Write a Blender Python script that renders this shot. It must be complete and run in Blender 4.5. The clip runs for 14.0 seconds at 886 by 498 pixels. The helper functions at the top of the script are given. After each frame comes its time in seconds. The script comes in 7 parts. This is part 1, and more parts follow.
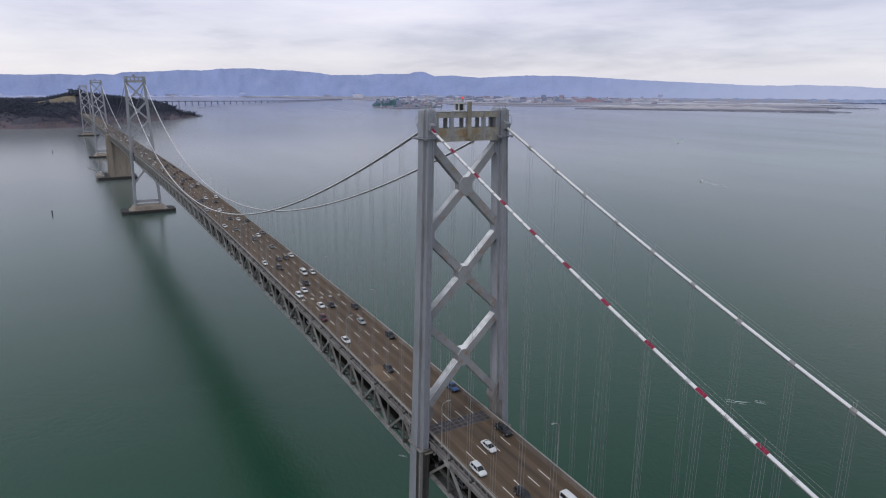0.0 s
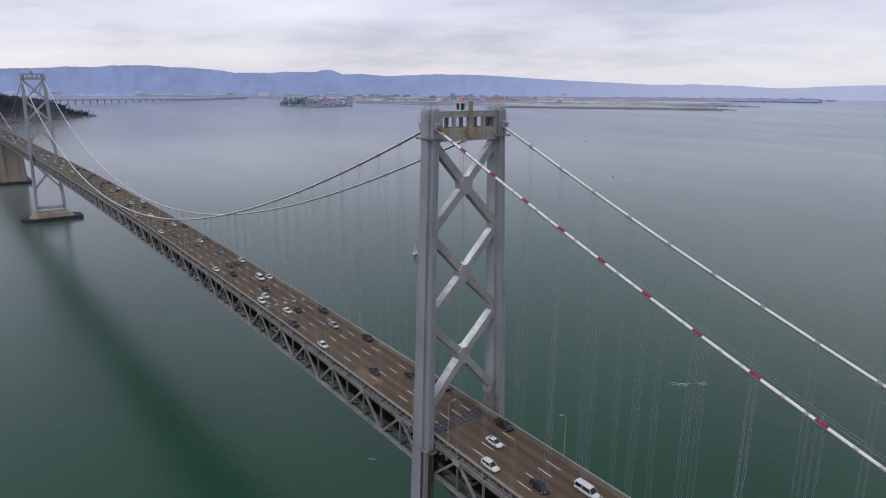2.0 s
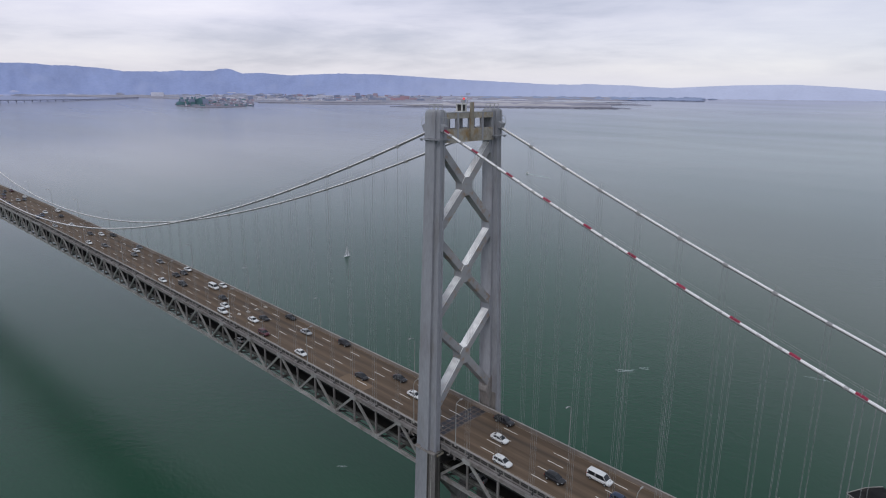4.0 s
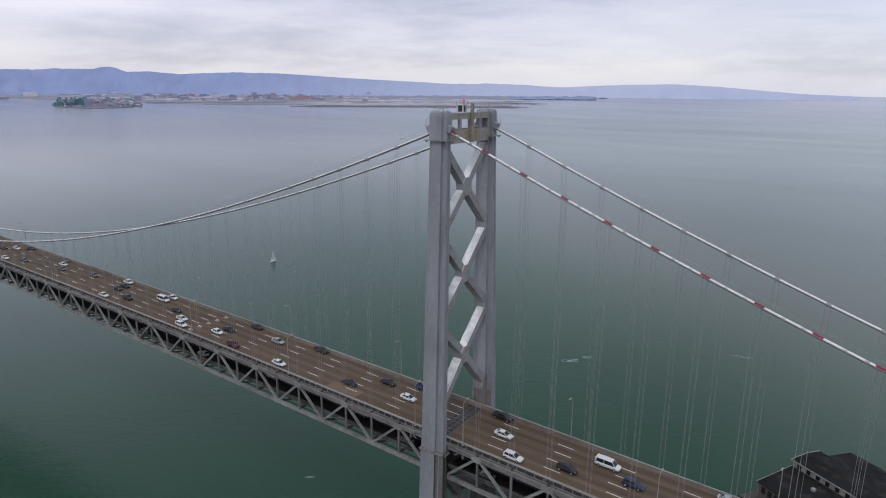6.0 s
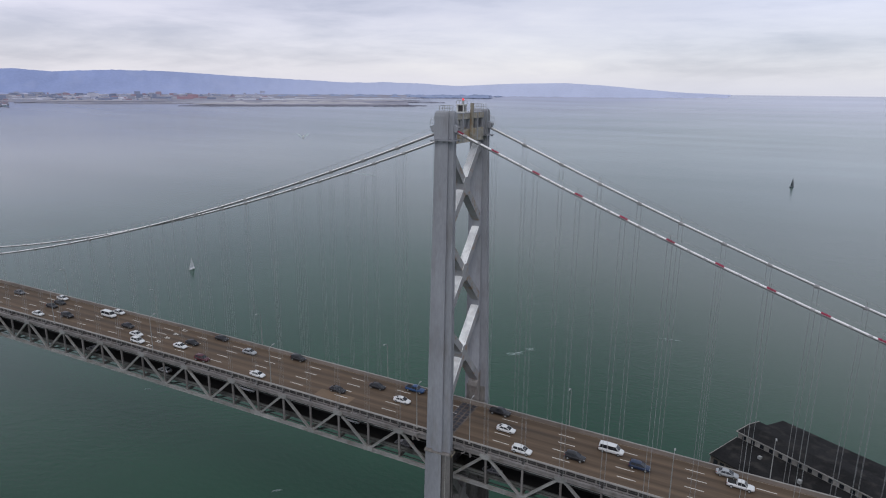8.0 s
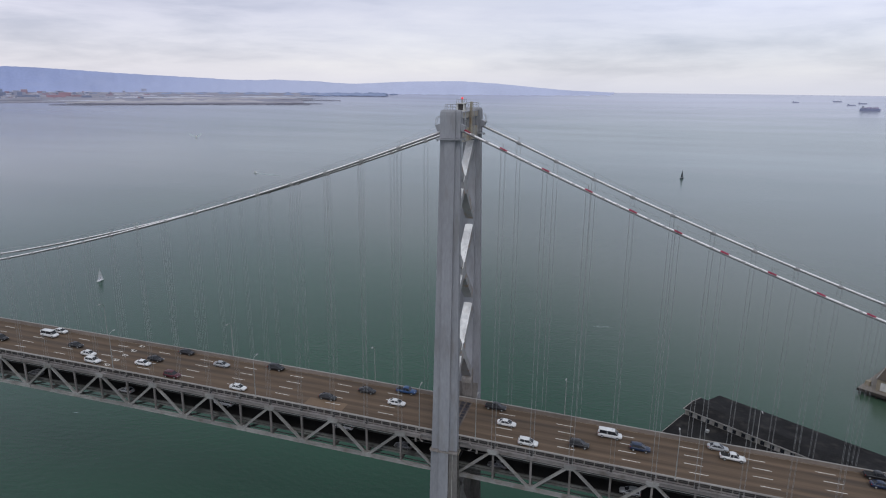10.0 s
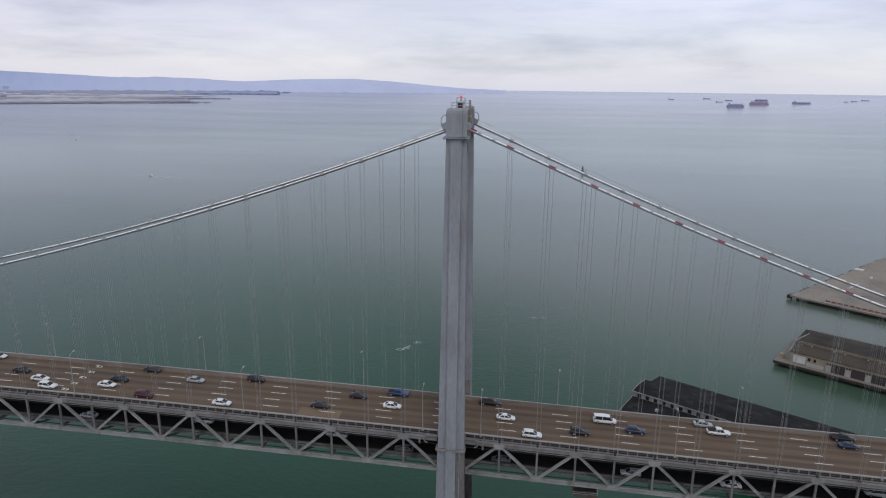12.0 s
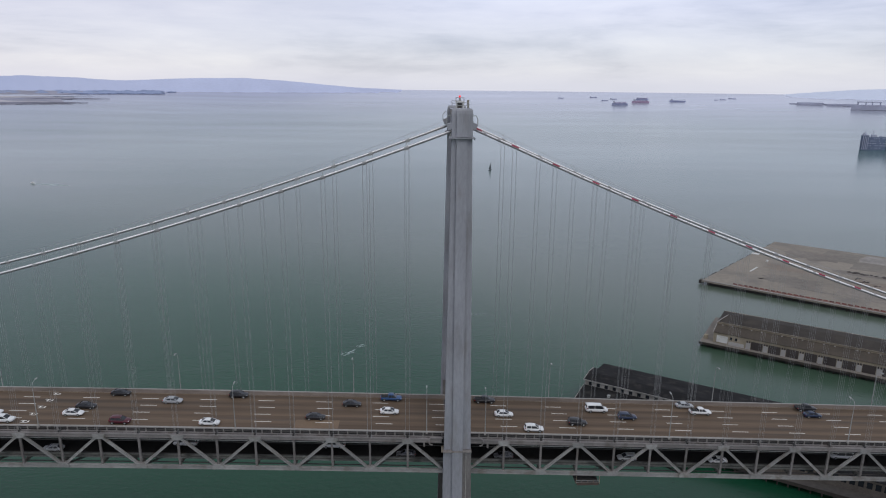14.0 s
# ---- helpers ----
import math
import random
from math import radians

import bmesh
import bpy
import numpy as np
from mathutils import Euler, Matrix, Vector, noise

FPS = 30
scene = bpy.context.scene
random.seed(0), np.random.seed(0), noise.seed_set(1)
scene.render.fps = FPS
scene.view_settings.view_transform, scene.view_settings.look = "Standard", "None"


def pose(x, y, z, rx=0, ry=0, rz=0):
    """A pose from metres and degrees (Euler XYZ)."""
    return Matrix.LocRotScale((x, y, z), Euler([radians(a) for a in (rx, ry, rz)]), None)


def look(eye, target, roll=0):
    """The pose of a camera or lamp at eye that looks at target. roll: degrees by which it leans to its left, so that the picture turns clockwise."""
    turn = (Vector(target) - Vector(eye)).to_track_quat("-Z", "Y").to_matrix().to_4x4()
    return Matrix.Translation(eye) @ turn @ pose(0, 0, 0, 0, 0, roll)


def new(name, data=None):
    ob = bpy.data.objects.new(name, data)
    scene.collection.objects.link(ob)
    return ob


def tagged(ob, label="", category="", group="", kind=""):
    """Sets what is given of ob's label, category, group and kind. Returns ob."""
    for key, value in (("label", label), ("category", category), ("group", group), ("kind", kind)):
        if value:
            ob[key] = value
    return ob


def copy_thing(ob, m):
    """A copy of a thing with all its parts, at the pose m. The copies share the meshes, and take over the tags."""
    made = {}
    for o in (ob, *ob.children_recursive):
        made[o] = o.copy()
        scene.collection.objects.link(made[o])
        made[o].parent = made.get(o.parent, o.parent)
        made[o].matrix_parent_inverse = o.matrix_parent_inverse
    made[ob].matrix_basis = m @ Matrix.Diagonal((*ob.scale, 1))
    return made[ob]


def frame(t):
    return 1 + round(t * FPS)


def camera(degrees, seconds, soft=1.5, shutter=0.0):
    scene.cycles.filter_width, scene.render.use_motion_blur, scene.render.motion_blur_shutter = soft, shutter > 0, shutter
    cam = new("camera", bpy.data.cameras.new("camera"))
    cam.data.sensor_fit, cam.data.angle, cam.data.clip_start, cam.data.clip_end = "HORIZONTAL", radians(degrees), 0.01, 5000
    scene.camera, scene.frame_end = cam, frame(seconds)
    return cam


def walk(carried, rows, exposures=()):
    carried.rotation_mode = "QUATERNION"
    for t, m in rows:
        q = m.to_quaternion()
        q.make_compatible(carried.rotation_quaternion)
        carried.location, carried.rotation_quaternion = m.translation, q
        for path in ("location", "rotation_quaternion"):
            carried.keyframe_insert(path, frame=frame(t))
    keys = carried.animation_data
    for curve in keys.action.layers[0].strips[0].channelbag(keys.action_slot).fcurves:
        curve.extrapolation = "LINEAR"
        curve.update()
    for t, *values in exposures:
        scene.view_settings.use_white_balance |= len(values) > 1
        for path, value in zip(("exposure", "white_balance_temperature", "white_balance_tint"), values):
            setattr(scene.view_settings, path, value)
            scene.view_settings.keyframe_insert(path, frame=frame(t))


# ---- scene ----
cam = camera(69.1, 14.0, soft=1.1)
# seconds, x, y, z, yaw, pitch, roll
ROWS = [
    (0.0, 123.040, -75.886, 141.197, 60.115, -14.004, 0.294),
    (0.5, 120.471, -80.150, 141.208, 58.128, -14.041, 0.340),
    (1.0, 117.721, -84.415, 141.233, 56.115, -14.064, 0.374),
    (1.5, 114.785, -88.661, 141.269, 54.078, -14.078, 0.399),
    (2.0, 111.660, -92.871, 141.313, 52.016, -14.083, 0.416),
    (2.5, 108.343, -97.027, 141.362, 49.930, -14.082, 0.427),
    (3.0, 104.833, -101.110, 141.416, 47.819, -14.078, 0.433),
    (3.5, 101.129, -105.106, 141.471, 45.684, -14.072, 0.436),
    (4.0, 97.232, -108.999, 141.526, 43.525, -14.065, 0.437),
    (4.5, 93.146, -112.773, 141.580, 41.344, -14.060, 0.437),
    (5.0, 88.872, -116.415, 141.630, 39.141, -14.056, 0.438),
    (5.5, 84.415, -119.910, 141.677, 36.916, -14.055, 0.439),
    (6.0, 79.781, -123.247, 141.718, 34.672, -14.058, 0.441),
    (6.5, 74.976, -126.412, 141.753, 32.410, -14.064, 0.445),
    (7.0, 70.009, -129.396, 141.782, 30.130, -14.075, 0.452),
    (7.5, 64.889, -132.187, 141.803, 27.834, -14.090, 0.461),
    (8.0, 59.625, -134.774, 141.817, 25.525, -14.109, 0.473),
    (8.5, 54.229, -137.150, 141.824, 23.204, -14.131, 0.486),
    (9.0, 48.714, -139.305, 141.824, 20.873, -14.156, 0.502),
    (9.5, 43.093, -141.232, 141.817, 18.534, -14.184, 0.519),
    (10.0, 37.380, -142.923, 141.804, 16.190, -14.212, 0.538),
    (10.5, 31.593, -144.373, 141.785, 13.842, -14.240, 0.556),
    (11.0, 25.748, -145.575, 141.761, 11.494, -14.266, 0.574),
    (11.5, 19.863, -146.525, 141.734, 9.149, -14.288, 0.590),
    (12.0, 13.959, -147.218, 141.705, 6.809, -14.305, 0.604),
    (12.5, 8.054, -147.651, 141.675, 4.477, -14.314, 0.613),
    (13.0, 2.172, -147.821, 141.646, 2.156, -14.312, 0.616),
    (13.5, -3.665, -147.726, 141.619, -0.149, -14.298, 0.612),
    (14.0, -9.433, -147.365, 141.598, -2.437, -14.268, 0.600),
]
walk(cam, [(t, pose(x, y, z, 90 + pitch, 0, yaw) @ pose(0, 0, 0, 0, 0, roll)) for t, x, y, z, yaw, pitch, roll in ROWS])

# ---- light ----
world = bpy.data.worlds.new("overcast_sky")
scene.world = world
world.use_nodes = True
SUN_EL, SUN_AZ = 52.0, 205.0
wt = world.node_tree
wt.nodes.clear()


def wnode(kind, **values):
    n = wt.nodes.new(kind)
    for k, v in values.items():
        n.inputs[k].default_value = v
    return n


def wmath(op, a, b=None):
    n = wt.nodes.new("ShaderNodeMath")
    n.operation = op
    for i, v in enumerate((a, b)):
        if v is None:
            continue
        if isinstance(v, (int, float)):
            n.inputs[i].default_value = v
        else:
            wt.links.new(v, n.inputs[i])
    return n.outputs[0]


def build_sky():
    out = wt.nodes.new("ShaderNodeOutputWorld")
    sky = wt.nodes.new("ShaderNodeTexSky")
    sky.sky_type = "NISHITA"
    sky.sun_disc = False
    sky.sun_elevation, sky.sun_rotation = radians(SUN_EL), radians(SUN_AZ)
    clear = wnode("ShaderNodeBackground", Strength=0.035)
    wt.links.new(sky.outputs[0], clear.inputs[0])
    # cloud deck: the view direction carried up to a flat layer
    coord = wt.nodes.new("ShaderNodeTexCoord")
    sep = wt.nodes.new("ShaderNodeSeparateXYZ")
    wt.links.new(coord.outputs["Generated"], sep.inputs[0])
    h = wmath("ADD", wmath("MAXIMUM", sep.outputs[2], 0.0), 0.28)
    comb = wt.nodes.new("ShaderNodeCombineXYZ")
    wt.links.new(wmath("DIVIDE", sep.outputs[0], h), comb.inputs[0])
    wt.links.new(wmath("DIVIDE", sep.outputs[1], h), comb.inputs[1])
    wt.links.new(wmath("MULTIPLY", sep.outputs[2], 14.0), comb.inputs[2])
    big = wnode("ShaderNodeTexNoise", Scale=0.8, Detail=5.0, Roughness=0.55, Distortion=0.3)
    small = wnode("ShaderNodeTexNoise", Scale=2.2, Detail=6.0, Roughness=0.6, Distortion=0.3)
    for n in (big, small):
        wt.links.new(comb.outputs[0], n.inputs["Vector"])
    v = wmath("ADD", wmath("MULTIPLY", big.outputs[0], 0.68), wmath("MULTIPLY", small.outputs[0], 0.32))
    ramp = wt.nodes.new("ShaderNodeValToRGB")
    ramp.color_ramp.elements[0].position, ramp.color_ramp.elements[0].color = 0.37, (0.50, 0.505, 0.62, 1)
    ramp.color_ramp.elements[1].position, ramp.color_ramp.elements[1].color = 0.64, (0.825, 0.805, 0.87, 1)
    mid = ramp.color_ramp.elements.new(0.5)
    mid.color = (0.70, 0.69, 0.79, 1)
    wt.links.new(v, ramp.inputs[0])
    # brighter, warmer strip low over the horizon
    low = wt.nodes.new("ShaderNodeMapRange")
    low.inputs[1].default_value, low.inputs[2].default_value = 0.035, 0.0
    low.interpolation_type = "SMOOTHSTEP"
    wt.links.new(sep.outputs[2], low.inputs[0])
    mix = wt.nodes.new("ShaderNodeMix")
    mix.data_type = "RGBA"
    mix.inputs[7].default_value = (0.785, 0.778, 0.89, 1)
    wt.links.new(wmath("MULTIPLY", low.outputs[0], 0.75), mix.inputs[0])
    wt.links.new(ramp.outputs[0], mix.inputs[6])
    # bluer cloud base at middle heights, duller and warmer overhead
    high = wt.nodes.new("ShaderNodeValToRGB")
    stops = high.color_ramp.elements
    stops[0].position, stops[0].color = 0.02, (1, 1, 1, 1)
    stops[1].position, stops[1].color = 0.75, (0.83, 0.88, 0.84, 1)
    for pos, c in ((0.10, (0.965, 0.94, 0.985, 1)), (0.22, (0.90, 0.925, 0.96, 1)), (0.38, (0.88, 0.915, 0.92, 1))):
        stops.new(pos).color = c
    wt.links.new(sep.outputs[2], high.inputs[0])
    tone = wt.nodes.new("ShaderNodeMix")
    tone.data_type, tone.blend_type = "RGBA", "MULTIPLY"
    tone.inputs[0].default_value = 1.0
    wt.links.new(mix.outputs[2], tone.inputs[6])
    wt.links.new(high.outputs[0], tone.inputs[7])
    # the overcast is thinner and warmer over the island than over the open bay
    side = wt.nodes.new("ShaderNodeMapRange")
    side.interpolation_type = "SMOOTHSTEP"
    side.inputs[1].default_value, side.inputs[2].default_value = -0.9, 0.1
    wt.links.new(sep.outputs[0], side.inputs[0])
    tint = wt.nodes.new("ShaderNodeMix")
    tint.data_type = "RGBA"
    tint.inputs[6].default_value, tint.inputs[7].default_value = (1.02, 1.01, 1.01, 1), (0.905, 0.925, 0.94, 1)
    wt.links.new(side.outputs[0], tint.inputs[0])
    cast = wt.nodes.new("ShaderNodeMix")
    cast.data_type, cast.blend_type = "RGBA", "MULTIPLY"
    cast.inputs[0].default_value = 1.0
    wt.links.new(tone.outputs[2], cast.inputs[6])
    wt.links.new(tint.outputs[2], cast.inputs[7])
    # above the low band the deck is thick towards the far shore and thin, bright and cool towards the open south
    bearing = wmath("ARCTAN2", sep.outputs[0], sep.outputs[1])
    turn = wt.nodes.new("ShaderNodeMapRange")
    turn.inputs[1].default_value, turn.inputs[2].default_value = -math.pi, math.pi
    wt.links.new(bearing, turn.inputs[0])
    thick = wt.nodes.new("ShaderNodeValToRGB")
    thick.color_ramp.interpolation = "EASE"
    stops = thick.color_ramp.elements
    stops[0].position, stops[0].color = 0.0, (0.5, 0.5, 0.5, 1)
    stops[1].position, stops[1].color = 1.0, (0.5, 0.5, 0.5, 1)
    for degrees, v in ((-110, 0.49), (-80, 0.50), (-66, 0.57), (-38, 0.45), (-12, 0.45), (8, 0.60), (28, 0.60), (60, 0.5)):
        stops.new((degrees + 180) / 360).color = (v, v, v, 1)
    wt.links.new(turn.outputs[0], thick.inputs[0])
    above = wt.nodes.new("ShaderNodeMapRange")
    above.interpolation_type = "SMOOTHSTEP"
    above.inputs[1].default_value, above.inputs[2].default_value = 0.05, 0.16
    wt.links.new(sep.outputs[2], above.inputs[0])
    gain = wmath("ADD", 1.0, wmath("MULTIPLY", above.outputs[0], wmath("SUBTRACT", wmath("MULTIPLY", thick.outputs[0], 2.0), 1.0)))
    cloud = wt.nodes.new("ShaderNodeBackground")
    wt.links.new(wmath("MULTIPLY", gain, 0.86), cloud.inputs["Strength"])
    wt.links.new(cast.outputs[2], cloud.inputs[0])
    add = wt.nodes.new("ShaderNodeAddShader")
    wt.links.new(clear.outputs[0], add.inputs[0])
    wt.links.new(cloud.outputs[0], add.inputs[1])
    wt.links.new(add.outputs[0], out.inputs[0])


build_sky()
sun = new("sun", bpy.data.lights.new("sun", "SUN"))
sun.data.energy, sun.data.angle, sun.data.color = 0.6, radians(20), (1.0, 0.97, 0.93)
az = radians(SUN_AZ)
sun.matrix_world = look((0, 0, 400), (-math.sin(az) * -1 * 100, math.cos(az) * -100, 400 - 100 * math.tan(radians(SUN_EL))))

# ---- materials ----
MATS = {}


def material(name, colour, rough=0.6, metal=0.0, scale=1.0, spread=0.18, dirt=None, dirt_amount=0.35, bump=0.15, stretch=(1, 1, 1), fine=6.0, per_piece=0.0, spec=0.4):
    """Paint or stone with variation at two scales, stains and fine relief, in metres."""
    if name in MATS:
        return MATS[name]
    m = bpy.data.materials.new(name)
    MATS[name] = m
    m.use_nodes = True
    nt = m.node_tree
    b = nt.nodes["Principled BSDF"]
    geo = nt.nodes.new("ShaderNodeNewGeometry")
    mp = nt.nodes.new("ShaderNodeMapping")
    mp.inputs["Scale"].default_value = stretch
    nt.links.new(geo.outputs["Position"], mp.inputs[0])

    def noise_at(s, detail=5.0):
        n = nt.nodes.new("ShaderNodeTexNoise")
        n.inputs["Scale"].default_value, n.inputs["Detail"].default_value = s, detail
        nt.links.new(mp.outputs[0], n.inputs["Vector"])
        return n.outputs[0]

    large, small = noise_at(scale * 0.35), noise_at(scale * fine)
    r = nt.nodes.new("ShaderNodeMapRange")
    r.inputs[1].default_value, r.inputs[2].default_value = 0.3, 0.7
    r.inputs[3].default_value, r.inputs[4].default_value = 1 - spread, 1 + spread
    nt.links.new(large, r.inputs[0])
    r2 = nt.nodes.new("ShaderNodeMapRange")
    r2.inputs[1].default_value, r2.inputs[2].default_value = 0.3, 0.7
    r2.inputs[3].default_value, r2.inputs[4].default_value = 1 - spread * 0.6, 1 + spread * 0.6
    nt.links.new(small, r2.inputs[0])
    mul = nt.nodes.new("ShaderNodeMath")
    mul.operation = "MULTIPLY"
    nt.links.new(r.outputs[0], mul.inputs[0])
    nt.links.new(r2.outputs[0], mul.inputs[1])
    val = mul.outputs[0]
    if per_piece:
        oi = nt.nodes.new("ShaderNodeObjectInfo")
        pr = nt.nodes.new("ShaderNodeMapRange")
        pr.inputs[3].default_value, pr.inputs[4].default_value = 1 - per_piece, 1 + per_piece
        nt.links.new(oi.outputs["Random"], pr.inputs[0])
        m2 = nt.nodes.new("ShaderNodeMath")
        m2.operation = "MULTIPLY"
        nt.links.new(val, m2.inputs[0])
        nt.links.new(pr.outputs[0], m2.inputs[1])
        val = m2.outputs[0]
    vm = nt.nodes.new("ShaderNodeVectorMath")
    vm.operation = "SCALE"
    vm.inputs[0].default_value = colour
    nt.links.new(val, vm.inputs["Scale"])
    col = vm.outputs[0]
    if dirt:
        dn = noise_at(scale * 0.9, 8.0)
        dr = nt.nodes.new("ShaderNodeMapRange")
        dr.inputs[1].default_value, dr.inputs[2].default_value = 0.52, 0.70
        dr.inputs[4].default_value = dirt_amount
        nt.links.new(dn, dr.inputs[0])
        mx = nt.nodes.new("ShaderNodeMix")
        mx.data_type = "RGBA"
        nt.links.new(dr.outputs[0], mx.inputs[0])
        nt.links.new(col, mx.inputs[6])
        mx.inputs[7].default_value = (*dirt, 1)
        col = mx.outputs[2]
    nt.links.new(col, b.inputs["Base Color"])
    b.inputs["Roughness"].default_value, b.inputs["Metallic"].default_value = rough, metal
    b.inputs["Specular IOR Level"].default_value = spec
    if bump:
        bp = nt.nodes.new("ShaderNodeBump")
        bp.inputs["Strength"].default_value, bp.inputs["Distance"].default_value = bump, 0.05
        nt.links.new(small, bp.inputs["Height"])
        nt.links.new(bp.outputs[0], b.inputs["Normal"])
    return m


STEEL = material("grey_bridge_paint", (0.31, 0.312, 0.335), 0.5, 0.0, 0.5, 0.15, (0.20, 0.18, 0.165), 0.45, 0.08, (1, 1, 0.25), 5)
TRUSS = material("truss_paint", (0.29, 0.281, 0.268), 0.55, 0.0, 0.5, 0.2, (0.15, 0.125, 0.10), 0.65, 0.08, fine=5, per_piece=0.1)
# stained steel, blackened further by the shade between the decks
DARKSTEEL = material("dark_stained_shaded_steel", (0.038, 0.036, 0.035), 0.65, 0.0, 0.5, 0.2, (0.08, 0.06, 0.05), 0.5)
RUST = material("rusty_steel", (0.34, 0.27, 0.20), 0.75, 0.0, 0.9, 0.25, (0.36, 0.20, 0.07), 0.75, 0.2, (1, 1, 0.5), 5)
# brown grime and the shade of inner leg faces in one colour
GRIMESHADE = material("grime_and_shade_on_steel", (0.235, 0.215, 0.20), 0.75, 0.0, 0.6, 0.3, (0.12, 0.085, 0.065), 0.6, 0.1, (1, 1, 0.3), 5)
STRUT = material("rust_streaked_paint", (0.36, 0.33, 0.28), 0.7, 0.0, 0.8, 0.3, (0.30, 0.175, 0.05), 0.85, 0.2, (1, 0.7, 0.5), 5)
# lower roadway: its deep shade is put into this near-black colour
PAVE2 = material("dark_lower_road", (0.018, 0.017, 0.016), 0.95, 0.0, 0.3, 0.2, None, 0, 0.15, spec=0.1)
# cable wraps start dark; their lit white tops are painted over this
CABLE = material("top_lit_white_cable_wrap", (0.22, 0.21, 0.21), 0.55, 0.0, 0.6, 0.08, (0.5, 0.46, 0.43), 0.4, 0.05)
BAND = material("cable_band_steel", (0.34, 0.33, 0.33), 0.55, 0.0, 0.8, 0.15)
RED = material("red_cover", (0.27, 0.008, 0.042), 0.5, 0.0, 1.0, 0.15)
ROPE = material("suspender_rope", (0.315, 0.32, 0.32), 0.6, 0.0, 1.0, 0.1)
ASPHALT = material("worn_deck_concrete", (0.119, 0.081, 0.053), 0.85, 0.0, 0.25, 0.14, (0.060, 0.052, 0.046), 0.55, 0.2, (0.12, 1.6, 1), 8)
PATCH = material("tan_patch", (0.19, 0.130, 0.085), 0.9, 0.0, 0.5, 0.12, None, 0, 0.2)
PAINTW = material("lane_paint", (0.84, 0.82, 0.76), 0.7, 0.0, 1.0, 0.12, (0.4, 0.37, 0.32), 0.4)
EDGEPAINT = material("worn_edge_paint", (0.36, 0.32, 0.27), 0.8, 0.0, 0.6, 0.25, (0.16, 0.125, 0.095), 0.8)
CONC = material("concrete", (0.34, 0.31, 0.275), 0.85, 0.0, 0.25, 0.15, (0.21, 0.18, 0.15), 0.5, 0.2)
BARRIER = material("barrier_concrete", (0.34, 0.32, 0.295), 0.85, 0.0, 0.3, 0.15, (0.17, 0.15, 0.13), 0.5, 0.15, (0.3, 1, 1))
FARWALL = material("road_stained_concrete", (0.20, 0.165, 0.14), 0.85, 0.0, 0.3, 0.2, (0.10, 0.08, 0.065), 0.6, 0.15, (0.3, 1, 1))
# tower grey for the far towers, lightened with painted haze
HAZESTEEL = material("hazy_far_tower_paint", (0.42, 0.42, 0.445), 0.6, 0.0, 0.1, 0.08, None, 0, 0)
PEDESTAL = material("stained_tan_concrete", (0.34, 0.285, 0.235), 0.85, 0.0, 0.15, 0.2, (0.2, 0.15, 0.12), 0.6)
WETCONC = material("tide_dark_concrete", (0.040, 0.037, 0.035), 0.7, 0.0, 0.3, 0.2)
PIERWALL = material("anchorage_concrete", (0.34, 0.29, 0.235), 0.85, 0.0, 0.06, 0.18, (0.24, 0.19, 0.14), 0.5, 0.1, (1, 1, 0.25))
GALV = material("galvanised_pole", (0.37, 0.37, 0.36), 0.5, 0.2, 1.0, 0.1)
LAMPGLASS = material("lamp_lens", (0.75, 0.75, 0.72), 0.3, 0.0, 1.0, 0.05, bump=0)
BEACON = material("red_lamp_glass", (0.28, 0.05, 0.05), 0.3, 0.0, 1.0, 0.05, bump=0)
nb = BEACON.node_tree.nodes["Principled BSDF"]
nb.inputs["Emission Color"].default_value, nb.inputs["Emission Strength"].default_value = (1.0, 0.06, 0.08, 1), 0.8
ROOF = material("tar_roof", (0.018, 0.0175, 0.018), 0.95, 0.0, 0.25, 0.4, (0.06, 0.055, 0.05), 0.6, 0.15, spec=0.15)
ROOF2 = material("grey_felt_roof", (0.078, 0.064, 0.051), 0.9, 0.0, 0.15, 0.25, (0.10, 0.08, 0.06), 0.4, 0.15, spec=0.2)
ROOF3 = material("dark_felt_roof", (0.050, 0.043, 0.037), 0.92, 0.0, 0.15, 0.3, (0.085, 0.072, 0.06), 0.5, 0.15, (1, 1, 1), spec=0.2)
SHEDWALL = material("pier_shed_wall", (0.31, 0.262, 0.19), 0.85, 0.0, 0.3, 0.2, (0.16, 0.135, 0.10), 0.5)
DARKWALL = material("dark_brown_wall", (0.10, 0.085, 0.07), 0.85, 0.0, 0.3, 0.3, (0.06, 0.05, 0.045), 0.5)
DARKAPRON = material("dark_wharf_planks", (0.085, 0.075, 0.066), 0.9, 0.0, 0.1, 0.3, (0.13, 0.11, 0.09), 0.5)
GREYWALL = material("weathered_pale_wall", (0.40, 0.385, 0.36), 0.85, 0.0, 0.3, 0.2, (0.2, 0.18, 0.16), 0.6)
CLERE = material("pale_clerestory_wall", (0.30, 0.285, 0.26), 0.85, 0.0, 0.4, 0.25, (0.15, 0.13, 0.11), 0.6)
CABLE2 = material("top_lit_grey_cable_wrap", (0.17, 0.165, 0.165), 0.6, 0.0, 0.6, 0.12, (0.28, 0.27, 0.26), 0.4, 0.05)
WHITEWALL = material("white_wall", (0.62, 0.61, 0.58), 0.8, 0.0, 0.4, 0.1, (0.36, 0.34, 0.30), 0.4)
DOORDARK = material("dark_cargo_door", (0.055, 0.045, 0.042), 0.8, 0.0, 0.5, 0.2)
GLASSD = material("dark_window_glass", (0.02, 0.022, 0.026), 0.15, 0.0, 1.0, 0.1, bump=0)
PIERDECK = material("pier_slab", (0.24, 0.208, 0.170), 0.9, 0.0, 0.045, 0.16, (0.15, 0.135, 0.125), 0.6, 0.15)
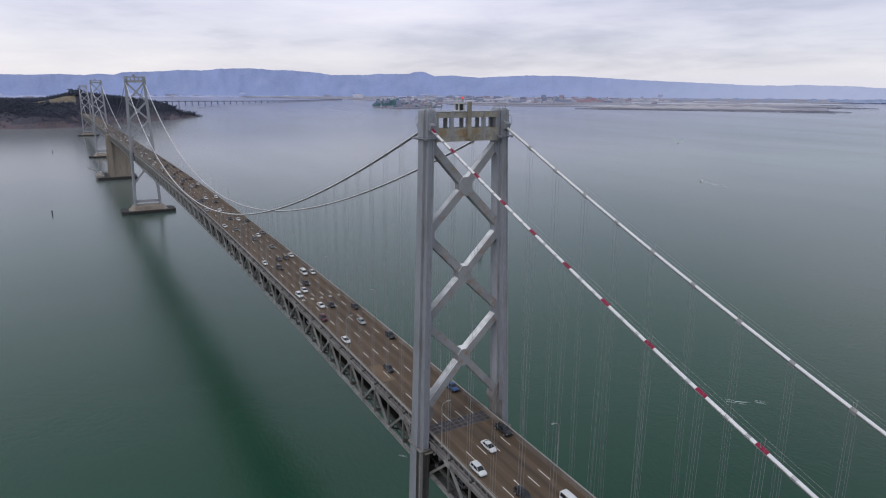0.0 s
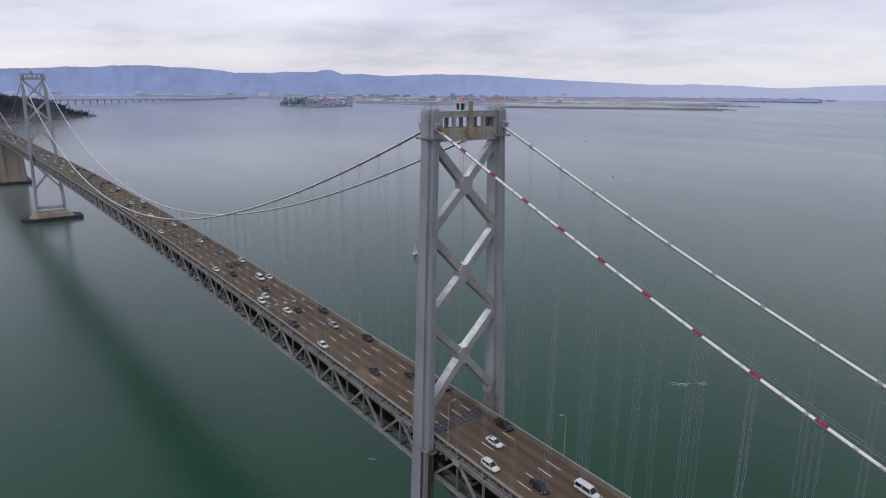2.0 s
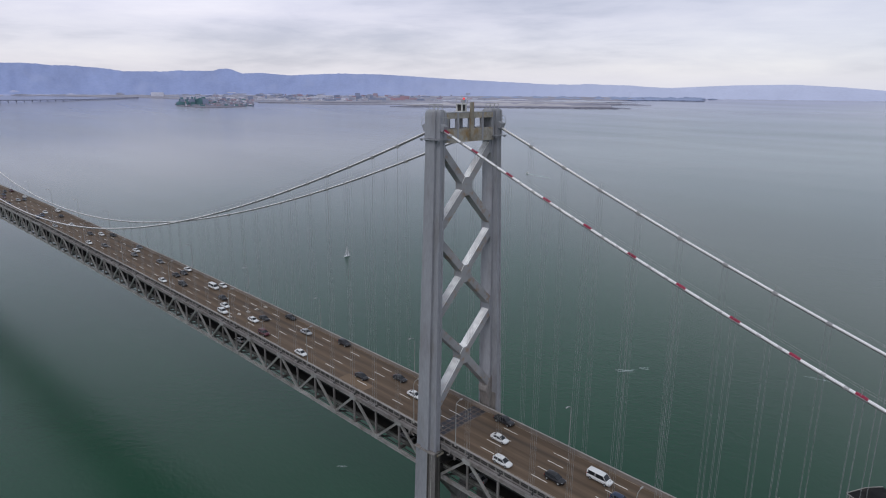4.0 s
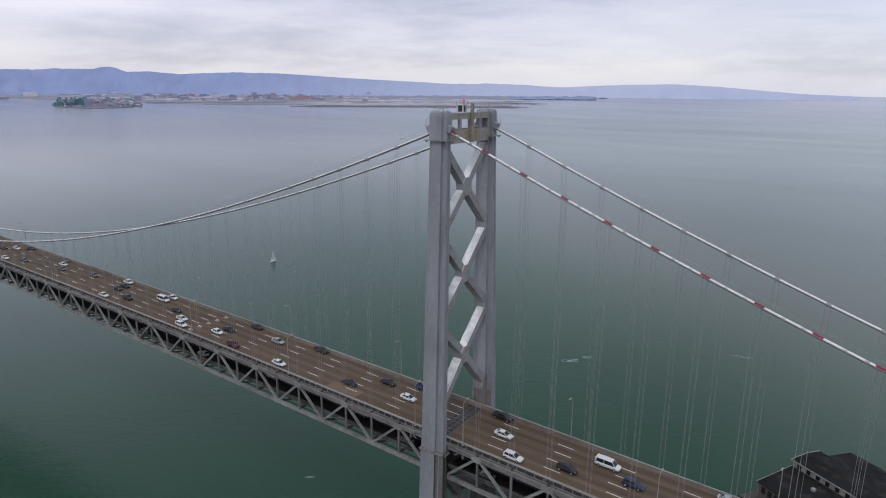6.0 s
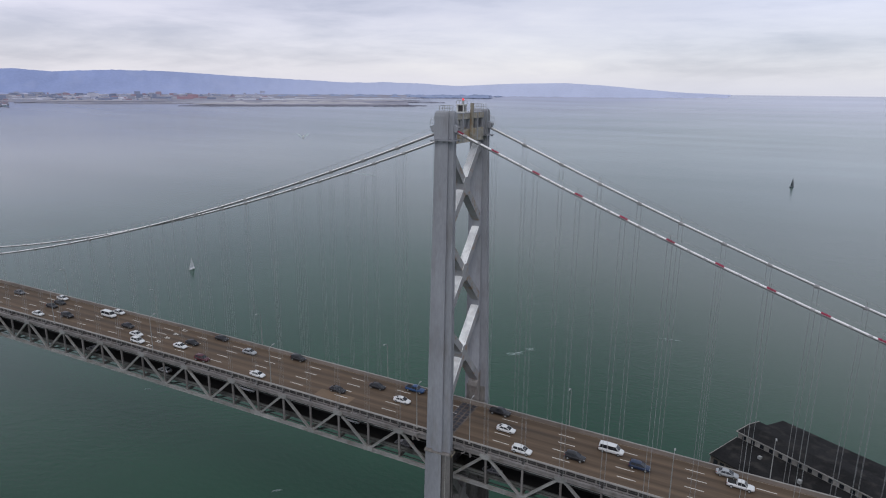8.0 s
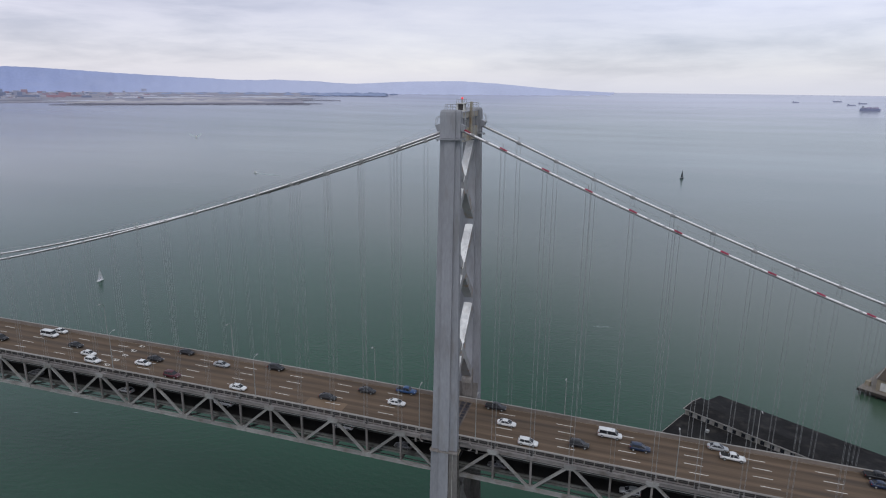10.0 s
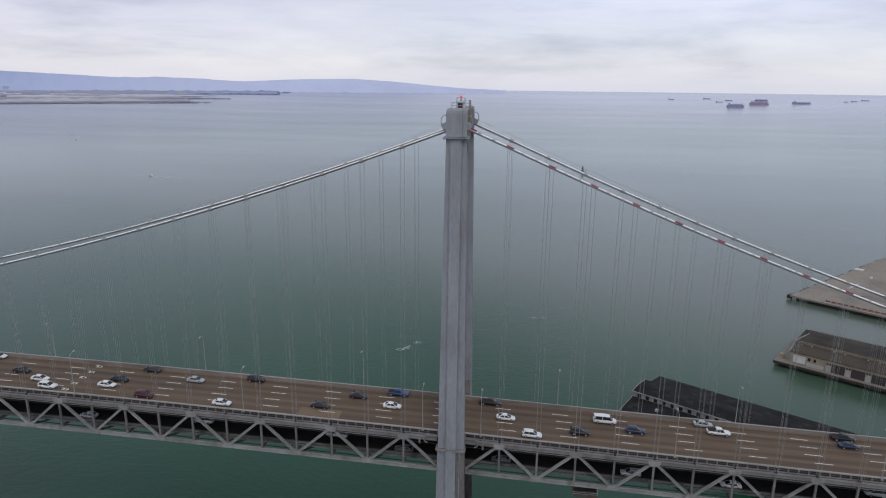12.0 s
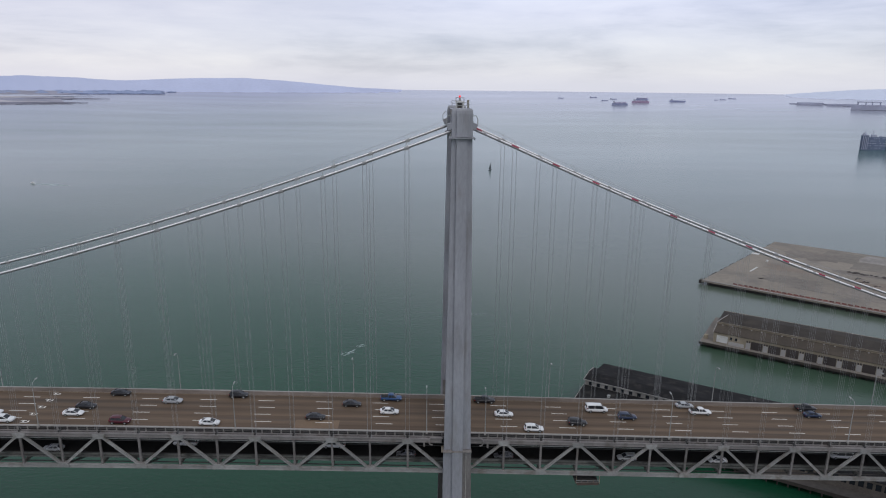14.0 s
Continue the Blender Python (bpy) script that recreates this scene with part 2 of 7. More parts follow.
PIERDECK2 = material("pier_slab_patched", (0.195, 0.172, 0.145), 0.9, 0.0, 0.06, 0.2, (0.15, 0.135, 0.12), 0.6, 0.15)
PIERLIGHT = material("pale_slab", (0.40, 0.38, 0.36), 0.9, 0.0, 0.06, 0.15)
PILE = material("timber_pile", (0.05, 0.042, 0.035), 0.9, 0.0, 0.6, 0.3)
# hills and far shore: the blue haze of distance is in the base colours
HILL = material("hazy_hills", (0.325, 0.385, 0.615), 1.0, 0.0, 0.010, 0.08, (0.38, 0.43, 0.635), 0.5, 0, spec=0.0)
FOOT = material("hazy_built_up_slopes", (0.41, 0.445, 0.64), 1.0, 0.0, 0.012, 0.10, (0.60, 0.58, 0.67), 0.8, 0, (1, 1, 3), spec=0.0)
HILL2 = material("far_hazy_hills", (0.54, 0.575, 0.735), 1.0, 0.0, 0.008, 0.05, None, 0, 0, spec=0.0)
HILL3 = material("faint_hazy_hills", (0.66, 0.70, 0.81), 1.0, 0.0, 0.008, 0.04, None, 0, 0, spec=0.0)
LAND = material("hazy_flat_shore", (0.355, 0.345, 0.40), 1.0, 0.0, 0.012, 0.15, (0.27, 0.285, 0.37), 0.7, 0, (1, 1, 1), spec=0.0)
# brown slope lifted towards blue: haze over the island is in the colour
SCRUB = material("hazy_dry_island_slope", (0.145, 0.118, 0.130), 1.0, 0.0, 0.03, 0.25, (0.095, 0.100, 0.126), 0.95, 0, spec=0.0)
TRUSSDK = material("sooty_chord_paint", (0.21, 0.192, 0.183), 0.65, 0.0, 0.5, 0.2, (0.11, 0.09, 0.075), 0.65, 0.08, fine=5, per_piece=0.1)
RAILGREY = material("dull_rail_steel", (0.25, 0.235, 0.22), 0.7, 0.0, 0.6, 0.25, (0.09, 0.07, 0.06), 0.6)
LOWKERB = material("stained_kerb_concrete", (0.15, 0.15, 0.135), 0.85, 0.0, 0.6, 0.4, (0.035, 0.033, 0.03), 0.9, 0.15, (0.5, 1, 1))
# grimy framing, darkened more for the shade beneath the deck
FRAMING = material("grimy_shaded_framing_paint", (0.115, 0.108, 0.10), 0.7, 0.0, 0.5, 0.3, (0.06, 0.05, 0.045), 0.65, 0.1)
WHITEPIPE = material("pale_pipe_paint", (0.42, 0.41, 0.38), 0.6, 0.0, 0.6, 0.15, (0.22, 0.2, 0.18), 0.5)
GRASS = material("dry_grass_hill", (0.25, 0.21, 0.16), 1.0, 0.0, 0.03, 0.2, (0.10, 0.09, 0.06), 0.5, 0, spec=0.0)
# undergrowth and leaves likewise paled and blued for haze
UNDERWOOD = material("hazy_dark_undergrowth", (0.092, 0.088, 0.108), 1.0, 0.0, 0.03, 0.3, (0.10, 0.085, 0.085), 0.5, 0, spec=0.0)
LEAF = material("hazy_dark_leaves", (0.088, 0.097, 0.128), 1.0, 0.0, 0.02, 0.18, None, 0, 0, spec=0.0)


def water_material():
    m = bpy.data.materials.new("bay_water")
    m.use_nodes = True
    nt = m.node_tree
    b = nt.nodes["Principled BSDF"]
    geo = nt.nodes.new("ShaderNodeNewGeometry")

    def noise_at(scale, stretch, detail=4.0, rough=0.55):
        mp = nt.nodes.new("ShaderNodeMapping")
        mp.inputs["Scale"].default_value = stretch
        mp.inputs["Rotation"].default_value = (0, 0, radians(24))
        nt.links.new(geo.outputs["Position"], mp.inputs[0])
        n = nt.nodes.new("ShaderNodeTexNoise")
        n.inputs["Scale"].default_value, n.inputs["Detail"].default_value, n.inputs["Roughness"].default_value = scale, detail, rough
        nt.links.new(mp.outputs[0], n.inputs["Vector"])
        return n.outputs[0]

    silt = noise_at(0.0042, (1, 0.5, 1), 6.0)
    ramp = nt.nodes.new("ShaderNodeValToRGB")
    ramp.color_ramp.elements[0].position, ramp.color_ramp.elements[0].color = 0.32, (0.0042, 0.0455, 0.0215, 1)
    ramp.color_ramp.elements[1].position, ramp.color_ramp.elements[1].color = 0.70, (0.0115, 0.0665, 0.0325, 1)
    nt.links.new(silt, ramp.inputs[0])
    # haze and sheen put into the colour: paler and bluer outwards, palest eastward
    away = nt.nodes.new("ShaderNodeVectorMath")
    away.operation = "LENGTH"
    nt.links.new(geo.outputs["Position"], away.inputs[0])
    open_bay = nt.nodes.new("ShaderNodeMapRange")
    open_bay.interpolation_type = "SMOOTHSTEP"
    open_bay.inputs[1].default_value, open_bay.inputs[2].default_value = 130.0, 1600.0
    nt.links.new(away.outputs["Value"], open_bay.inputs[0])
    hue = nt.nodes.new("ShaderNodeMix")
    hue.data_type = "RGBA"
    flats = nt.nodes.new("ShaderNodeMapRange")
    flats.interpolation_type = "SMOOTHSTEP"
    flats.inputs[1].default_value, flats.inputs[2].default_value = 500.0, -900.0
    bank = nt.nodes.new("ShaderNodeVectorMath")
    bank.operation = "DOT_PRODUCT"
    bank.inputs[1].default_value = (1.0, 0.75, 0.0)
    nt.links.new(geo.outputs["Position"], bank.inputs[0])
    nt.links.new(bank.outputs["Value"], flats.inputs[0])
    east_sheen = nt.nodes.new("ShaderNodeMix")
    east_sheen.data_type = "RGBA"
    east_sheen.inputs[6].default_value, east_sheen.inputs[7].default_value = (0.082, 0.145, 0.142, 1), (0.22, 0.235, 0.235, 1)
    nt.links.new(flats.outputs[0], east_sheen.inputs[0])
    # haze and sheen of the farthest water, paled all round in its colour
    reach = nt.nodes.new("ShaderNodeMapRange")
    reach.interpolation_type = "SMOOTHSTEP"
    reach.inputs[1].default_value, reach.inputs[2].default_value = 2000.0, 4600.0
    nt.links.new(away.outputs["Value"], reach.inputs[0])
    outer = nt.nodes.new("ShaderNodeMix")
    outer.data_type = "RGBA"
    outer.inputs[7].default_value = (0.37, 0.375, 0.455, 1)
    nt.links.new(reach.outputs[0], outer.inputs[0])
    nt.links.new(east_sheen.outputs[2], outer.inputs[6])
    # slicks and silt trails drawn out by the tide
    trail = noise_at(0.0022, (0.22, 1.5, 1), 5.0, 0.5)
    slick = nt.nodes.new("ShaderNodeMapRange")
    slick.inputs[1].default_value, slick.inputs[2].default_value = 0.35, 0.68
    slick.inputs[3].default_value, slick.inputs[4].default_value = 0.88, 1.12
    nt.links.new(trail, slick.inputs[0])
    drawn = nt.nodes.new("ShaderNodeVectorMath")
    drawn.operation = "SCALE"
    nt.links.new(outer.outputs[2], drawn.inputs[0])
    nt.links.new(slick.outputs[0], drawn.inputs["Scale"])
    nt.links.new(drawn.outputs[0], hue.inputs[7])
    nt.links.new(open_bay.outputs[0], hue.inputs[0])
    # calm water's sky reflection round the city piers, put in as paler, browner colour
    dot = nt.nodes.new("ShaderNodeVectorMath")
    dot.operation = "DOT_PRODUCT"
    dot.inputs[1].default_value = (0.57, 0.82, 0.0)
    nt.links.new(geo.outputs["Position"], dot.inputs[0])
    pier_sheen = nt.nodes.new("ShaderNodeMapRange")
    pier_sheen.interpolation_type = "SMOOTHSTEP"
    pier_sheen.inputs[1].default_value, pier_sheen.inputs[2].default_value = 110.0, 360.0
    nt.links.new(dot.outputs["Value"], pier_sheen.inputs[0])
    mud = nt.nodes.new("ShaderNodeMix")
    mud.data_type = "RGBA"
    mud.inputs[7].default_value = (0.088, 0.112, 0.082, 1)
    nt.links.new(pier_sheen.outputs[0], mud.inputs[0])
    nt.links.new(ramp.outputs[0], mud.inputs[6])
    nt.links.new(mud.outputs[2], hue.inputs[6])
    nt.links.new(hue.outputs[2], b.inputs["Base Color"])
    b.inputs["IOR"].default_value = 1.333
    calm = noise_at(0.0030, (0.35, 1.4, 1), 5.0)
    rr = nt.nodes.new("ShaderNodeMapRange")
    rr.inputs[1].default_value, rr.inputs[2].default_value = 0.35, 0.65
    rr.inputs[3].default_value, rr.inputs[4].default_value = 0.12, 0.15
    nt.links.new(calm, rr.inputs[0])
    calmer = nt.nodes.new("ShaderNodeMapRange")
    calmer.inputs[1].default_value, calmer.inputs[2].default_value = 250.0, 1500.0
    calmer.inputs[3].default_value, calmer.inputs[4].default_value = 0.10, 0.05
    nt.links.new(away.outputs["Value"], calmer.inputs[0])
    total = nt.nodes.new("ShaderNodeMath")
    nt.links.new(rr.outputs[0], total.inputs[0])
    nt.links.new(calmer.outputs[0], total.inputs[1])
    nt.links.new(total.outputs[0], b.inputs["Roughness"])
    wave = noise_at(0.055, (1, 1.6, 1), 4.0, 0.58)
    bp = nt.nodes.new("ShaderNodeBump")
    bp.inputs["Distance"].default_value = 1.3
    swell = nt.nodes.new("ShaderNodeMapRange")
    swell.inputs[1].default_value, swell.inputs[2].default_value = 250.0, 1700.0
    swell.inputs[3].default_value, swell.inputs[4].default_value = 0.11, 0.015
    nt.links.new(away.outputs["Value"], swell.inputs[0])
    nt.links.new(swell.outputs[0], bp.inputs["Strength"])
    nt.links.new(wave, bp.inputs["Height"])
    ripple = noise_at(0.30, (1, 1.7, 1), 6.0, 0.62)
    bp2 = nt.nodes.new("ShaderNodeBump")
    bp2.inputs["Distance"].default_value = 0.34
    # the chop dies away towards the sheltered far shores
    chop = nt.nodes.new("ShaderNodeMapRange")
    chop.inputs[1].default_value, chop.inputs[2].default_value = 250.0, 900.0
    chop.inputs[3].default_value, chop.inputs[4].default_value = 0.36, 0.0
    nt.links.new(away.outputs["Value"], chop.inputs[0])
    nt.links.new(chop.outputs[0], bp2.inputs["Strength"])
    nt.links.new(ripple, bp2.inputs["Height"])
    nt.links.new(bp.outputs[0], bp2.inputs["Normal"])
    nt.links.new(bp2.outputs[0], b.inputs["Normal"])
    return m


WATER = water_material()


def haze_southward(m, x0, x1, colour):
    """Haze put into the colour: slopes pale towards the south, where the range recedes."""
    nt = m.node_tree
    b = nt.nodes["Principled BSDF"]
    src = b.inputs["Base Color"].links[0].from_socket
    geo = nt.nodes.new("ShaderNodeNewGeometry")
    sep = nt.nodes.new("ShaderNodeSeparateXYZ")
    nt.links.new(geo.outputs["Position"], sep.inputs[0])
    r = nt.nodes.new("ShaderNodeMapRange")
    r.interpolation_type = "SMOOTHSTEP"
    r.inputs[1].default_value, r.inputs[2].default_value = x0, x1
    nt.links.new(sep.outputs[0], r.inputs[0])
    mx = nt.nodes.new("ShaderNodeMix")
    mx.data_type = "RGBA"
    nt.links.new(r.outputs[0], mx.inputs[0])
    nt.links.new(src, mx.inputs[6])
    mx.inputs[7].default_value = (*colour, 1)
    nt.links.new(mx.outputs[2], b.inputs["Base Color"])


haze_southward(HILL, -4000.0, -1900.0, (0.535, 0.57, 0.73))
haze_southward(FOOT, -3900.0, -2300.0, (0.48, 0.52, 0.69))


def wheel_tracks(m):
    """Oil-darkened lane centres and paler wheel paths along the roadway."""
    nt = m.node_tree
    b = nt.nodes["Principled BSDF"]
    src = b.inputs["Base Color"].links[0].from_socket
    geo = nt.nodes.new("ShaderNodeNewGeometry")
    wig = nt.nodes.new("ShaderNodeTexNoise")
    wig.inputs["Scale"].default_value, wig.inputs["Detail"].default_value = 1.0, 4.0
    mp = nt.nodes.new("ShaderNodeMapping")
    mp.inputs["Scale"].default_value = (0.015, 0.9, 0.1)
    nt.links.new(geo.outputs["Position"], mp.inputs[0])
    nt.links.new(mp.outputs[0], wig.inputs["Vector"])
    sep = nt.nodes.new("ShaderNodeSeparateXYZ")
    nt.links.new(geo.outputs["Position"], sep.inputs[0])

    def op(kind, a, c):
        n = nt.nodes.new("ShaderNodeMath")
        n.operation = kind
        for i, v in enumerate((a, c)):
            if isinstance(v, (int, float)):
                n.inputs[i].default_value = v
            else:
                nt.links.new(v, n.inputs[i])
        return n.outputs[0]

    wave = op("COSINE", op("MULTIPLY", sep.outputs[1], 2 * math.pi / 3.5), 0.0)
    tone = op("ADD", op("MULTIPLY", wave, -0.17), op("ADD", 0.56, op("MULTIPLY", wig.outputs[0], 0.88)))
    vm = nt.nodes.new("ShaderNodeVectorMath")
    vm.operation = "SCALE"
    nt.links.new(src, vm.inputs[0])
    nt.links.new(tone, vm.inputs["Scale"])
    nt.links.new(vm.outputs[0], b.inputs["Base Color"])


wheel_tracks(ASPHALT)

# ---- building helpers ----
def mesh_of(name, bm, mat=None, smooth=False):
    bmesh.ops.recalc_face_normals(bm, faces=bm.faces)
    me = bpy.data.meshes.new(name)
    bm.to_mesh(me)
    bm.free()
    if mat:
        me.materials.append(mat)
    if smooth:
        for p in me.polygons:
            p.use_smooth = True
    return me


def thing(name, at, label, category, group="", kind=""):
    ob = new(name)
    ob.location = at
    ob.empty_display_size = 1.0
    return tagged(ob, label, category, group, kind)


def place(name, me, parent, m=None, label=""):
    """Link mesh data as a part of parent; m is in world metres."""
    ob = new(name, me)
    ob.parent = parent
    off = Vector((0, 0, 0))
    p = parent
    while p is not None:
        off += p.location
        p = p.parent
    ob.matrix_basis = Matrix.Translation(-off) @ (m if m is not None else Matrix.Identity(4))
    if label:
        tagged(ob, label)
    return ob


def part(name, bm, mat, parent, label="", smooth=False):
    return place(name, mesh_of(name, bm, mat, smooth), parent, None, label)


def solo(name, bm, mat, label, category, group="", kind="", smooth=False):
    return tagged(new(name, mesh_of(name, bm, mat, smooth)), label, category, group, kind)


def hexa(bm, pts):
    v = [bm.verts.new(p) for p in pts]
    for f in ((0, 3, 2, 1), (4, 5, 6, 7), (0, 1, 5, 4), (1, 2, 6, 5), (2, 3, 7, 6), (3, 0, 4, 7)):
        bm.faces.new([v[i] for i in f])


def box(bm, x0, x1, y0, y1, z0, z1):
    hexa(bm, [(x0, y0, z0), (x1, y0, z0), (x1, y1, z0), (x0, y1, z0), (x0, y0, z1), (x1, y0, z1), (x1, y1, z1), (x0, y1, z1)])


def obox(bm, m, sx, sy, sz):
    pts = [(-sx, -sy, -sz), (sx, -sy, -sz), (sx, sy, -sz), (-sx, sy, -sz), (-sx, -sy, sz), (sx, -sy, sz), (sx, sy, sz), (-sx, sy, sz)]
    hexa(bm, [m @ Vector(p) for p in pts])


def span(p, q, side=(0, 1, 0)):
    """A placement at p whose z runs to q, and the length."""
    p, q = Vector(p), Vector(q)
    d = q - p
    z = d.normalized()
    y = Vector(side)
    y = (y - z * y.dot(z)).normalized()
    x = y.cross(z)
    m = Matrix((x, y, z)).transposed().to_4x4()
    m.translation = p
    return m, d.length


def beam(bm, p, q, w, h, side=(0, 1, 0)):
    m, n = span(p, q, side)
    obox(bm, m @ Matrix.Translation((0, 0, n / 2)), w / 2, h / 2, n / 2)


def loft(bm, rings, cap=True):
    rows = [[bm.verts.new(p) for p in r] for r in rings]
    n = len(rows[0])
    for a, b in zip(rows, rows[1:]):
        for i in range(n):
            bm.faces.new((a[i], a[(i + 1) % n], b[(i + 1) % n], b[i]))
    if cap:
        bm.faces.new(rows[0][::-1])
        bm.faces.new(rows[-1])


def tube(bm, points, r, n=8):
    rings = []
    for i, p in enumerate(points):
        a, b = Vector(points[max(i - 1, 0)]), Vector(points[min(i + 1, len(points) - 1)])
        m, _ = span(a, b, (0, 1, 0) if abs((b - a).normalized().y) < 0.9 else (1, 0, 0))
        m.translation = Vector(p)
        rings.append([m @ Vector((r * math.cos(2 * math.pi * k / n), r * math.sin(2 * math.pi * k / n), 0)) for k in range(n)])
    loft(bm, rings)


def unit_member(name, w, h, mat, web=True):
    """A member one metre long along z: two flanges and a laced web, or a plain bar."""
    bm = bmesh.new()
    if web:
        t = w * 0.16
        box(bm, -w / 2, -w / 2 + t, -h / 2, h / 2, 0, 1)
        box(bm, w / 2 - t, w / 2, -h / 2, h / 2, 0, 1)
        box(bm, -w / 2 + t, w / 2 - t, -h * 0.36, h * 0.36, 0, 1)
    else:
        box(bm, -w / 2, w / 2, -h / 2, h / 2, 0, 1)
    return mesh_of(name, bm, mat)


def member(name, me, p, q, parent):
    m, n = span(p, q)
    return place(name, me, parent, m @ Matrix.Diagonal((1, 1, n, 1)))


def lerp_table(t, table):
    if t <= table[0][0]:
        return table[0][1]
    for (a, va), (b, vb) in zip(table, table[1:]):
        if t <= b:
            return va + (vb - va) * (t - a) / (b - a)
    return table[-1][1]


# ---- lines of the bridge ----
PANEL = 17.9
FIRST = 11.55
HALF = 10.06
EAST_END = -2390.0
WEST_END = 352.0
SPAN, MID = 689.0, 1036.0
TOWERS = (0.0, -SPAN, SPAN - 2 * MID, -2 * MID)
TOWER_TOP = (137.0, 153.0, 155.0, 146.0)


def axis_y(x):
    return lerp_table(-x, ((0, 0), (90, 0), (300, -1.6), (SPAN, -5.7), (MID, -11.5), (2 * MID - SPAN, -17.5), (2 * MID, -25.5), (2450, -29.5)))


def road_z(x):
    s = -x
    if s < 0:
        return 60.8 + 0.0385 * s
    if s > MID:
        s = 2 * MID - s
        if s < 0:
            return 60.8 + 0.02 * s
    if s > SPAN:
        return 69.6 + 0.9 * math.sin((s - SPAN) / (MID - SPAN) * math.pi / 2)
    return 60.8 + 0.0355 * s - 3.3e-5 * s * s


def on(x, y, dz):
    """A point of the deck: along, across, above the upper roadway."""
    return Vector((x, axis_y(x) + y, road_z(x) + dz))


U_DZ, L_DZ = -1.35, -9.45
LOW_ROAD = -7.7


def cable_z(x):
    s = -x
    if s < 0:
        u = max(x - 2.4, 0)
        return max(133.0 - 0.452 * u + 0.00058 * u * u, road_z(x) - 2)
    if s > MID:
        s = 2 * MID - s
    if s < 0:
        return max(133.0 + 0.42 * s, road_z(x))
    if s > SPAN:
        u = s - SPAN
        return max(146.0 - 0.30 * u + 0.00026 * u * u, road_z(x) + 1)
    k = s / SPAN
    return 133.0 + 13.0 * k - 4 * 68.4 * k * (1 - k)


# ---- water ----
CX, CY = 50.0, -120.0
FLAT, RIM, RISE = 2200.0, 4800.0, 107.0


def sea_z(d):
    return 0.0 if d < FLAT else RISE * ((d - FLAT) / (RIM - FLAT)) ** 2


def far_at(az, el):
    """A place on the far water, by bearing and dip from a point high over the bay."""
    d = 300.0
    while d < RIM - 5 and math.degrees(math.atan2(141.6 - sea_z(d), d)) > -el:
        d += 4.0
    a = radians(az)
    return CX + d * math.sin(a), CY + d * math.cos(a), sea_z(d), d


def build_water():
    radii = [0, 60, 120, 200, 300, 420, 560, 750, 1000, 1300, 1700, 2000, 2200] + [2200 + 100 * k for k in range(1, 27)]
    n = 120
    verts, faces = [(CX, CY, 0)], []
    for r in radii[1:]:
        for k in range(n):
            a = 2 * math.pi * k / n
            verts.append((CX + r * math.sin(a), CY + r * math.cos(a), sea_z(r)))
    for k in range(n):
        faces.append((0, 1 + (k + 1) % n, 1 + k))
    for i in range(len(radii) - 2):
        a, b = 1 + i * n, 1 + (i + 1) * n
        for k in range(n):
            faces.append((a + k, a + (k + 1) % n, b + (k + 1) % n, b + k))
    me = bpy.data.meshes.new("water")
    me.from_pydata(verts, [], faces)
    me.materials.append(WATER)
    for p in me.polygons:
        p.use_smooth = True
    tagged(new("water", me), "grey-green rippled bay water reaching the horizon", "water", kind="structure")


build_water()

# ---- distance ----
RIDGE = ((-104, 0.95), (-94, 0.86), (-91.4, 0.84), (-89.6, 0.93), (-88, 0.86), (-87, 0.98), (-85.9, 0.93), (-85.2, 1.12), (-82.3, 1.23), (-81.2, 1.35), (-79.3, 1.34), (-77.8, 1.50), (-75.7, 1.56), (-73.2, 1.42), (-72.2, 1.42), (-69.8, 1.22), (-68.9, 1.07), (-65.8, 1.11), (-64.9, 1.19), (-62.3, 1.20), (-61.8, 1.37), (-61.3, 1.41), (-60.8, 1.34), (-60.0, 1.02), (-58.6, 1.10), (-57.3, 1.01), (-56.1, 0.92), (-54.5, 1.02), (-52.2, 1.11), (-49.5, 1.10), (-47.3, 1.03), (-43, 0.77), (-38.6, 0.57), (-34.5, 0.37), (-32.5, 0.33), (-30.8, 0.40), (-27.4, 0.30), (-24, 0.08), (-21, -0.12), (-17, -0.40))
RIDGE2 = ((-34, 0.0), (-28.5, 0.18), (-24, 0.13), (-21, 0.28), (-19.2, 0.36), (-15.2, 0.43), (-12, 0.26), (-9, 0.0), (-6, -0.25), (-2, -0.40))
RIDGE3 = ((27, -0.7), (30, -0.32), (34, 0.0), (38, 0.16), (44, 0.3), (50, 0.2))


def ridge(name, table, dist, mat, label, rough):
    bm = bmesh.new()
    a0, a1 = table[0][0], table[-1][0]
    n = int((a1 - a0) * 8)
    rows = []
    for i in range(n + 1):
        a = a0 + (a1 - a0) * i / n
        el = lerp_table(a, table)
        top = 141.6 + dist * math.tan(radians(el)) + rough * (noise.noise((a * 0.9, 3.0, 0)) * 2.5 + noise.noise((a * 3.1, 7.0, 0)) * 2.2 + noise.noise((a * 7.3, 2.0, 0)) * 1.2)
        foot = sea_z(dist - 260) - 2
        col = []
        for j in range(7):
            f = j / 6
            d = dist - 260 * (1 - f) + 30 * noise.noise((a * 1.3, j * 0.7, 2.0))
            z = foot + (top - foot) * f ** 1.15 + (0 if j in (0, 1, 6) else 7 * noise.noise((a * 1.8, j * 1.1, 5.0)))
            r = radians(a)
            col.append(bm.verts.new((CX + d * math.sin(r), CY + d * math.cos(r), z)))
        rows.append(col)
    for c, d in zip(rows, rows[1:]):
        for j in range(6):
            bm.faces.new((c[j], d[j], d[j + 1], c[j + 1]))
    solo(name, bm, mat, label, "hills", kind="structure", smooth=True)


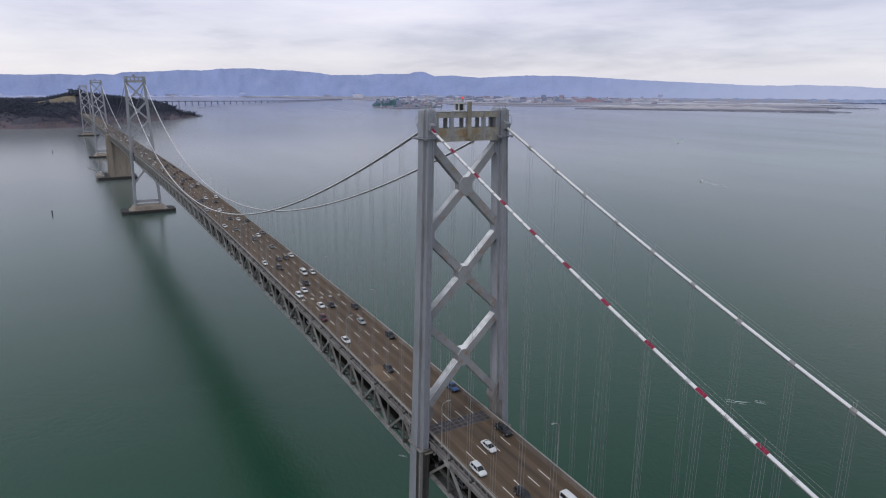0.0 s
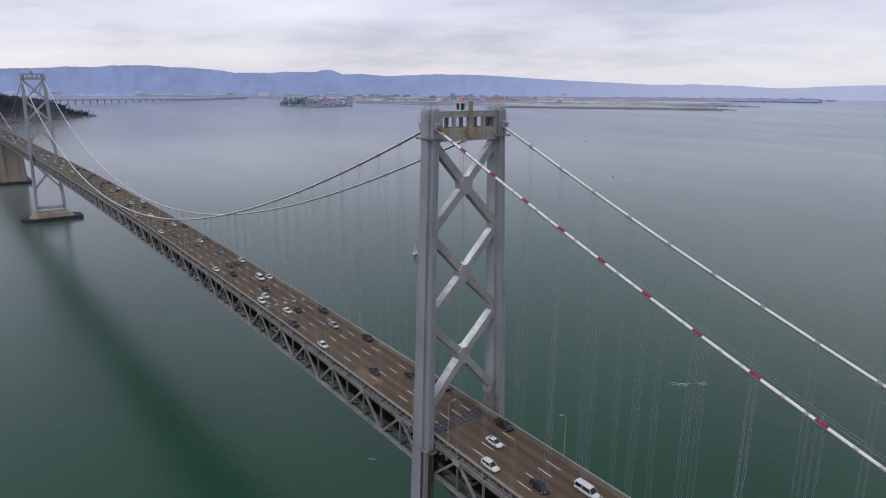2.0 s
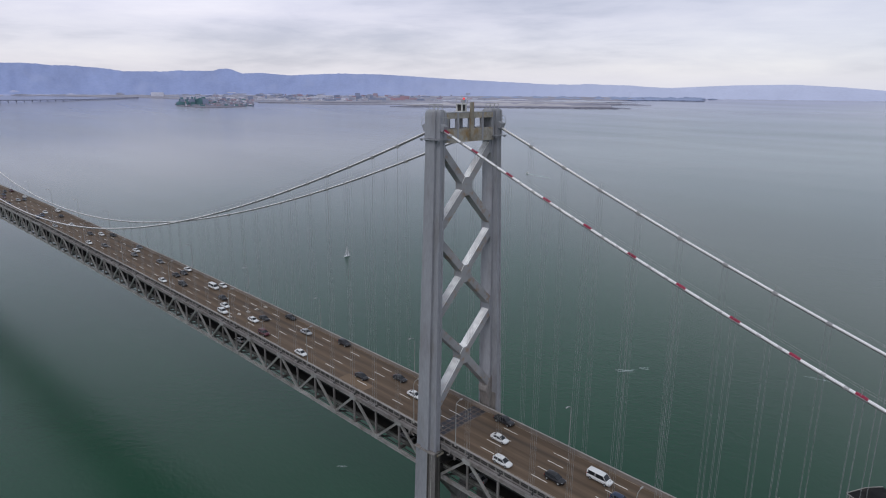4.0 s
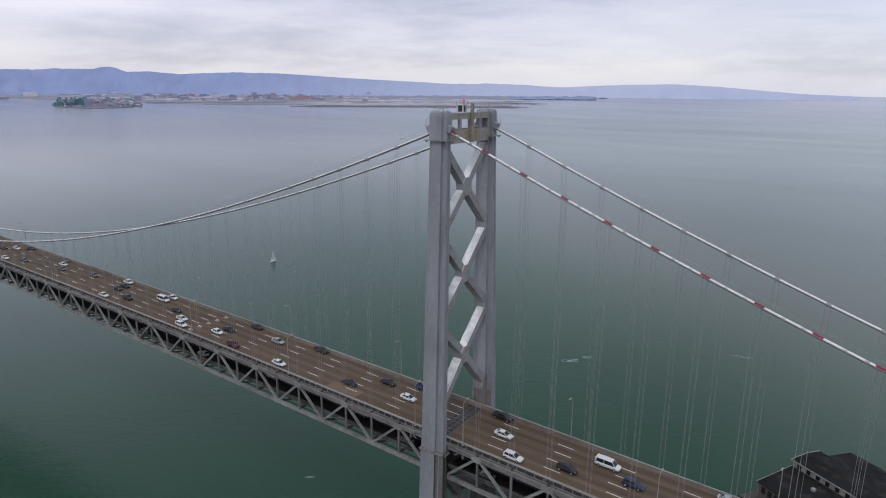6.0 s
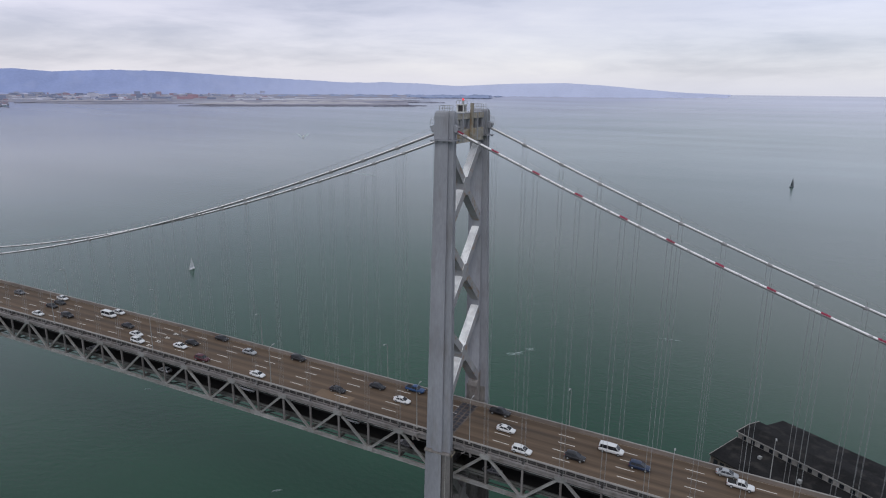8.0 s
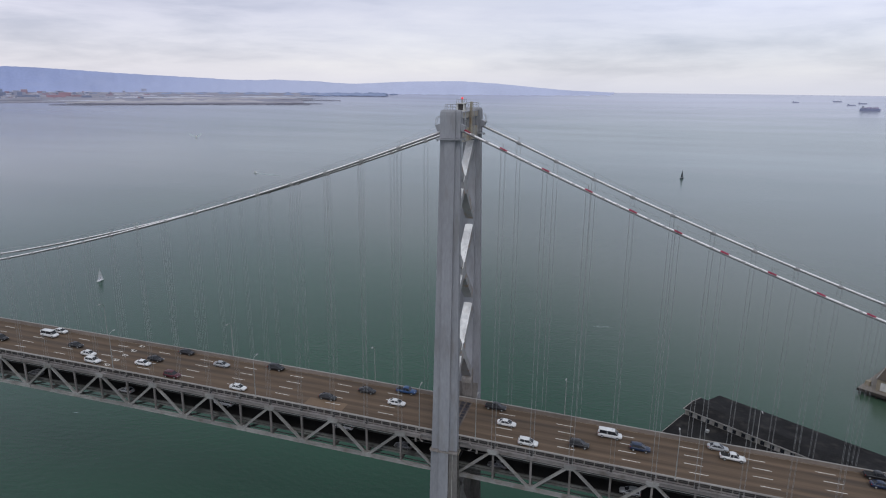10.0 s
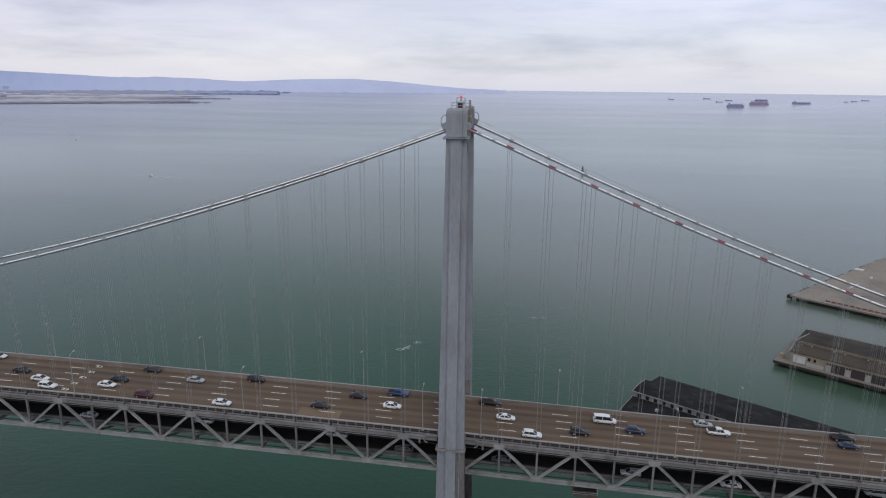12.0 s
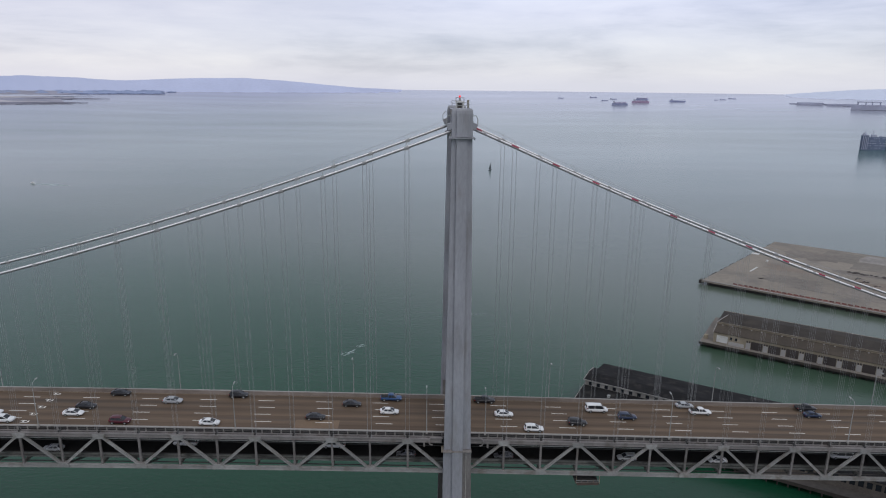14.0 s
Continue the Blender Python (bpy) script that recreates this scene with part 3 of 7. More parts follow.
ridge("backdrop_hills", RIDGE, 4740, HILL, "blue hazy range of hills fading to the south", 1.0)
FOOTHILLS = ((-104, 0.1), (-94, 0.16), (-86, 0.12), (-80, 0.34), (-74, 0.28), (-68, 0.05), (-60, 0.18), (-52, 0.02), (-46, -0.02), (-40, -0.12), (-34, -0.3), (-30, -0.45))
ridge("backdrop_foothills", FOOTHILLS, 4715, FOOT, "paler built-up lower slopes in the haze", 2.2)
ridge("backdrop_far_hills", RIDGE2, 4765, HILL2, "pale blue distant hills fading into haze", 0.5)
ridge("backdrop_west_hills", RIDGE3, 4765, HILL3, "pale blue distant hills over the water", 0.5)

SHORE = ((-104, -0.60), (-82, -0.62), (-75, -0.82), (-67.5, -0.95), (-58.5, -1.32), (-54, -1.48), (-47, -1.47), (-40, -1.62), (-33, -1.68), (-28.6, -1.55))
SHORE2 = ((-40, -1.0), (-28.6, -0.98), (-24, -0.78), (-20, -0.62), (-15, -0.46), (-10, -0.41))


def shore(name, table, label, rise):
    bm = bmesh.new()
    a0, a1 = table[0][0], table[-1][0]
    n = int((a1 - a0) * 6)
    rows = []
    for i in range(n + 1):
        a = a0 + (a1 - a0) * i / n
        el = lerp_table(a, table) + 0.05 * noise.noise((a * 0.8, 1.0, 9.0))
        x, y, z, d = far_at(a, el)
        r = radians(a)
        tip = min(1.0, (a1 - a) / 1.6 + 0.02)
        back = d + (min(4700, d + 900) - d) * (0.12 + 0.88 * tip)
        col = [bm.verts.new((x, y, z - 1.5)), bm.verts.new((x, y, z + rise * 0.7))]
        for f in (0.15, 0.4, 0.7, 1.0):
            e = d + (back - d) * f
            col.append(bm.verts.new((CX + e * math.sin(r), CY + e * math.cos(r), sea_z(e) + rise)))
        rows.append(col)
    for c, d in zip(rows, rows[1:]):
        for j in range(len(c) - 1):
            bm.faces.new((c[j], d[j], d[j + 1], c[j + 1]))
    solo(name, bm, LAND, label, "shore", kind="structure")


shore("ground_far_shore", SHORE, "low hazy shore with mud flats and paving", 3.0)
shore("ground_far_spit", SHORE2, "low dark wooded shore fading into haze", 4.0)


def far_strip(a0, a1, front, deep, lift, seed):
    """A flat strip of ground lying along the far shore, tapered and uneven; front is its dip, deep its width in metres."""
    bm = bmesh.new()
    n = max(8, int((a1 - a0) * 7))
    prev = None
    for i in range(n + 1):
        f = i / n
        a = a0 + (a1 - a0) * f
        taper = min(1.0, 5 * f, 3 * (1 - f)) + 0.03
        x, y, z, d = far_at(a, front + 0.02 * noise.noise((a * 1.9, seed, 2.0)))
        e = d + deep * taper * (0.75 + 0.6 * noise.noise((a * 1.3, seed, 6.0)))
        r = radians(a)
        row = [bm.verts.new((x, y, z + lift - 2.5)), bm.verts.new((x, y, z + lift)), bm.verts.new((CX + e * math.sin(r), CY + e * math.cos(r), sea_z(e) + lift))]
        if prev:
            for k in range(2):
                bm.faces.new((prev[k], row[k], row[k + 1], prev[k + 1]))
        prev = row
    return bm


# far-shore colours with the haze of distance mixed in
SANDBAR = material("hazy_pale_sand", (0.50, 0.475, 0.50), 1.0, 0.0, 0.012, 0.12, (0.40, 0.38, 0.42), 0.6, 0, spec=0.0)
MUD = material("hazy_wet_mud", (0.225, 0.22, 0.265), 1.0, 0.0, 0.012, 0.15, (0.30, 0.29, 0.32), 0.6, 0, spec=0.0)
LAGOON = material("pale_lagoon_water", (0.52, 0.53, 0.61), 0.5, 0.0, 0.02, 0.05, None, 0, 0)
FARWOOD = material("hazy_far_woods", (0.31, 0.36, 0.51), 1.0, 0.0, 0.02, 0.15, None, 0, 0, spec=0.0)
for label, kind_, mat, spots in (
        ("wet dark mud along the edge of the far flats", "mud", MUD, ((-47.6, -28.0, -1.66, 90, 3.2), (-58.8, -47, -1.36, 60, 3.2), (-33.5, -27.0, -1.60, 60, 3.3), (-31, -25.4, -1.32, 50, 4.2))),
        ("pale sandy flats on the far shore", "sand", SANDBAR, ((-46.5, -29.5, -1.52, 210, 3.4), (-57.5, -51, -1.24, 60, 3.4), (-40.5, -27.8, -1.22, 80, 4.6), (-54, -49.4, -1.13, 50, 3.6))),
        ("pale lagoon behind the flats of the far shore", "lagoon", LAGOON, ((-44, -36, -1.18, 110, 3.6), (-35, -26.5, -1.12, 90, 4.7), (-48, -42.5, -1.4, 45, 3.6)))):
    for k, (a0, a1, front, deep, lift) in enumerate(spots):
        solo("ground_" + kind_, far_strip(a0, a1, front, deep, lift, k * 3.0 + lift), mat, label, kind_, kind="structure")


def far_buildings():
    rnd = random.Random(5)
    # building tints already paled and blued by painted haze
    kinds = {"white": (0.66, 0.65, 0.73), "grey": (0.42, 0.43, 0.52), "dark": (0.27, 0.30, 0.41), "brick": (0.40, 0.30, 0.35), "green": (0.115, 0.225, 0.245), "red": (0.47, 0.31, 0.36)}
    meshes = {k: bmesh.new() for k in kinds}

    def block(a, el, w, h, deep, kind):
        x, y, z, d = far_at(a, el)
        obox(meshes[kind], Matrix.Translation((x, y, z + h / 2)) @ pose(0, 0, 0, 0, 0, -a), w / 2, deep / 2, h / 2)

    # town and port along the shore, thinning out to the south
    for _ in range(420):
        a = rnd.triangular(-66, -38, -54)
        lo = lerp_table(a, SHORE)
        el = rnd.uniform(max(lo + 0.15, -1.2), -0.5)
        k = rnd.choice(("white", "white", "grey", "dark", "grey", "brick", "dark"))
        low = k == "white"
        block(a, el, rnd.uniform(18, 75) if low else rnd.uniform(6, 40), rnd.uniform(3, 7) if low else rnd.uniform(4, 13) + (14 if rnd.random() < 0.06 else 0), rnd.uniform(10, 40), k)
    for a, el, w, h, k in ((-52.8, -1.2, 70, 12, "dark"), (-52.2, -1.15, 40, 15, "dark"), (-54.6, -1.05, 110, 14, "white"), (-53.6, -0.95, 60, 22, "white"), (-47.0, -1.1, 90, 16, "red"), (-46.4, -1.02, 60, 22, "red"), (-45.6, -1.05, 50, 12, "brick"),
                           (-45.0, -1.12, 50, 12, "dark"), (-48.6, -1.08, 80, 12, "dark"), (-57.5, -1.12, 200, 8, "white"), (-61.0, -1.0, 160, 9, "white"), (-66.6, -0.86, 70, 26, "white"), (-42.0, -0.9, 160, 7, "white"), (-37.0, -1.0, 190, 6, "white")):
        block(a, el, w, h, 30, k)
    for _ in range(150):
        a = rnd.uniform(-95, -66)
        el = rnd.uniform(-0.45, 0.05)
        block(a, el, rnd.uniform(15, 90), rnd.uniform(3, 9), 20, rnd.choice(("white", "grey", "grey")))
    for _ in range(90):
        # pale blocks on the lower slopes
        a, f = rnd.uniform(-92, -40), rnd.random() ** 2
        d = 4470 + 130 * f
        h = rnd.uniform(2, 6)
        el = lerp_table(a, FOOTHILLS)
        z = sea_z(4455) + f * 0.5 * (141.6 + 4715 * math.tan(radians(el)) - sea_z(4455))
        obox(meshes["white" if rnd.random() < 0.35 else "grey"], Matrix.Translation((CX + d * math.sin(radians(a)), CY + d * math.cos(radians(a)), z)) @ pose(0, 0, 0, 0, 0, -a), rnd.uniform(8, 40), 8, h)
    # the port: tall green cranes and stacks at one end, coloured clutter along the quay
    for _ in range(46):
        a = rnd.uniform(-65.0, -62.9)
        block(a, rnd.uniform(-1.56, -1.25), rnd.uniform(5, 30), rnd.uniform(10, 34), rnd.uniform(8, 20), rnd.choice(("green", "green", "green", "dark")))
    for _ in range(230):
        a = rnd.uniform(-64.6, -59.2)
        el = rnd.uniform(-1.66, -1.1)
        block(a, el, rnd.uniform(4, 24), rnd.uniform(3, 12), rnd.uniform(6, 18), rnd.choice(("green", "dark", "dark", "white", "grey", "brick", "brick")))
    for a, h in ((-62.2, 48), (-62.0, 42), (-60.6, 24), (-63.4, 40)):
        block(a, -1.2, 5, h, 5, "grey")
        block(a, -1.2, 20, 3, 5, "grey")
    names = {"white": "pale", "grey": "grey", "dark": "dark blue-grey", "brick": "reddish", "green": "greenish", "red": "brick-red"}
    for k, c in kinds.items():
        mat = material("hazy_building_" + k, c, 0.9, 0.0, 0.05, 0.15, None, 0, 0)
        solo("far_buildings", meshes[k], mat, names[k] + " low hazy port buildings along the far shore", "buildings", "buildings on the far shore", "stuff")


far_buildings()


def far_woods():
    """Dark belts of trees on the flat land behind the far shore."""
    rnd = random.Random(8)
    verts, faces = [], []
    belts = ((-39.5, -30, -0.88, -0.64, 7, 620), (-31, -21.6, -0.92, -0.62, 8, 900), (-24.6, -20.8, -0.80, -0.66, 6, 260), (-66, -44, -1.0, -0.5, 5, 600), (-58.8, -50, -1.28, -1.18, 4, 160), (-22, -8, -0.62, -0.60, 3, 420), (-95, -67, -0.35, 0.0, 4, 200))
    for a0, a1, e0, e1, r, count in belts:
        for _ in range(count):
            a = rnd.uniform(a0, a1)
            if noise.noise((a * 1.2, e0 * 5, 1.0)) < -0.25:
                continue
            x, y, z, d = far_at(a, rnd.uniform(e0, e1))
            s = r * rnd.uniform(0.6, 1.3)
            b = len(verts)
            u, v = math.cos(radians(a)), -math.sin(radians(a))
            for dx, dy, dz in ((4.0, 0, 0.3), (-4.0, 0, 0.3), (0.8, 1, 0.4), (-0.7, -1, 0.4), (0, 0, 0.8), (0, 0, -0.6)):
                q = rnd.uniform(0.75, 1.25) * s
                verts.append((x + (dx * u - dy * v) * q, y + (dx * v + dy * u) * q, z + dz * q))
            for f in ((0, 2, 4), (2, 1, 4), (1, 3, 4), (3, 0, 4), (2, 0, 5), (1, 2, 5), (3, 1, 5), (0, 3, 5)):
                faces.append(tuple(b + i for i in f))
    me = bpy.data.meshes.new("woods")
    me.from_pydata(verts, [], faces)
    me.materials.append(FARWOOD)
    tagged(new("far_woods", me), "dark blue-green belts of trees along the far shore", "trees", kind="stuff")


far_woods()


def port_island():
    bm = bmesh.new()
    ring = []
    for k in range(40):
        t = 2 * math.pi * k / 40
        a = -62.2 + 3.1 * math.cos(t)
        el = -1.46 + 0.30 * math.sin(t) + 0.03 * noise.noise((k * 0.7, 0, 4))
        x, y, z, d = far_at(a, el)
        ring.append((x, y, z))
    loft(bm, [[(x, y, z - 1) for x, y, z in ring][::-1], [(x, y, z + 3) for x, y, z in ring][::-1]])
    solo("ground_port", bm, MUD, "low dark built-up port shore", "shore", kind="structure")


port_island()


def causeway():
    root = thing("far_causeway", far_at(-80, -1.2)[:3], "low dark grey viaduct on rows of piers beyond the island", "bridge")
    def line(a):
        """Foot and deck height of the viaduct at a bearing: level over the water, then down onto the flats."""
        f = (a + 85.5) / 17.5
        x, y, z, d = far_at(a, -1.62 + 0.62 * f)
        top = 141.6 - d * math.tan(radians(lerp_table(a, ((-86, 1.13), (-76, 1.12), (-72, 1.09), (-68, 0.94)))))
        return x, y, z, max(top, z + 4)

    bm = bmesh.new()
    pts = [line(-85.5 + 17.5 * i / 59) for i in range(60)]
    for p, q in zip(pts, pts[1:]):
        beam(bm, (p[0], p[1], p[3]), (q[0], q[1], q[3]), 12, 4.5, (0, 0, 1))
    part("deck", bm, HAZEGREY, root)
    for i in range(28):
        a = -85.2 + 0.5 * i
        x, y, z, top = line(a)
        bm = bmesh.new()
        obox(bm, Matrix.Translation((x, y, (z - 2 + top) / 2)) @ pose(0, 0, 0, 0, 0, -a), 2.4, 3, (top - z + 2) / 2)
        part("pier", bm, HAZEGREY, root)


# concrete grey with distance haze in the colour
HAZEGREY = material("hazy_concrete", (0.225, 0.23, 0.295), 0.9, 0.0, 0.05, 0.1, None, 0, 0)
causeway()

# ---- the wooded island ----
def island_height(x, y):
    """Plateau with a steep near shore, falling to a point at its south end."""
    near = -2490 - 0.9 * max(y + 60, 0) - 0.12 * max(-y - 200, 0) + 22 * noise.noise((y * 0.012, 0, 3))
    inland = near - x
    tip = 505 - y
    if inland < 0 or tip < 0:
        return -3
    back = x + 3500
    crest = lerp_table(y, ((-900, 78), (-273, 86), (-150, 86), (-75, 104), (-35, 110), (20, 104), (100, 96), (200, 82), (270, 70), (340, 48), (410, 24), (470, 10), (510, 2)))
    rise = min(1.0, inland / 150.0)
    edge = rise ** 0.75
    h = crest * edge * min(1.0, max(back, 0) / 250.0)
    return max(h + 5 * noise.noise((x * 0.02, y * 0.02, 1)), 2.0)


def build_island():
    bm = bmesh.new()
    xs = [-2460 - 18 * i for i in range(58)]
    ys = [-900 + 20 * j for j in range(72)]
    g = [[bm.verts.new((x, y, island_height(x, y))) for y in ys] for x in xs]
    for i in range(len(xs) - 1):
        for j in range(len(ys) - 1):
            f = bm.faces.new((g[i][j], g[i + 1][j], g[i + 1][j + 1], g[i][j + 1]))
    for f in list(bm.faces):
        if max(v.co.z for v in f.verts) < 0:
            bm.faces.remove(f)
    ob = solo("ground_island", bm, SCRUB, "steep brown and wooded island with eroded cliffs", "island", kind="structure", smooth=True)
    ob.data.materials.append(GRASS)
    ob.data.materials.append(UNDERWOOD)
    for p in ob.data.polygons:
        c = p.center
        if c.z > 82 and -165 < c.y < -30 and c.x > -2790:
            p.material_index = 1
        elif c.z > 30 + 26 * noise.noise((c.y * 0.013, c.x * 0.01, 4.0)):
            p.material_index = 2
    rnd = random.Random(3)
    verts, faces = [], []

    def clump(x, y, z, r):
        """An uneven crown of small leafy masses."""
        for _ in range(9):
            cx, cy, cz = x + rnd.gauss(0, r * 0.6), y + rnd.gauss(0, r * 0.6), z + abs(rnd.gauss(r * 0.8, r * 0.5))
            s = r * rnd.uniform(0.14, 0.42)
            b = len(verts)
            for dx, dy, dz in ((1, 0, 0), (-1, 0, 0), (0, 1, 0), (0, -1, 0), (0, 0, 1), (0, 0, -1)):
                q = s * rnd.uniform(0.5, 1.5)
                verts.append((cx + dx * q, cy + dy * q, cz + dz * q))
            for f in ((0, 2, 4), (2, 1, 4), (1, 3, 4), (3, 0, 4), (2, 0, 5), (1, 2, 5), (3, 1, 5), (0, 3, 5)):
                faces.append(tuple(b + i for i in f))

    count = 0
    while count < 12500:
        x, y = rnd.uniform(-2990, -2500), rnd.uniform(-880, 490)
        h = island_height(x, y)
        if h < 8 or (82 < h and -165 < y < -30 and x > -2790 and rnd.random() < 0.985):
            continue
        wood = noise.noise((x * 0.010, y * 0.010, 8)) + (h - 26) / 40
        if wood < 0.05 or (y > 0 and h > 30 and rnd.random() < 0.2):
            if rnd.random() < 0.75:
                continue
        clump(x, y, h - 2, rnd.uniform(4, 7.5) if h > 40 else rnd.uniform(2.5, 5))
        count += 1
    # taller groves on the crest, and a few trees standing out on the point
    for k in range(34):
        clump(-2650 - k * 2, -38 + rnd.uniform(-14, 12), island_height(-2650 - k * 2, -38) + 2, 11)
    for k in range(150):
        y = rnd.uniform(60, 440)
        x = -2575 - 0.9 * max(y + 60, 0) - rnd.uniform(0, 60)
        clump(x, y, island_height(x, y) + 1, rnd.uniform(6, 11))
    for k in range(8):
        clump(-2990 - k * 3, 446 + rnd.uniform(-9, 9), 8, 7)
    me = bpy.data.meshes.new("trees")
    me.from_pydata(verts, [], faces)
    me.materials.append(LEAF)
    tagged(new("island_trees", me), "dark green dense woods covering the island", "trees", kind="stuff")


build_island()


# ---- towers ----
def leg_section(cx, cy, hx, hy, z, panel=1.2, step=0.62):
    a = min(panel, hx - 0.2)
    pts = [(hx, -hy + step), (hx, -0.42), (hx - 0.16, -0.42), (hx - 0.16, 0.42), (hx, 0.42), (hx, hy - step), (a, hy - step), (a, hy), (-a, hy), (-a, hy - step), (-hx, hy - step),
           (-hx, 0.42), (-hx + 0.16, 0.42), (-hx + 0.16, -0.42), (-hx, -0.42), (-hx, -hy + step), (-a, -hy + step), (-a, -hy), (a, -hy), (a, -hy + step)]
    return [(cx + x, cy + y, z) for x, y in pts]


def tower(x0, top, near):
    ya, road = axis_y(x0), road_z(x0)
    ring, collar, base = top - 6.2, road - 2.4, 8.5
    cx = x0 + 0.2
    STEEL, BRACE, STRUT = (NEAR_PAINTS if near else (HAZESTEEL, HAZESTEEL, HAZESTEEL))
    root = thing("bridge_tower", (cx, ya, base), "tall grey painted steel bridge tower with crossed braces", "bridge tower", "towers of the bridge")

    def yc(z):
        return 9.35 + (top - z) * 0.0265

    def hx(z):
        return 2.2 + max(ring - z, 0) * 0.0128

    def inner(z):
        return yc(z) - 1.38

    for s in (-1, 1):
        bm = bmesh.new()
        loft(bm, [leg_section(cx, ya + s * yc(z), hx(z), 1.38, z) for z in (collar, (collar + ring) / 2, ring)])
        part("leg", bm, STEEL, root)
        bm = bmesh.new()
        loft(bm, [leg_section(cx, ya + s * yc(z), hx(z) + 0.12, 1.5, z) for z in (base, collar - 0.45)])
        low_leg = part("lower_leg", bm, STEEL, root)
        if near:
            # grime and under-deck shade painted on the city side and the inner faces
            low_leg.data.materials.append(SOOTSHADE)
            low_leg.data.materials.append(BROWNSTEEL)
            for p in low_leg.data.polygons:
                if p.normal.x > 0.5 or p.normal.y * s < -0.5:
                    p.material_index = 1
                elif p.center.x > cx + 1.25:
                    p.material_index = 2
            bm = bmesh.new()
            tube(bm, [(cx + 2.05, ya + s * (yc(z) + 1.5 - 0.62 + 0.07), z) for z in (base + 1.0, collar - 0.6)], 0.07, 8)
            part("drain_pipe", bm, WHITEPIPE, root, "thin pale drain pipe")
        if near and s > 0:
            # thin panels added on the inner face above the deck: brown stain and shade
            for u0, u1, dy in ((-1.21, 1.21, 0.0), (1.23, 2.62, 0.62), (-2.62, -1.23, 0.62)):
                bm = bmesh.new()
                loft(bm, [[(cx + u, ya + s * (yc(z) - 1.38 + dy) + e, z) for u, e in ((u0, -0.03), (u1, -0.03), (u1, 0.02), (u0, 0.02))] for z in (collar + 0.1, collar + 7.0)])
                part("stained_panel", bm, GRIMESHADE, root, "thin panel carrying brown stain and painted shade")
        # cap
        bm = bmesh.new()
        loft(bm, [leg_section(cx, ya + s * yc(z), 2.2 + e, 1.45 + e, z, 1.2 + e, 0.5) for z, e in ((ring + 0.3, 0.05), (top - 1.1, 0.05), (top - 0.45, -0.03), (top - 0.12, -0.2), (top, -0.55))])
        part("leg_cap", bm, STEEL, root, "rounded grey steel cap")
        # walkway ring and deck collar
        for z, e, h, nm in ((ring, 0.55, 0.22, "walkway"), (collar - 0.45, 0.14, 0.3, "collar")):
            bm = bmesh.new()
            w, d = hx(z) + e, 1.45 + e
            box(bm, cx - w, cx + w, ya + s * yc(z) - d, ya + s * yc(z) + d, z, z + h)
            for k in range(5):
                xx = cx - w + 0.2 + (2 * w - 0.4) * k / 4
                for sy in (-1, 1):
                    box(bm, xx - 0.12, xx + 0.12, ya + s * yc(z) + sy * (d - 0.45) - 0.25, ya + s * yc(z) + sy * (d - 0.45) + 0.25, z - 0.28, z)
            part(nm, bm, STEEL if nm == "walkway" or not near else GRIMESHADE, root)
        # cable saddle housing
        for sx in (-1, 1):
            bm = bmesh.new()
            beam(bm, (cx + sx * 1.6, ya + s * 9.6, top - 3.3), (cx + sx * 3.1, ya + s * 9.6, top - 3.95), 1.3, 1.25)
            part("cable_saddle", bm, STEEL, root)
        if near:
            # rails round the cap and over the cable
            bm = bmesh.new()
            for zz in (top + 0.55, top + 1.1):
                for a, b in (((-1.2, -0.8), (1.2, -0.8)), ((1.2, -0.8), (1.2, 0.8)), ((1.2, 0.8), (-1.2, 0.8)), ((-1.2, 0.8), (-1.2, -0.8))):
                    beam(bm, (cx + a[0], ya + s * yc(top) + a[1], zz), (cx + b[0], ya + s * yc(top) + b[1], zz), 0.07, 0.07, (0, 0, 1))
            for a in ((-1.2, -0.8), (1.2, -0.8), (1.2, 0.8), (-1.2, 0.8), (0, 0.8), (0, -0.8)):
                beam(bm, (cx + a[0], ya + s * yc(top) + a[1], top - 0.4), (cx + a[0], ya + s * yc(top) + a[1], top + 1.1), 0.08, 0.08)
            part("cap_rail", bm, GALV, root)
            for sx in (-1, 1):
                bm = bmesh.new()
                for yy in (-0.7, 0.7):
                    pts = [(cx + sx * 2.1, top - 1.6), (cx + sx * 2.9, top - 1.5), (cx + sx * 3.3, top - 2.2), (cx + sx * 3.3, top - 3.4)]
                    tube(bm, [(px, ya + s * 9.6 + yy, pz) for px, pz in pts], 0.045, 6)
                for px, pz in ((sx * 2.9, -1.5), (sx * 3.3, -2.4), (sx * 3.3, -3.2)):
                    beam(bm, (cx + px, ya + s * 9.6 - 0.7, top + pz), (cx + px, ya + s * 9.6 + 0.7, top + pz), 0.05, 0.05, (0, 0, 1))
                part("guard_rail", bm, GALV, root)
    # crossed braces
    gap = 20.55
    centres = [ring - 10.9 - gap * k for k in range(3)]
    below = [collar - 19.0]
    for zc in centres + below:
        half = gap / 2 if zc in centres else 15.0
        for sy in (-1, 1):
            for sz in (-1, 1):
                ze = zc + sz * (half - 1.2) - (1.9 if zc == centres[-1] and sz < 0 else 0)
                p = Vector((cx, ya, zc)) + Vector((0, sy * 0.9, sz * 1.1))
                q = Vector((cx, ya + sy * (inner(ze) + 0.1), ze))
                bm = bmesh.new()
                d = hx(ze) * 0.39
                m, n = span(p, q, (1, 0, 0))
                obox(bm, m @ Matrix.Translation((0, 0, n / 2)), 0.86, d, n / 2)
                obox(bm, m @ Matrix.Translation((0, 0, n / 2)), 0.91, d * 0.6, n / 2)
                part("brace", bm, BROWNSTEEL if near and zc in below else BRACE, root)
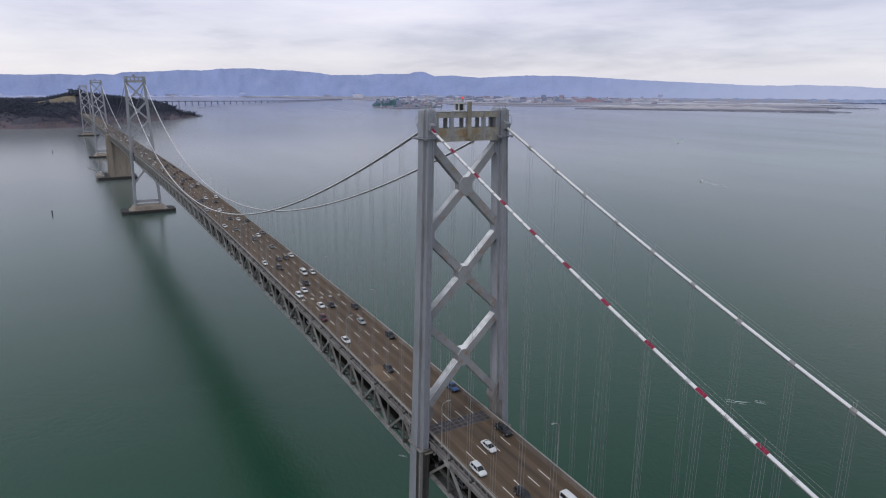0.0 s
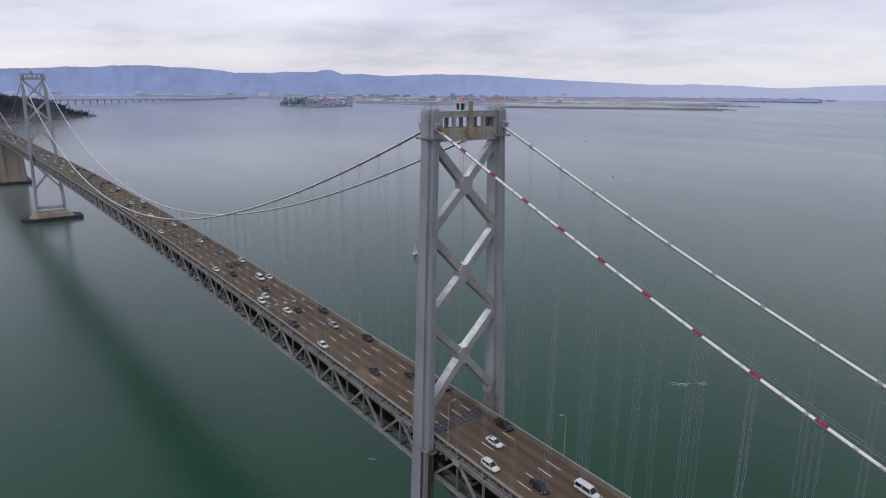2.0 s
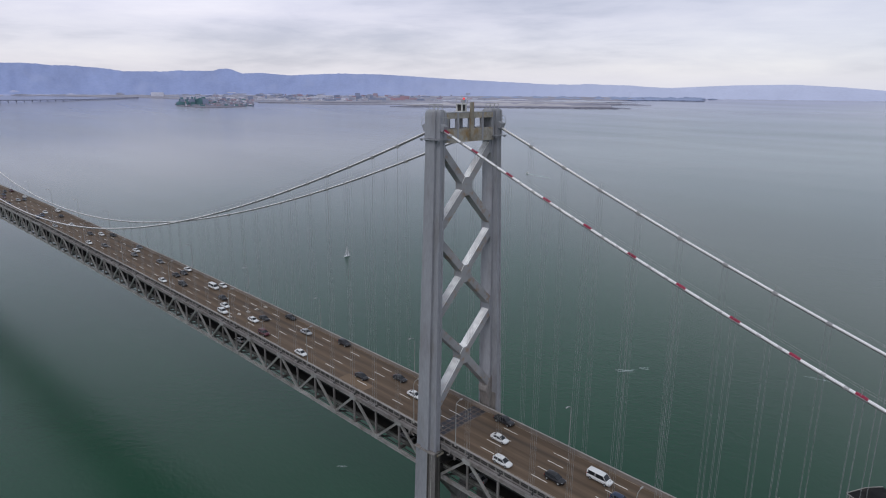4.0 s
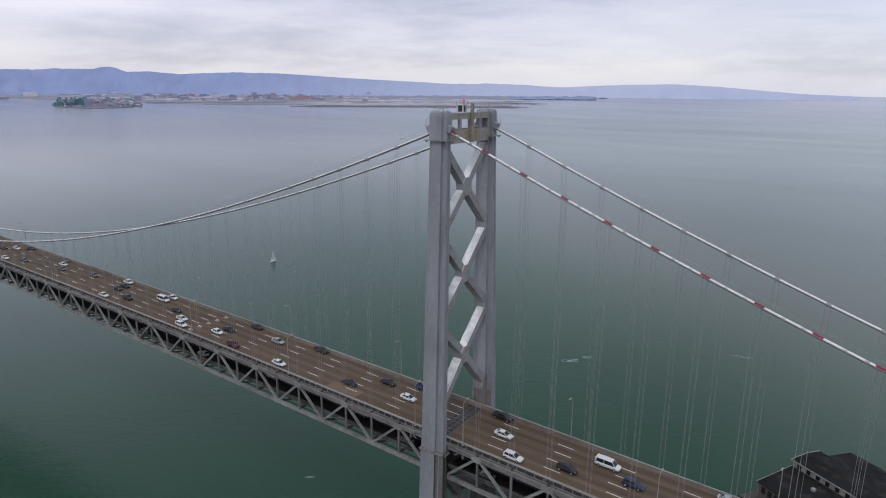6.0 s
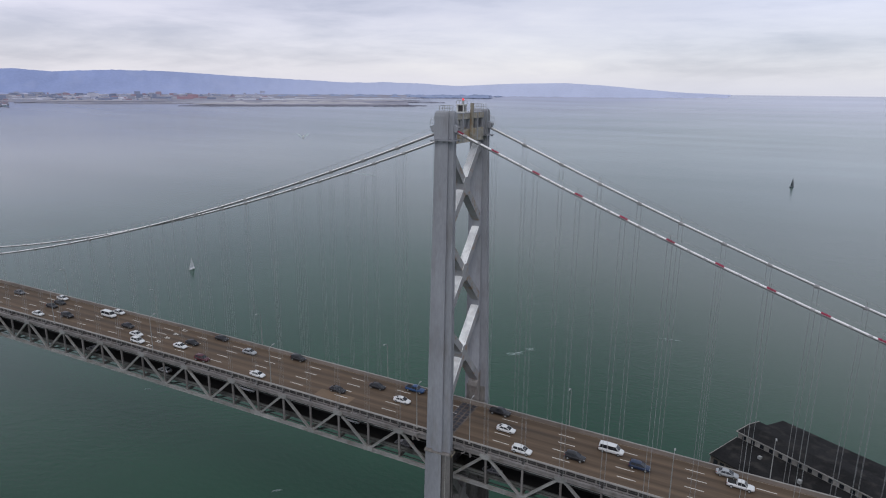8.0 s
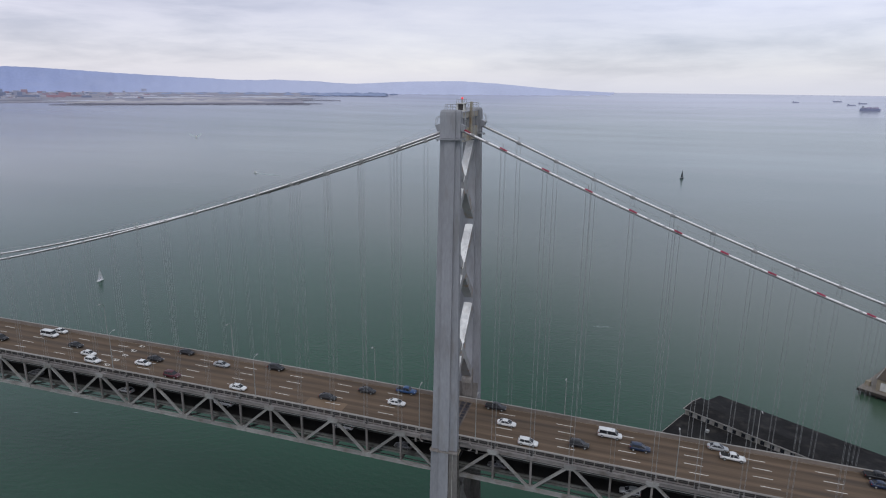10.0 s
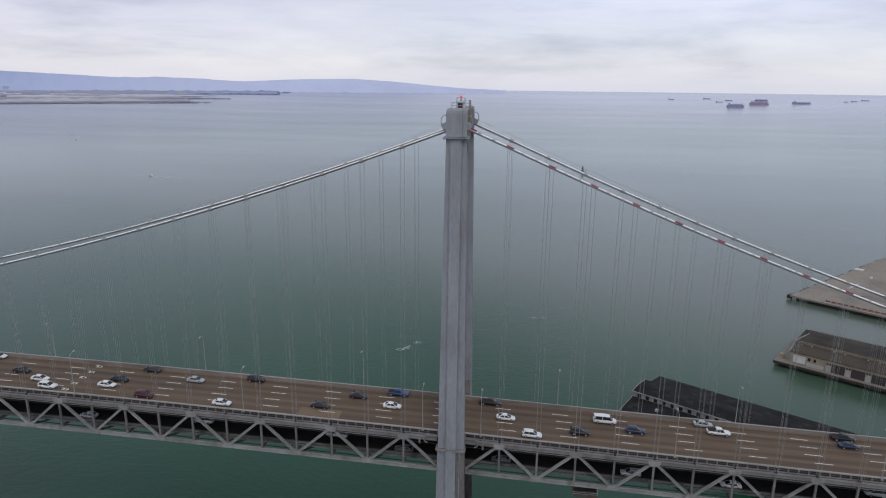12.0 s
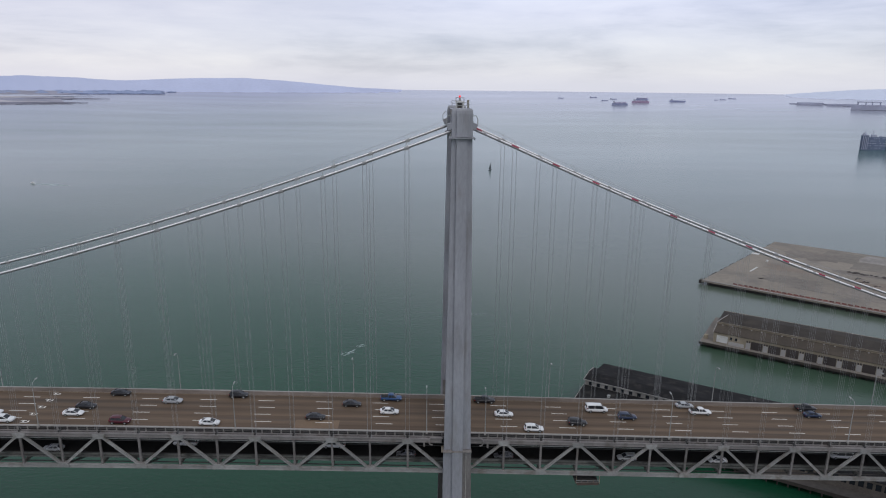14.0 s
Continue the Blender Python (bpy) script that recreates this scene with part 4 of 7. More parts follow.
        # centre gusset
        bm = bmesh.new()
        d = hx(zc) * 0.43
        oct8 = [(1.75, 0.85), (0.85, 2.1), (-0.85, 2.1), (-1.75, 0.85), (-1.75, -0.85), (-0.85, -2.1), (0.85, -2.1), (1.75, -0.85)]
        loft(bm, [[(cx + sx, ya + a, zc + b) for a, b in oct8] for sx in (-d, d)])
        part("gusset", bm, BROWNSTEEL if near and zc in below else BRACE, root)
        # gussets on the legs
        for sy in (-1, 1):
            for sz in ((-1, 1) if zc == centres[0] or zc in below else (-1,)):
                ze = zc + sz * half
                if zc == centres[0] and sz > 0:
                    ze -= 0.6
                if zc == centres[-1]:
                    ze -= 1.9
                bm = bmesh.new()
                yi = ya + sy * (inner(ze) + 0.25)
                d2 = hx(ze) * 0.43
                prof = [(sy * 0.7, -4.4), (-sy * 0.9, -1.8), (-sy * 0.9, 1.8), (sy * 0.7, 4.4)]
                if zc == centres[-1]:
                    prof = [(sy * 0.7, -6.8), (-sy * 0.3, -6.2), (-sy * 0.5, -4.6), (-sy * 0.8, -3.0), (-sy * 1.25, -1.6), (-sy * 1.8, -0.5), (-sy * 1.8, 0.6), (sy * 0.7, 4.0)]
                if sy > 0:
                    prof = prof[::-1]
                loft(bm, [[(cx + sx, yi + a, ze + b) for a, b in prof] for sx in (-d2, d2)])
                part("leg_gusset", bm, BROWNSTEEL if near and zc in below else GRIMESHADE if near and zc == centres[-1] else STEEL, root)
    if near:
        # dark girders added between the legs, for the shade over and under the lower roadway
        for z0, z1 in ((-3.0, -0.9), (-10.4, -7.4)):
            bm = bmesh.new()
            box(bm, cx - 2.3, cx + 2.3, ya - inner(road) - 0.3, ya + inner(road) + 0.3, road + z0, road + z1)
            part("cross_girder", bm, DARKSTEEL, root, "dark girder added for under-deck shade")
    # portal strut: two latticed planes tied by posts
    w = inner(ring + 3) + 0.2
    zb, zt = ring - 0.8, top - 0.7
    for sx in (-1, 1):
        xx = cx + sx * 1.35
        bm = bmesh.new()
        box(bm, xx - 0.28, xx + 0.28, ya - w, ya + w, zb, zb + 2.9)
        box(bm, xx - 0.34, xx + 0.34, ya - w, ya + w, zb + 1.1, zb + 1.35)
        box(bm, xx - 0.28, xx + 0.28, ya - w, ya + w, zt - 1.2, zt)
        part("strut_girder", bm, STRUT if near else STEEL, root, "rust-streaked girder" if near else "")
        for k in range(5):
            yk = ya - w + 2 * w * k / 4
            hw = 0.42 if k not in (0, 4) else 0.85
            bm = bmesh.new()
            box(bm, xx - 0.26, xx + 0.26, max(yk - hw, ya - w), min(yk + hw, ya + w), zb + 2.9, zt - 1.2)
            box(bm, xx - 0.36, xx + 0.36, max(yk - hw * 0.6, ya - w), min(yk + hw * 0.6, ya + w), zb + 0.3, zt)
            part("strut_post", bm, STEEL, root)
    for k in range(3):
        yk = ya - w + 2 * w * (k + 1) / 4
        bm = bmesh.new()
        box(bm, cx - 1.1, cx + 1.1, yk - 0.2, yk + 0.2, zb + 0.2, zb + 0.6)
        part("tie", bm, STEEL, root)
    bm = bmesh.new()
    box(bm, cx - 1.7, cx + 1.7, ya - w, ya + w, zt, zt + 0.14)
    part("strut_walkway", bm, STEEL, root)
    # mast and beacon
    bm = bmesh.new()
    box(bm, cx + 1.72, cx + 2.15, ya - 0.45, ya + 0.5, zb + 0.6, top + 1.5)
    part("mast", bm, MASTRUST if near else STEEL, root, "rusty upright" if near else "")
    # instrument cabinet beside the mast: pale frame, dark inside
    bm = bmesh.new()
    for sx in (-0.75, 0.75):
        for sy in (-1.95, -0.65):
            box(bm, cx + sx - 0.13, cx + sx + 0.13, ya + sy - 0.13, ya + sy + 0.13, zt + 0.1, top + 1.0)
    box(bm, cx - 1.0, cx + 1.0, ya - 2.2, ya - 0.4, top + 1.0, top + 1.22)
    box(bm, cx - 1.0, cx + 1.0, ya - 2.2, ya - 0.4, zt + 0.14, zt + 0.34)
    part("beacon_stand", bm, WHITEWALL if near else STEEL, root, "pale cabinet frame" if near else "")
    bm = bmesh.new()
    box(bm, cx - 0.6, cx + 0.6, ya - 1.8, ya - 0.8, zt + 0.34, top + 1.0)
    part("cabinet_box", bm, DARKSTEEL if near else STEEL, root)
    bm = bmesh.new()
    tube(bm, [(cx, ya - 0.55, top + 1.2), (cx, ya - 0.55, top + 2.0)], 0.22, 10)
    part("beacon_base", bm, GALV, root)
    bm = bmesh.new()
    for a, b in (((-0.9, -2.1), (0.9, -2.1)), ((0.9, -2.1), (0.9, -0.4)), ((0.9, -0.4), (-0.9, -0.4)), ((-0.9, -0.4), (-0.9, -2.1))):
        beam(bm, (cx + a[0], ya + a[1], top + 2.0), (cx + b[0], ya + b[1], top + 2.0), 0.06, 0.06, (0, 0, 1))
        beam(bm, (cx + a[0], ya + a[1], top + 1.2), (cx + a[0], ya + a[1], top + 2.0), 0.07, 0.07)
    part("beacon_rail", bm, GALV, root)
    bm = bmesh.new()
    bmesh.ops.create_uvsphere(bm, u_segments=12, v_segments=8, radius=0.27, matrix=Matrix.Translation((cx, ya - 0.55, top + 2.25)))
    part("beacon", bm, BEACON, root, "lit red warning beacon", smooth=True)
    # concrete pier
    pier = thing("tower_pier", (x0, ya, 0), "pale concrete tower pier with a dark fender at the waterline", "bridge pier", "tower piers")
    bm = bmesh.new()
    oct_ = [(-1, -0.8), (-0.72, -1), (0.72, -1), (1, -0.8), (1, 0.8), (0.72, 1), (-0.72, 1), (-1, 0.8)]
    loft(bm, [[(x0 + a * rx, ya + b * ry, z) for a, b in oct_] for z, rx, ry in ((3.0, 10, 21), (6.0, 9, 17.5), (base, 8, 16))])
    part("pedestal", bm, PEDESTAL, pier)
    bm = bmesh.new()
    loft(bm, [[(x0 + a * rx, ya + b * ry, z) for a, b in oct_] for z, rx, ry in ((-3.0, 13.5, 28.5), (3.4, 13.5, 28.5))])
    part("fender", bm, WETCONC, pier, "dark timber and concrete fender")
    if not near:
        bm = bmesh.new()
        box(bm, x0 - 1.4, x0 + 1.4, ya - yc(base) + 1.0, ya + yc(base) - 1.0, base + 3, base + 6)
        part("base_strut", bm, STEEL, root)


MASTRUST = material("rusted_mast_paint", (0.32, 0.28, 0.22), 0.75, 0.0, 1.1, 0.3, (0.27, 0.14, 0.05), 0.8, 0.2, (1, 1, 0.6), 5)
BRACE = material("brace_paint", (0.33, 0.325, 0.33), 0.6, 0.0, 0.7, 0.14, (0.30, 0.16, 0.06), 0.65, 0.08, fine=6)


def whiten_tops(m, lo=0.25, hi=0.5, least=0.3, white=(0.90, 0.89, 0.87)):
    """Patchy white on upper faces: bird droppings on braces, painted-in top light on cables."""
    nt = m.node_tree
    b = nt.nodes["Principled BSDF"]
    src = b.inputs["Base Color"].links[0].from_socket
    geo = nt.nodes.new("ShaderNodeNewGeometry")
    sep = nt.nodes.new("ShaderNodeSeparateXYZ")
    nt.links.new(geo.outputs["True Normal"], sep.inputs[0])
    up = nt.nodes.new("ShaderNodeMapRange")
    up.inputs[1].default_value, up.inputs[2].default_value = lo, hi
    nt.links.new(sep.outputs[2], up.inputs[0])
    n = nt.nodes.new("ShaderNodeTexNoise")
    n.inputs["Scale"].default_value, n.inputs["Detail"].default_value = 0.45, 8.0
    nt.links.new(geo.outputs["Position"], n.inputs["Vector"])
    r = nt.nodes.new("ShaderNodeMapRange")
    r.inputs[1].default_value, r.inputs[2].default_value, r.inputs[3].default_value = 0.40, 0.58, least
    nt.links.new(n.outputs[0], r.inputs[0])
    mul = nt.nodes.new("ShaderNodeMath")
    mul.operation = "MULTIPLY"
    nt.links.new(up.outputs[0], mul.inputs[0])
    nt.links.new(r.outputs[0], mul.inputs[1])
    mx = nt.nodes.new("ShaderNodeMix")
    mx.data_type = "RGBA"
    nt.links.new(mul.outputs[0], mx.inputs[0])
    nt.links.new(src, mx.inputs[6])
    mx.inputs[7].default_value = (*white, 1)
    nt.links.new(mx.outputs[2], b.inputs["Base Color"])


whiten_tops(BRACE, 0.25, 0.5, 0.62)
# black grime with the shade under the deck mixed into it
SOOTSHADE = material("soot_and_shade_on_steel", (0.085, 0.078, 0.072), 0.8, 0.0, 0.6, 0.35, (0.035, 0.03, 0.027), 0.75, 0.1, (1, 1, 0.3), 5)
BROWNSTEEL = material("dark_brown_steel", (0.17, 0.158, 0.15), 0.75, 0.0, 0.6, 0.3, (0.075, 0.06, 0.05), 0.7, 0.1, (1, 1, 0.3), 5)
NEAR_PAINTS = (STEEL, BRACE, STRUT)
# light from above painted onto the cables: white tops, dark undersides
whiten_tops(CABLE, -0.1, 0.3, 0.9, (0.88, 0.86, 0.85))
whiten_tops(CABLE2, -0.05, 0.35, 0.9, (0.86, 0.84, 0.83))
for xt, zt in zip(TOWERS, TOWER_TOP):
    tower(xt, zt, xt == 0.0)


def anchorage():
    x0 = -MID
    ya = axis_y(x0)
    root = thing("cable_anchorage", (x0, ya, 0), "massive tan concrete centre anchorage with ribbed walls", "anchorage")
    bm = bmesh.new()
    loft(bm, [[(x0 + a * rx, ya + b * ry, z) for a, b in ((-1, -1), (1, -1), (1, 1), (-1, 1))] for z, rx, ry in ((2, 29, 15.5), (67.5, 26, 13.5))])
    part("block", bm, PIERWALL, root)
    for s in (-1, 1):
        for k in range(5):
            bm = bmesh.new()
            x = x0 - 24 + 12 * k
            loft(bm, [[(x - 1.6, ya + s * y0, z), (x + 1.6, ya + s * y0, z), (x + 1.6, ya + s * (y0 - 3), z), (x - 1.6, ya + s * (y0 - 3), z)][::s] for z, y0 in ((2, 16.8), (67, 14.6))])
            part("rib", bm, PIERWALL, root)
    for s in (-1, 1):
        bm = bmesh.new()
        box(bm, x0 + 26, x0 + 30, ya + s * 12 - 2.5, ya + s * 12 + 2.5, 2, 69)
        part("corner_pier", bm, PIERWALL, root)
    bm = bmesh.new()
    box(bm, x0 - 37, x0 + 37, ya - 33, ya + 22, -3, 4)
    part("fender", bm, WETCONC, root, "dark fender platform")
    # work barge and crane boom moored on its near side
    barge = thing("work_barge", (x0 + 20, ya - 30, 4), "moored work barge with a lattice crane boom", "barge")
    bm = bmesh.new()
    box(bm, x0 - 8, x0 + 30, ya - 36, ya - 24, 4, 6.5)
    part("hull", bm, CONC, barge)
    bm = bmesh.new()
    box(bm, x0 + 6, x0 + 14, ya - 33, ya - 27, 6.5, 11)
    part("cabin", bm, WHITEWALL, barge)
    bm = bmesh.new()
    beam(bm, (x0 + 22, ya - 24, 8), (x0 + 18, ya - 45, 19), 1.4, 1.4, (1, 0, 0))
    part("boom", bm, GALV, barge)


anchorage()

# ---- decks ----
STEP = PANEL / 2


def stations(x0, x1, step):
    n = max(1, round(abs(x1 - x0) / step))
    return [x0 + (x1 - x0) * i / n for i in range(n + 1)]


def ribbon(bm, xs, profile):
    """A closed cross-section (across, above road) carried along the bridge."""
    loft(bm, [[tuple(on(x, y, z)) for y, z in profile] for x in xs])


ALL_X = stations(WEST_END, EAST_END, 24.0)


def deck():
    bm = bmesh.new()
    ribbon(bm, ALL_X, [(-8.9, 0), (8.9, 0), (8.9, -0.45), (-8.9, -0.45)])
    road = solo("road_upper_deck", bm, ASPHALT, "worn brown-grey five-lane upper deck roadway", "road", kind="structure")
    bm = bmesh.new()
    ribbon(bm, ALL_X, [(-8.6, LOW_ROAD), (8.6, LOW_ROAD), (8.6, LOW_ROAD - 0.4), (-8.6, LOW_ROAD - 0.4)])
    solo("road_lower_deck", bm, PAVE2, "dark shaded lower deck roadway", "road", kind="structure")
    for s in (-1, 1):
        bm = bmesh.new()
        prof = [(8.45, 0.0), (8.52, 0.4), (8.6, 0.86), (8.86, 0.86), (8.92, 0.0)] if s > 0 else [(8.62, 0.0), (8.66, 0.26), (8.72, 0.32), (9.06, 0.32), (9.1, 0.1), (8.92, 0.0)]
        ribbon(bm, ALL_X, [(s * y, z) for y, z in prof][::s])
        solo("trim_parapet", bm, FARWALL if s > 0 else BARRIER, "weathered concrete roadside parapet", "parapet", kind="structure")
        if s > 0:
            bm = bmesh.new()
            ribbon(bm, ALL_X, [(8.55, 0.88), (8.55, 1.0), (8.9, 1.0), (8.9, 0.88)])
            solo("trim_parapet_cap", bm, BARRIER, "pale rail along the top of the parapet", "rail", kind="structure")
        bm = bmesh.new()
        prof = [(8.3, LOW_ROAD - 0.2), (8.3, LOW_ROAD + 0.75), (8.55, LOW_ROAD + 0.75), (8.64, LOW_ROAD - 0.5)]
        ribbon(bm, ALL_X, [(s * y, z) for y, z in prof][::s])
        solo("trim_lower_parapet", bm, LOWKERB, "stained grey concrete kerb of the lower deck", "parapet", kind="structure")
        # edge walkway beam; the shade of the rail's slots is in its colour
        bm = bmesh.new()
        prof = [(8.93, 0.0), (8.99, 0.0), (9.0, -0.72), (9.24, -0.74), (9.24, -1.0), (8.93, -1.0)]
        ribbon(bm, ALL_X, [(s * y, z) for y, z in prof][::s])
        solo("trim_deck_edge", bm, DARKSTEEL, "steel edge beam of the deck, shade-darkened", "beam", kind="structure")
        bm = bmesh.new()
        prof = [(9.26, -0.66), (9.68, -0.66), (9.68, -0.8), (9.26, -0.8)]
        ribbon(bm, ALL_X, [(s * y, z) for y, z in prof][::s])
        solo("trim_walkway", bm, TRUSSDK, "grey steel inspection walkway along the chord", "walkway", kind="structure")
    return road


ROAD = deck()


def edge_rails():
    """Slotted steel kerb: short posts under a flat rail, over the walkway."""
    post = bmesh.new()
    box(post, -0.11, 0.11, -0.09, 0.09, -0.72, 0.1)
    box(post, -0.2, 0.2, -0.1, 0.1, -0.72, -0.62)
    post = mesh_of("rail_post", post, RAILGREY)
    for s in (-1, 1):
        root = thing("edge_railing", on(0, s * 9.1, -0.15), "grey steel kerb rail on short posts along the deck edge", "railing", "deck railings")
        for z, h in ((0.1, 0.12), (-0.34, 0.07)):
            bm = bmesh.new()
            ribbon(bm, ALL_X, [(s * 9.1, z), (s * 9.1, z + h), (s * 9.22, z + h), (s * 9.22, z)][::s])
            part("rail", bm, RAILGREY if z > 0 else FRAMING, root)
        for k in range(-80, 62):
            x = 2.2375 * k + 1.1
            if abs(x - 0.2) < 3.0:
                continue
            place("post", post, root, Matrix.Translation(on(x, s * 9.14, 0.0)))


edge_rails()


# ---- stiffening trusses ----
CHORD = unit_member("chord", 0.85, 0.7, TRUSS)
TOPCHORD = unit_member("chord", 0.9, 0.75, TRUSSDK)
DIAG = unit_member("diagonal", 0.58, 0.52, TRUSS)
VERT = unit_member("vertical", 0.46, 0.42, TRUSSDK)


def gusset_mesh(up):
    bm = bmesh.new()
    prof = [(-1.4, 0.32), (-1.4, -0.3), (-0.85, -0.9), (0.85, -0.9), (1.4, -0.3), (1.4, 0.32)]
    if up:
        prof = [(x, -z) for x, z in prof][::-1]
    loft(bm, [[(x, y, z) for x, z in prof] for y in (0.5, -0.5)])
    return mesh_of("gusset", bm, TRUSS)


G_TOP, G_LOW = gusset_mesh(False), gusset_mesh(True)


def truss(side, x_start, direction, panels, singly, label):
    """One stiffening truss from a tower: upper joints at half panels, lower joints between."""
    y = side * HALF
    root = thing("stiffening_truss", on(x_start, y, L_DZ), label, "bridge truss", "stiffening trusses")
    bulk = bmesh.new()

    def put(name, me, w, h, p, q, single):
        if single:
            member(name, me, p, q, root)
        else:
            beam(bulk, p, q, w, h)

    for k in range(panels):
        a = x_start + direction * (FIRST + PANEL * k)
        b, c = a + direction * STEP, a + direction * PANEL
        single = k < singly
        put("upper_chord", TOPCHORD, 0.9, 0.75, on(a, y, U_DZ), on(c, y, U_DZ), single)
        put("lower_chord", CHORD, 0.85, 0.7, on(b - direction * PANEL, y, L_DZ), on(b, y, L_DZ), single)
        put("diagonal", DIAG, 0.62, 0.55, on(a, y, U_DZ), on(b, y, L_DZ), single)
        put("diagonal", DIAG, 0.62, 0.55, on(b, y, L_DZ), on(c, y, U_DZ), single)
        put("vertical", VERT, 0.5, 0.45, on(a, y, L_DZ), on(a, y, U_DZ), single)
        put("vertical", VERT, 0.5, 0.45, on(b, y, L_DZ), on(b, y, U_DZ), single)
        if single:
            place("gusset", G_TOP, root, Matrix.Translation(on(a, y, U_DZ)))
            place("gusset", G_LOW, root, Matrix.Translation(on(b, y, L_DZ)))
        else:
            for me_x, dz in ((a, U_DZ), (b, L_DZ)):
                obox(bulk, Matrix.Translation(on(me_x, y, dz)), 1.5, 0.5, 0.75)
    # end diagonal into the tower
    a = x_start + direction * FIRST
    put("diagonal", DIAG, 0.62, 0.55, on(a, y, U_DZ), on(a - direction * STEP, y, L_DZ), True)
    put("upper_chord", TOPCHORD, 0.9, 0.75, on(a, y, U_DZ), on(x_start + direction * 3.4, y, U_DZ), True)
    if len(bulk.verts):
        ob = part("far_truss_run", bulk, TRUSS, root)
        tagged(ob, kind="stuff")
    else:
        bulk.free()


for side in (-1, 1):
    truss(side, 0.0, -1, 37, 16 if side < 0 else 6, "grey riveted steel stiffening truss of the main span")
    truss(side, 0.0, 1, 19, 9 if side < 0 else 6, "grey riveted steel stiffening truss of the side span")
    truss(side, -SPAN, -1, 18, 0, "grey steel stiffening truss of a far side span")
    truss(side, -1062.0, -1, 17, 0, "grey steel stiffening truss of a far side span")
    truss(side, SPAN - 2 * MID, -1, 37, 0, "grey steel stiffening truss of the far main span")


def cross_framing():
    """Floor beams and wind bracing between the two trusses."""
    root = thing("floor_framing", on(0, 0, -1.5), "dark steel floor beams and bracing under the decks", "bridge framing")
    up, down = bmesh.new(), bmesh.new()
    box(up, -0.22, 0.22, -HALF, HALF, -2.3, -0.5)
    box(down, -0.2, 0.2, -HALF, HALF, L_DZ + 0.3, L_DZ + 1.2)
    for s in (-1, 1):
        beam(down, (0, s * (HALF - 0.3), L_DZ + 0.8), (0, s * 6.0, LOW_ROAD - 0.5), 0.3, 0.35)
        beam(down, (0, 0, L_DZ + 0.8), (0, s * 6.0, LOW_ROAD - 0.5), 0.3, 0.35)
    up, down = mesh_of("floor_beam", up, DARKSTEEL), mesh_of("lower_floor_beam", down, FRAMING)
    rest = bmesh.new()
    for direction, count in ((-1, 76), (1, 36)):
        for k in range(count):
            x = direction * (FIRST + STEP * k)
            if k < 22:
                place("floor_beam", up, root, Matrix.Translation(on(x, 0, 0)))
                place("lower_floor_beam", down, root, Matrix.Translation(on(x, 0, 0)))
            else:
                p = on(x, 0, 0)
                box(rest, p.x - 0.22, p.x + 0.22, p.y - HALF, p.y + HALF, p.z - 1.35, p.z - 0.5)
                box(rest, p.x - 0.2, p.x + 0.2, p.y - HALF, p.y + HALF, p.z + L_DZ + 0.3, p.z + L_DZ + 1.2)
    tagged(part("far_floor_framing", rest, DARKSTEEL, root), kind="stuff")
    # pale service pipe hung inside the near truss
    for x0, x1 in ((12.0, 200.0), (-12.0, -300.0)):
        bm = bmesh.new()
        tube(bm, [tuple(on(x, -HALF + 0.75, -2.75)) for x in stations(x0, x1, 9.0)], 0.13, 6)
        part("service_pipe", bm, WHITEPIPE, root, "pale service pipe")
    # lateral crosses between the lower chords
    lateral = unit_member("lateral_brace", 0.4, 0.35, FRAMING)
    for direction in (-1, 1):
        for k in range(9):
            a, b = direction * (FIRST - STEP + PANEL * k), direction * (FIRST + STEP + PANEL * k)
            member("lateral_brace", lateral, on(a, -HALF, L_DZ + 0.1), on(b, HALF, L_DZ + 0.1), root)
            member("lateral_brace", lateral, on(a, HALF, L_DZ + 0.1), on(b, -HALF, L_DZ + 0.1), root)
    for y, z, w in ((-9.2, LOW_ROAD - 1.1, 0.16), (-9.2, LOW_ROAD + 0.45, 0.1), (-9.3, -3.2, 0.12), (-9.5, -2.35, 0.2), (9.5, -2.35, 0.2), (-8.75, LOW_ROAD + 0.95, 0.12), (8.75, LOW_ROAD + 0.95, 0.12), (-6.0, LOW_ROAD - 0.7, 0.4), (6.0, LOW_ROAD - 0.7, 0.4), (0.0, LOW_ROAD - 0.7, 0.4)):
        bm = bmesh.new()
        ribbon(bm, ALL_X, [(y - w / 2, z - w * 0.7), (y - w / 2, z + w * 0.7), (y + w / 2, z + w * 0.7), (y + w / 2, z - w * 0.7)])
        part("stringer", bm, DARKSTEEL, root)


cross_framing()


# ---- main cables and suspenders ----
def cable_y(x, s):
    return axis_y(x) + s * 9.65


def cable_point(x, s, dz=0.0):
    return Vector((x, cable_y(x, s), cable_z(x) + dz))


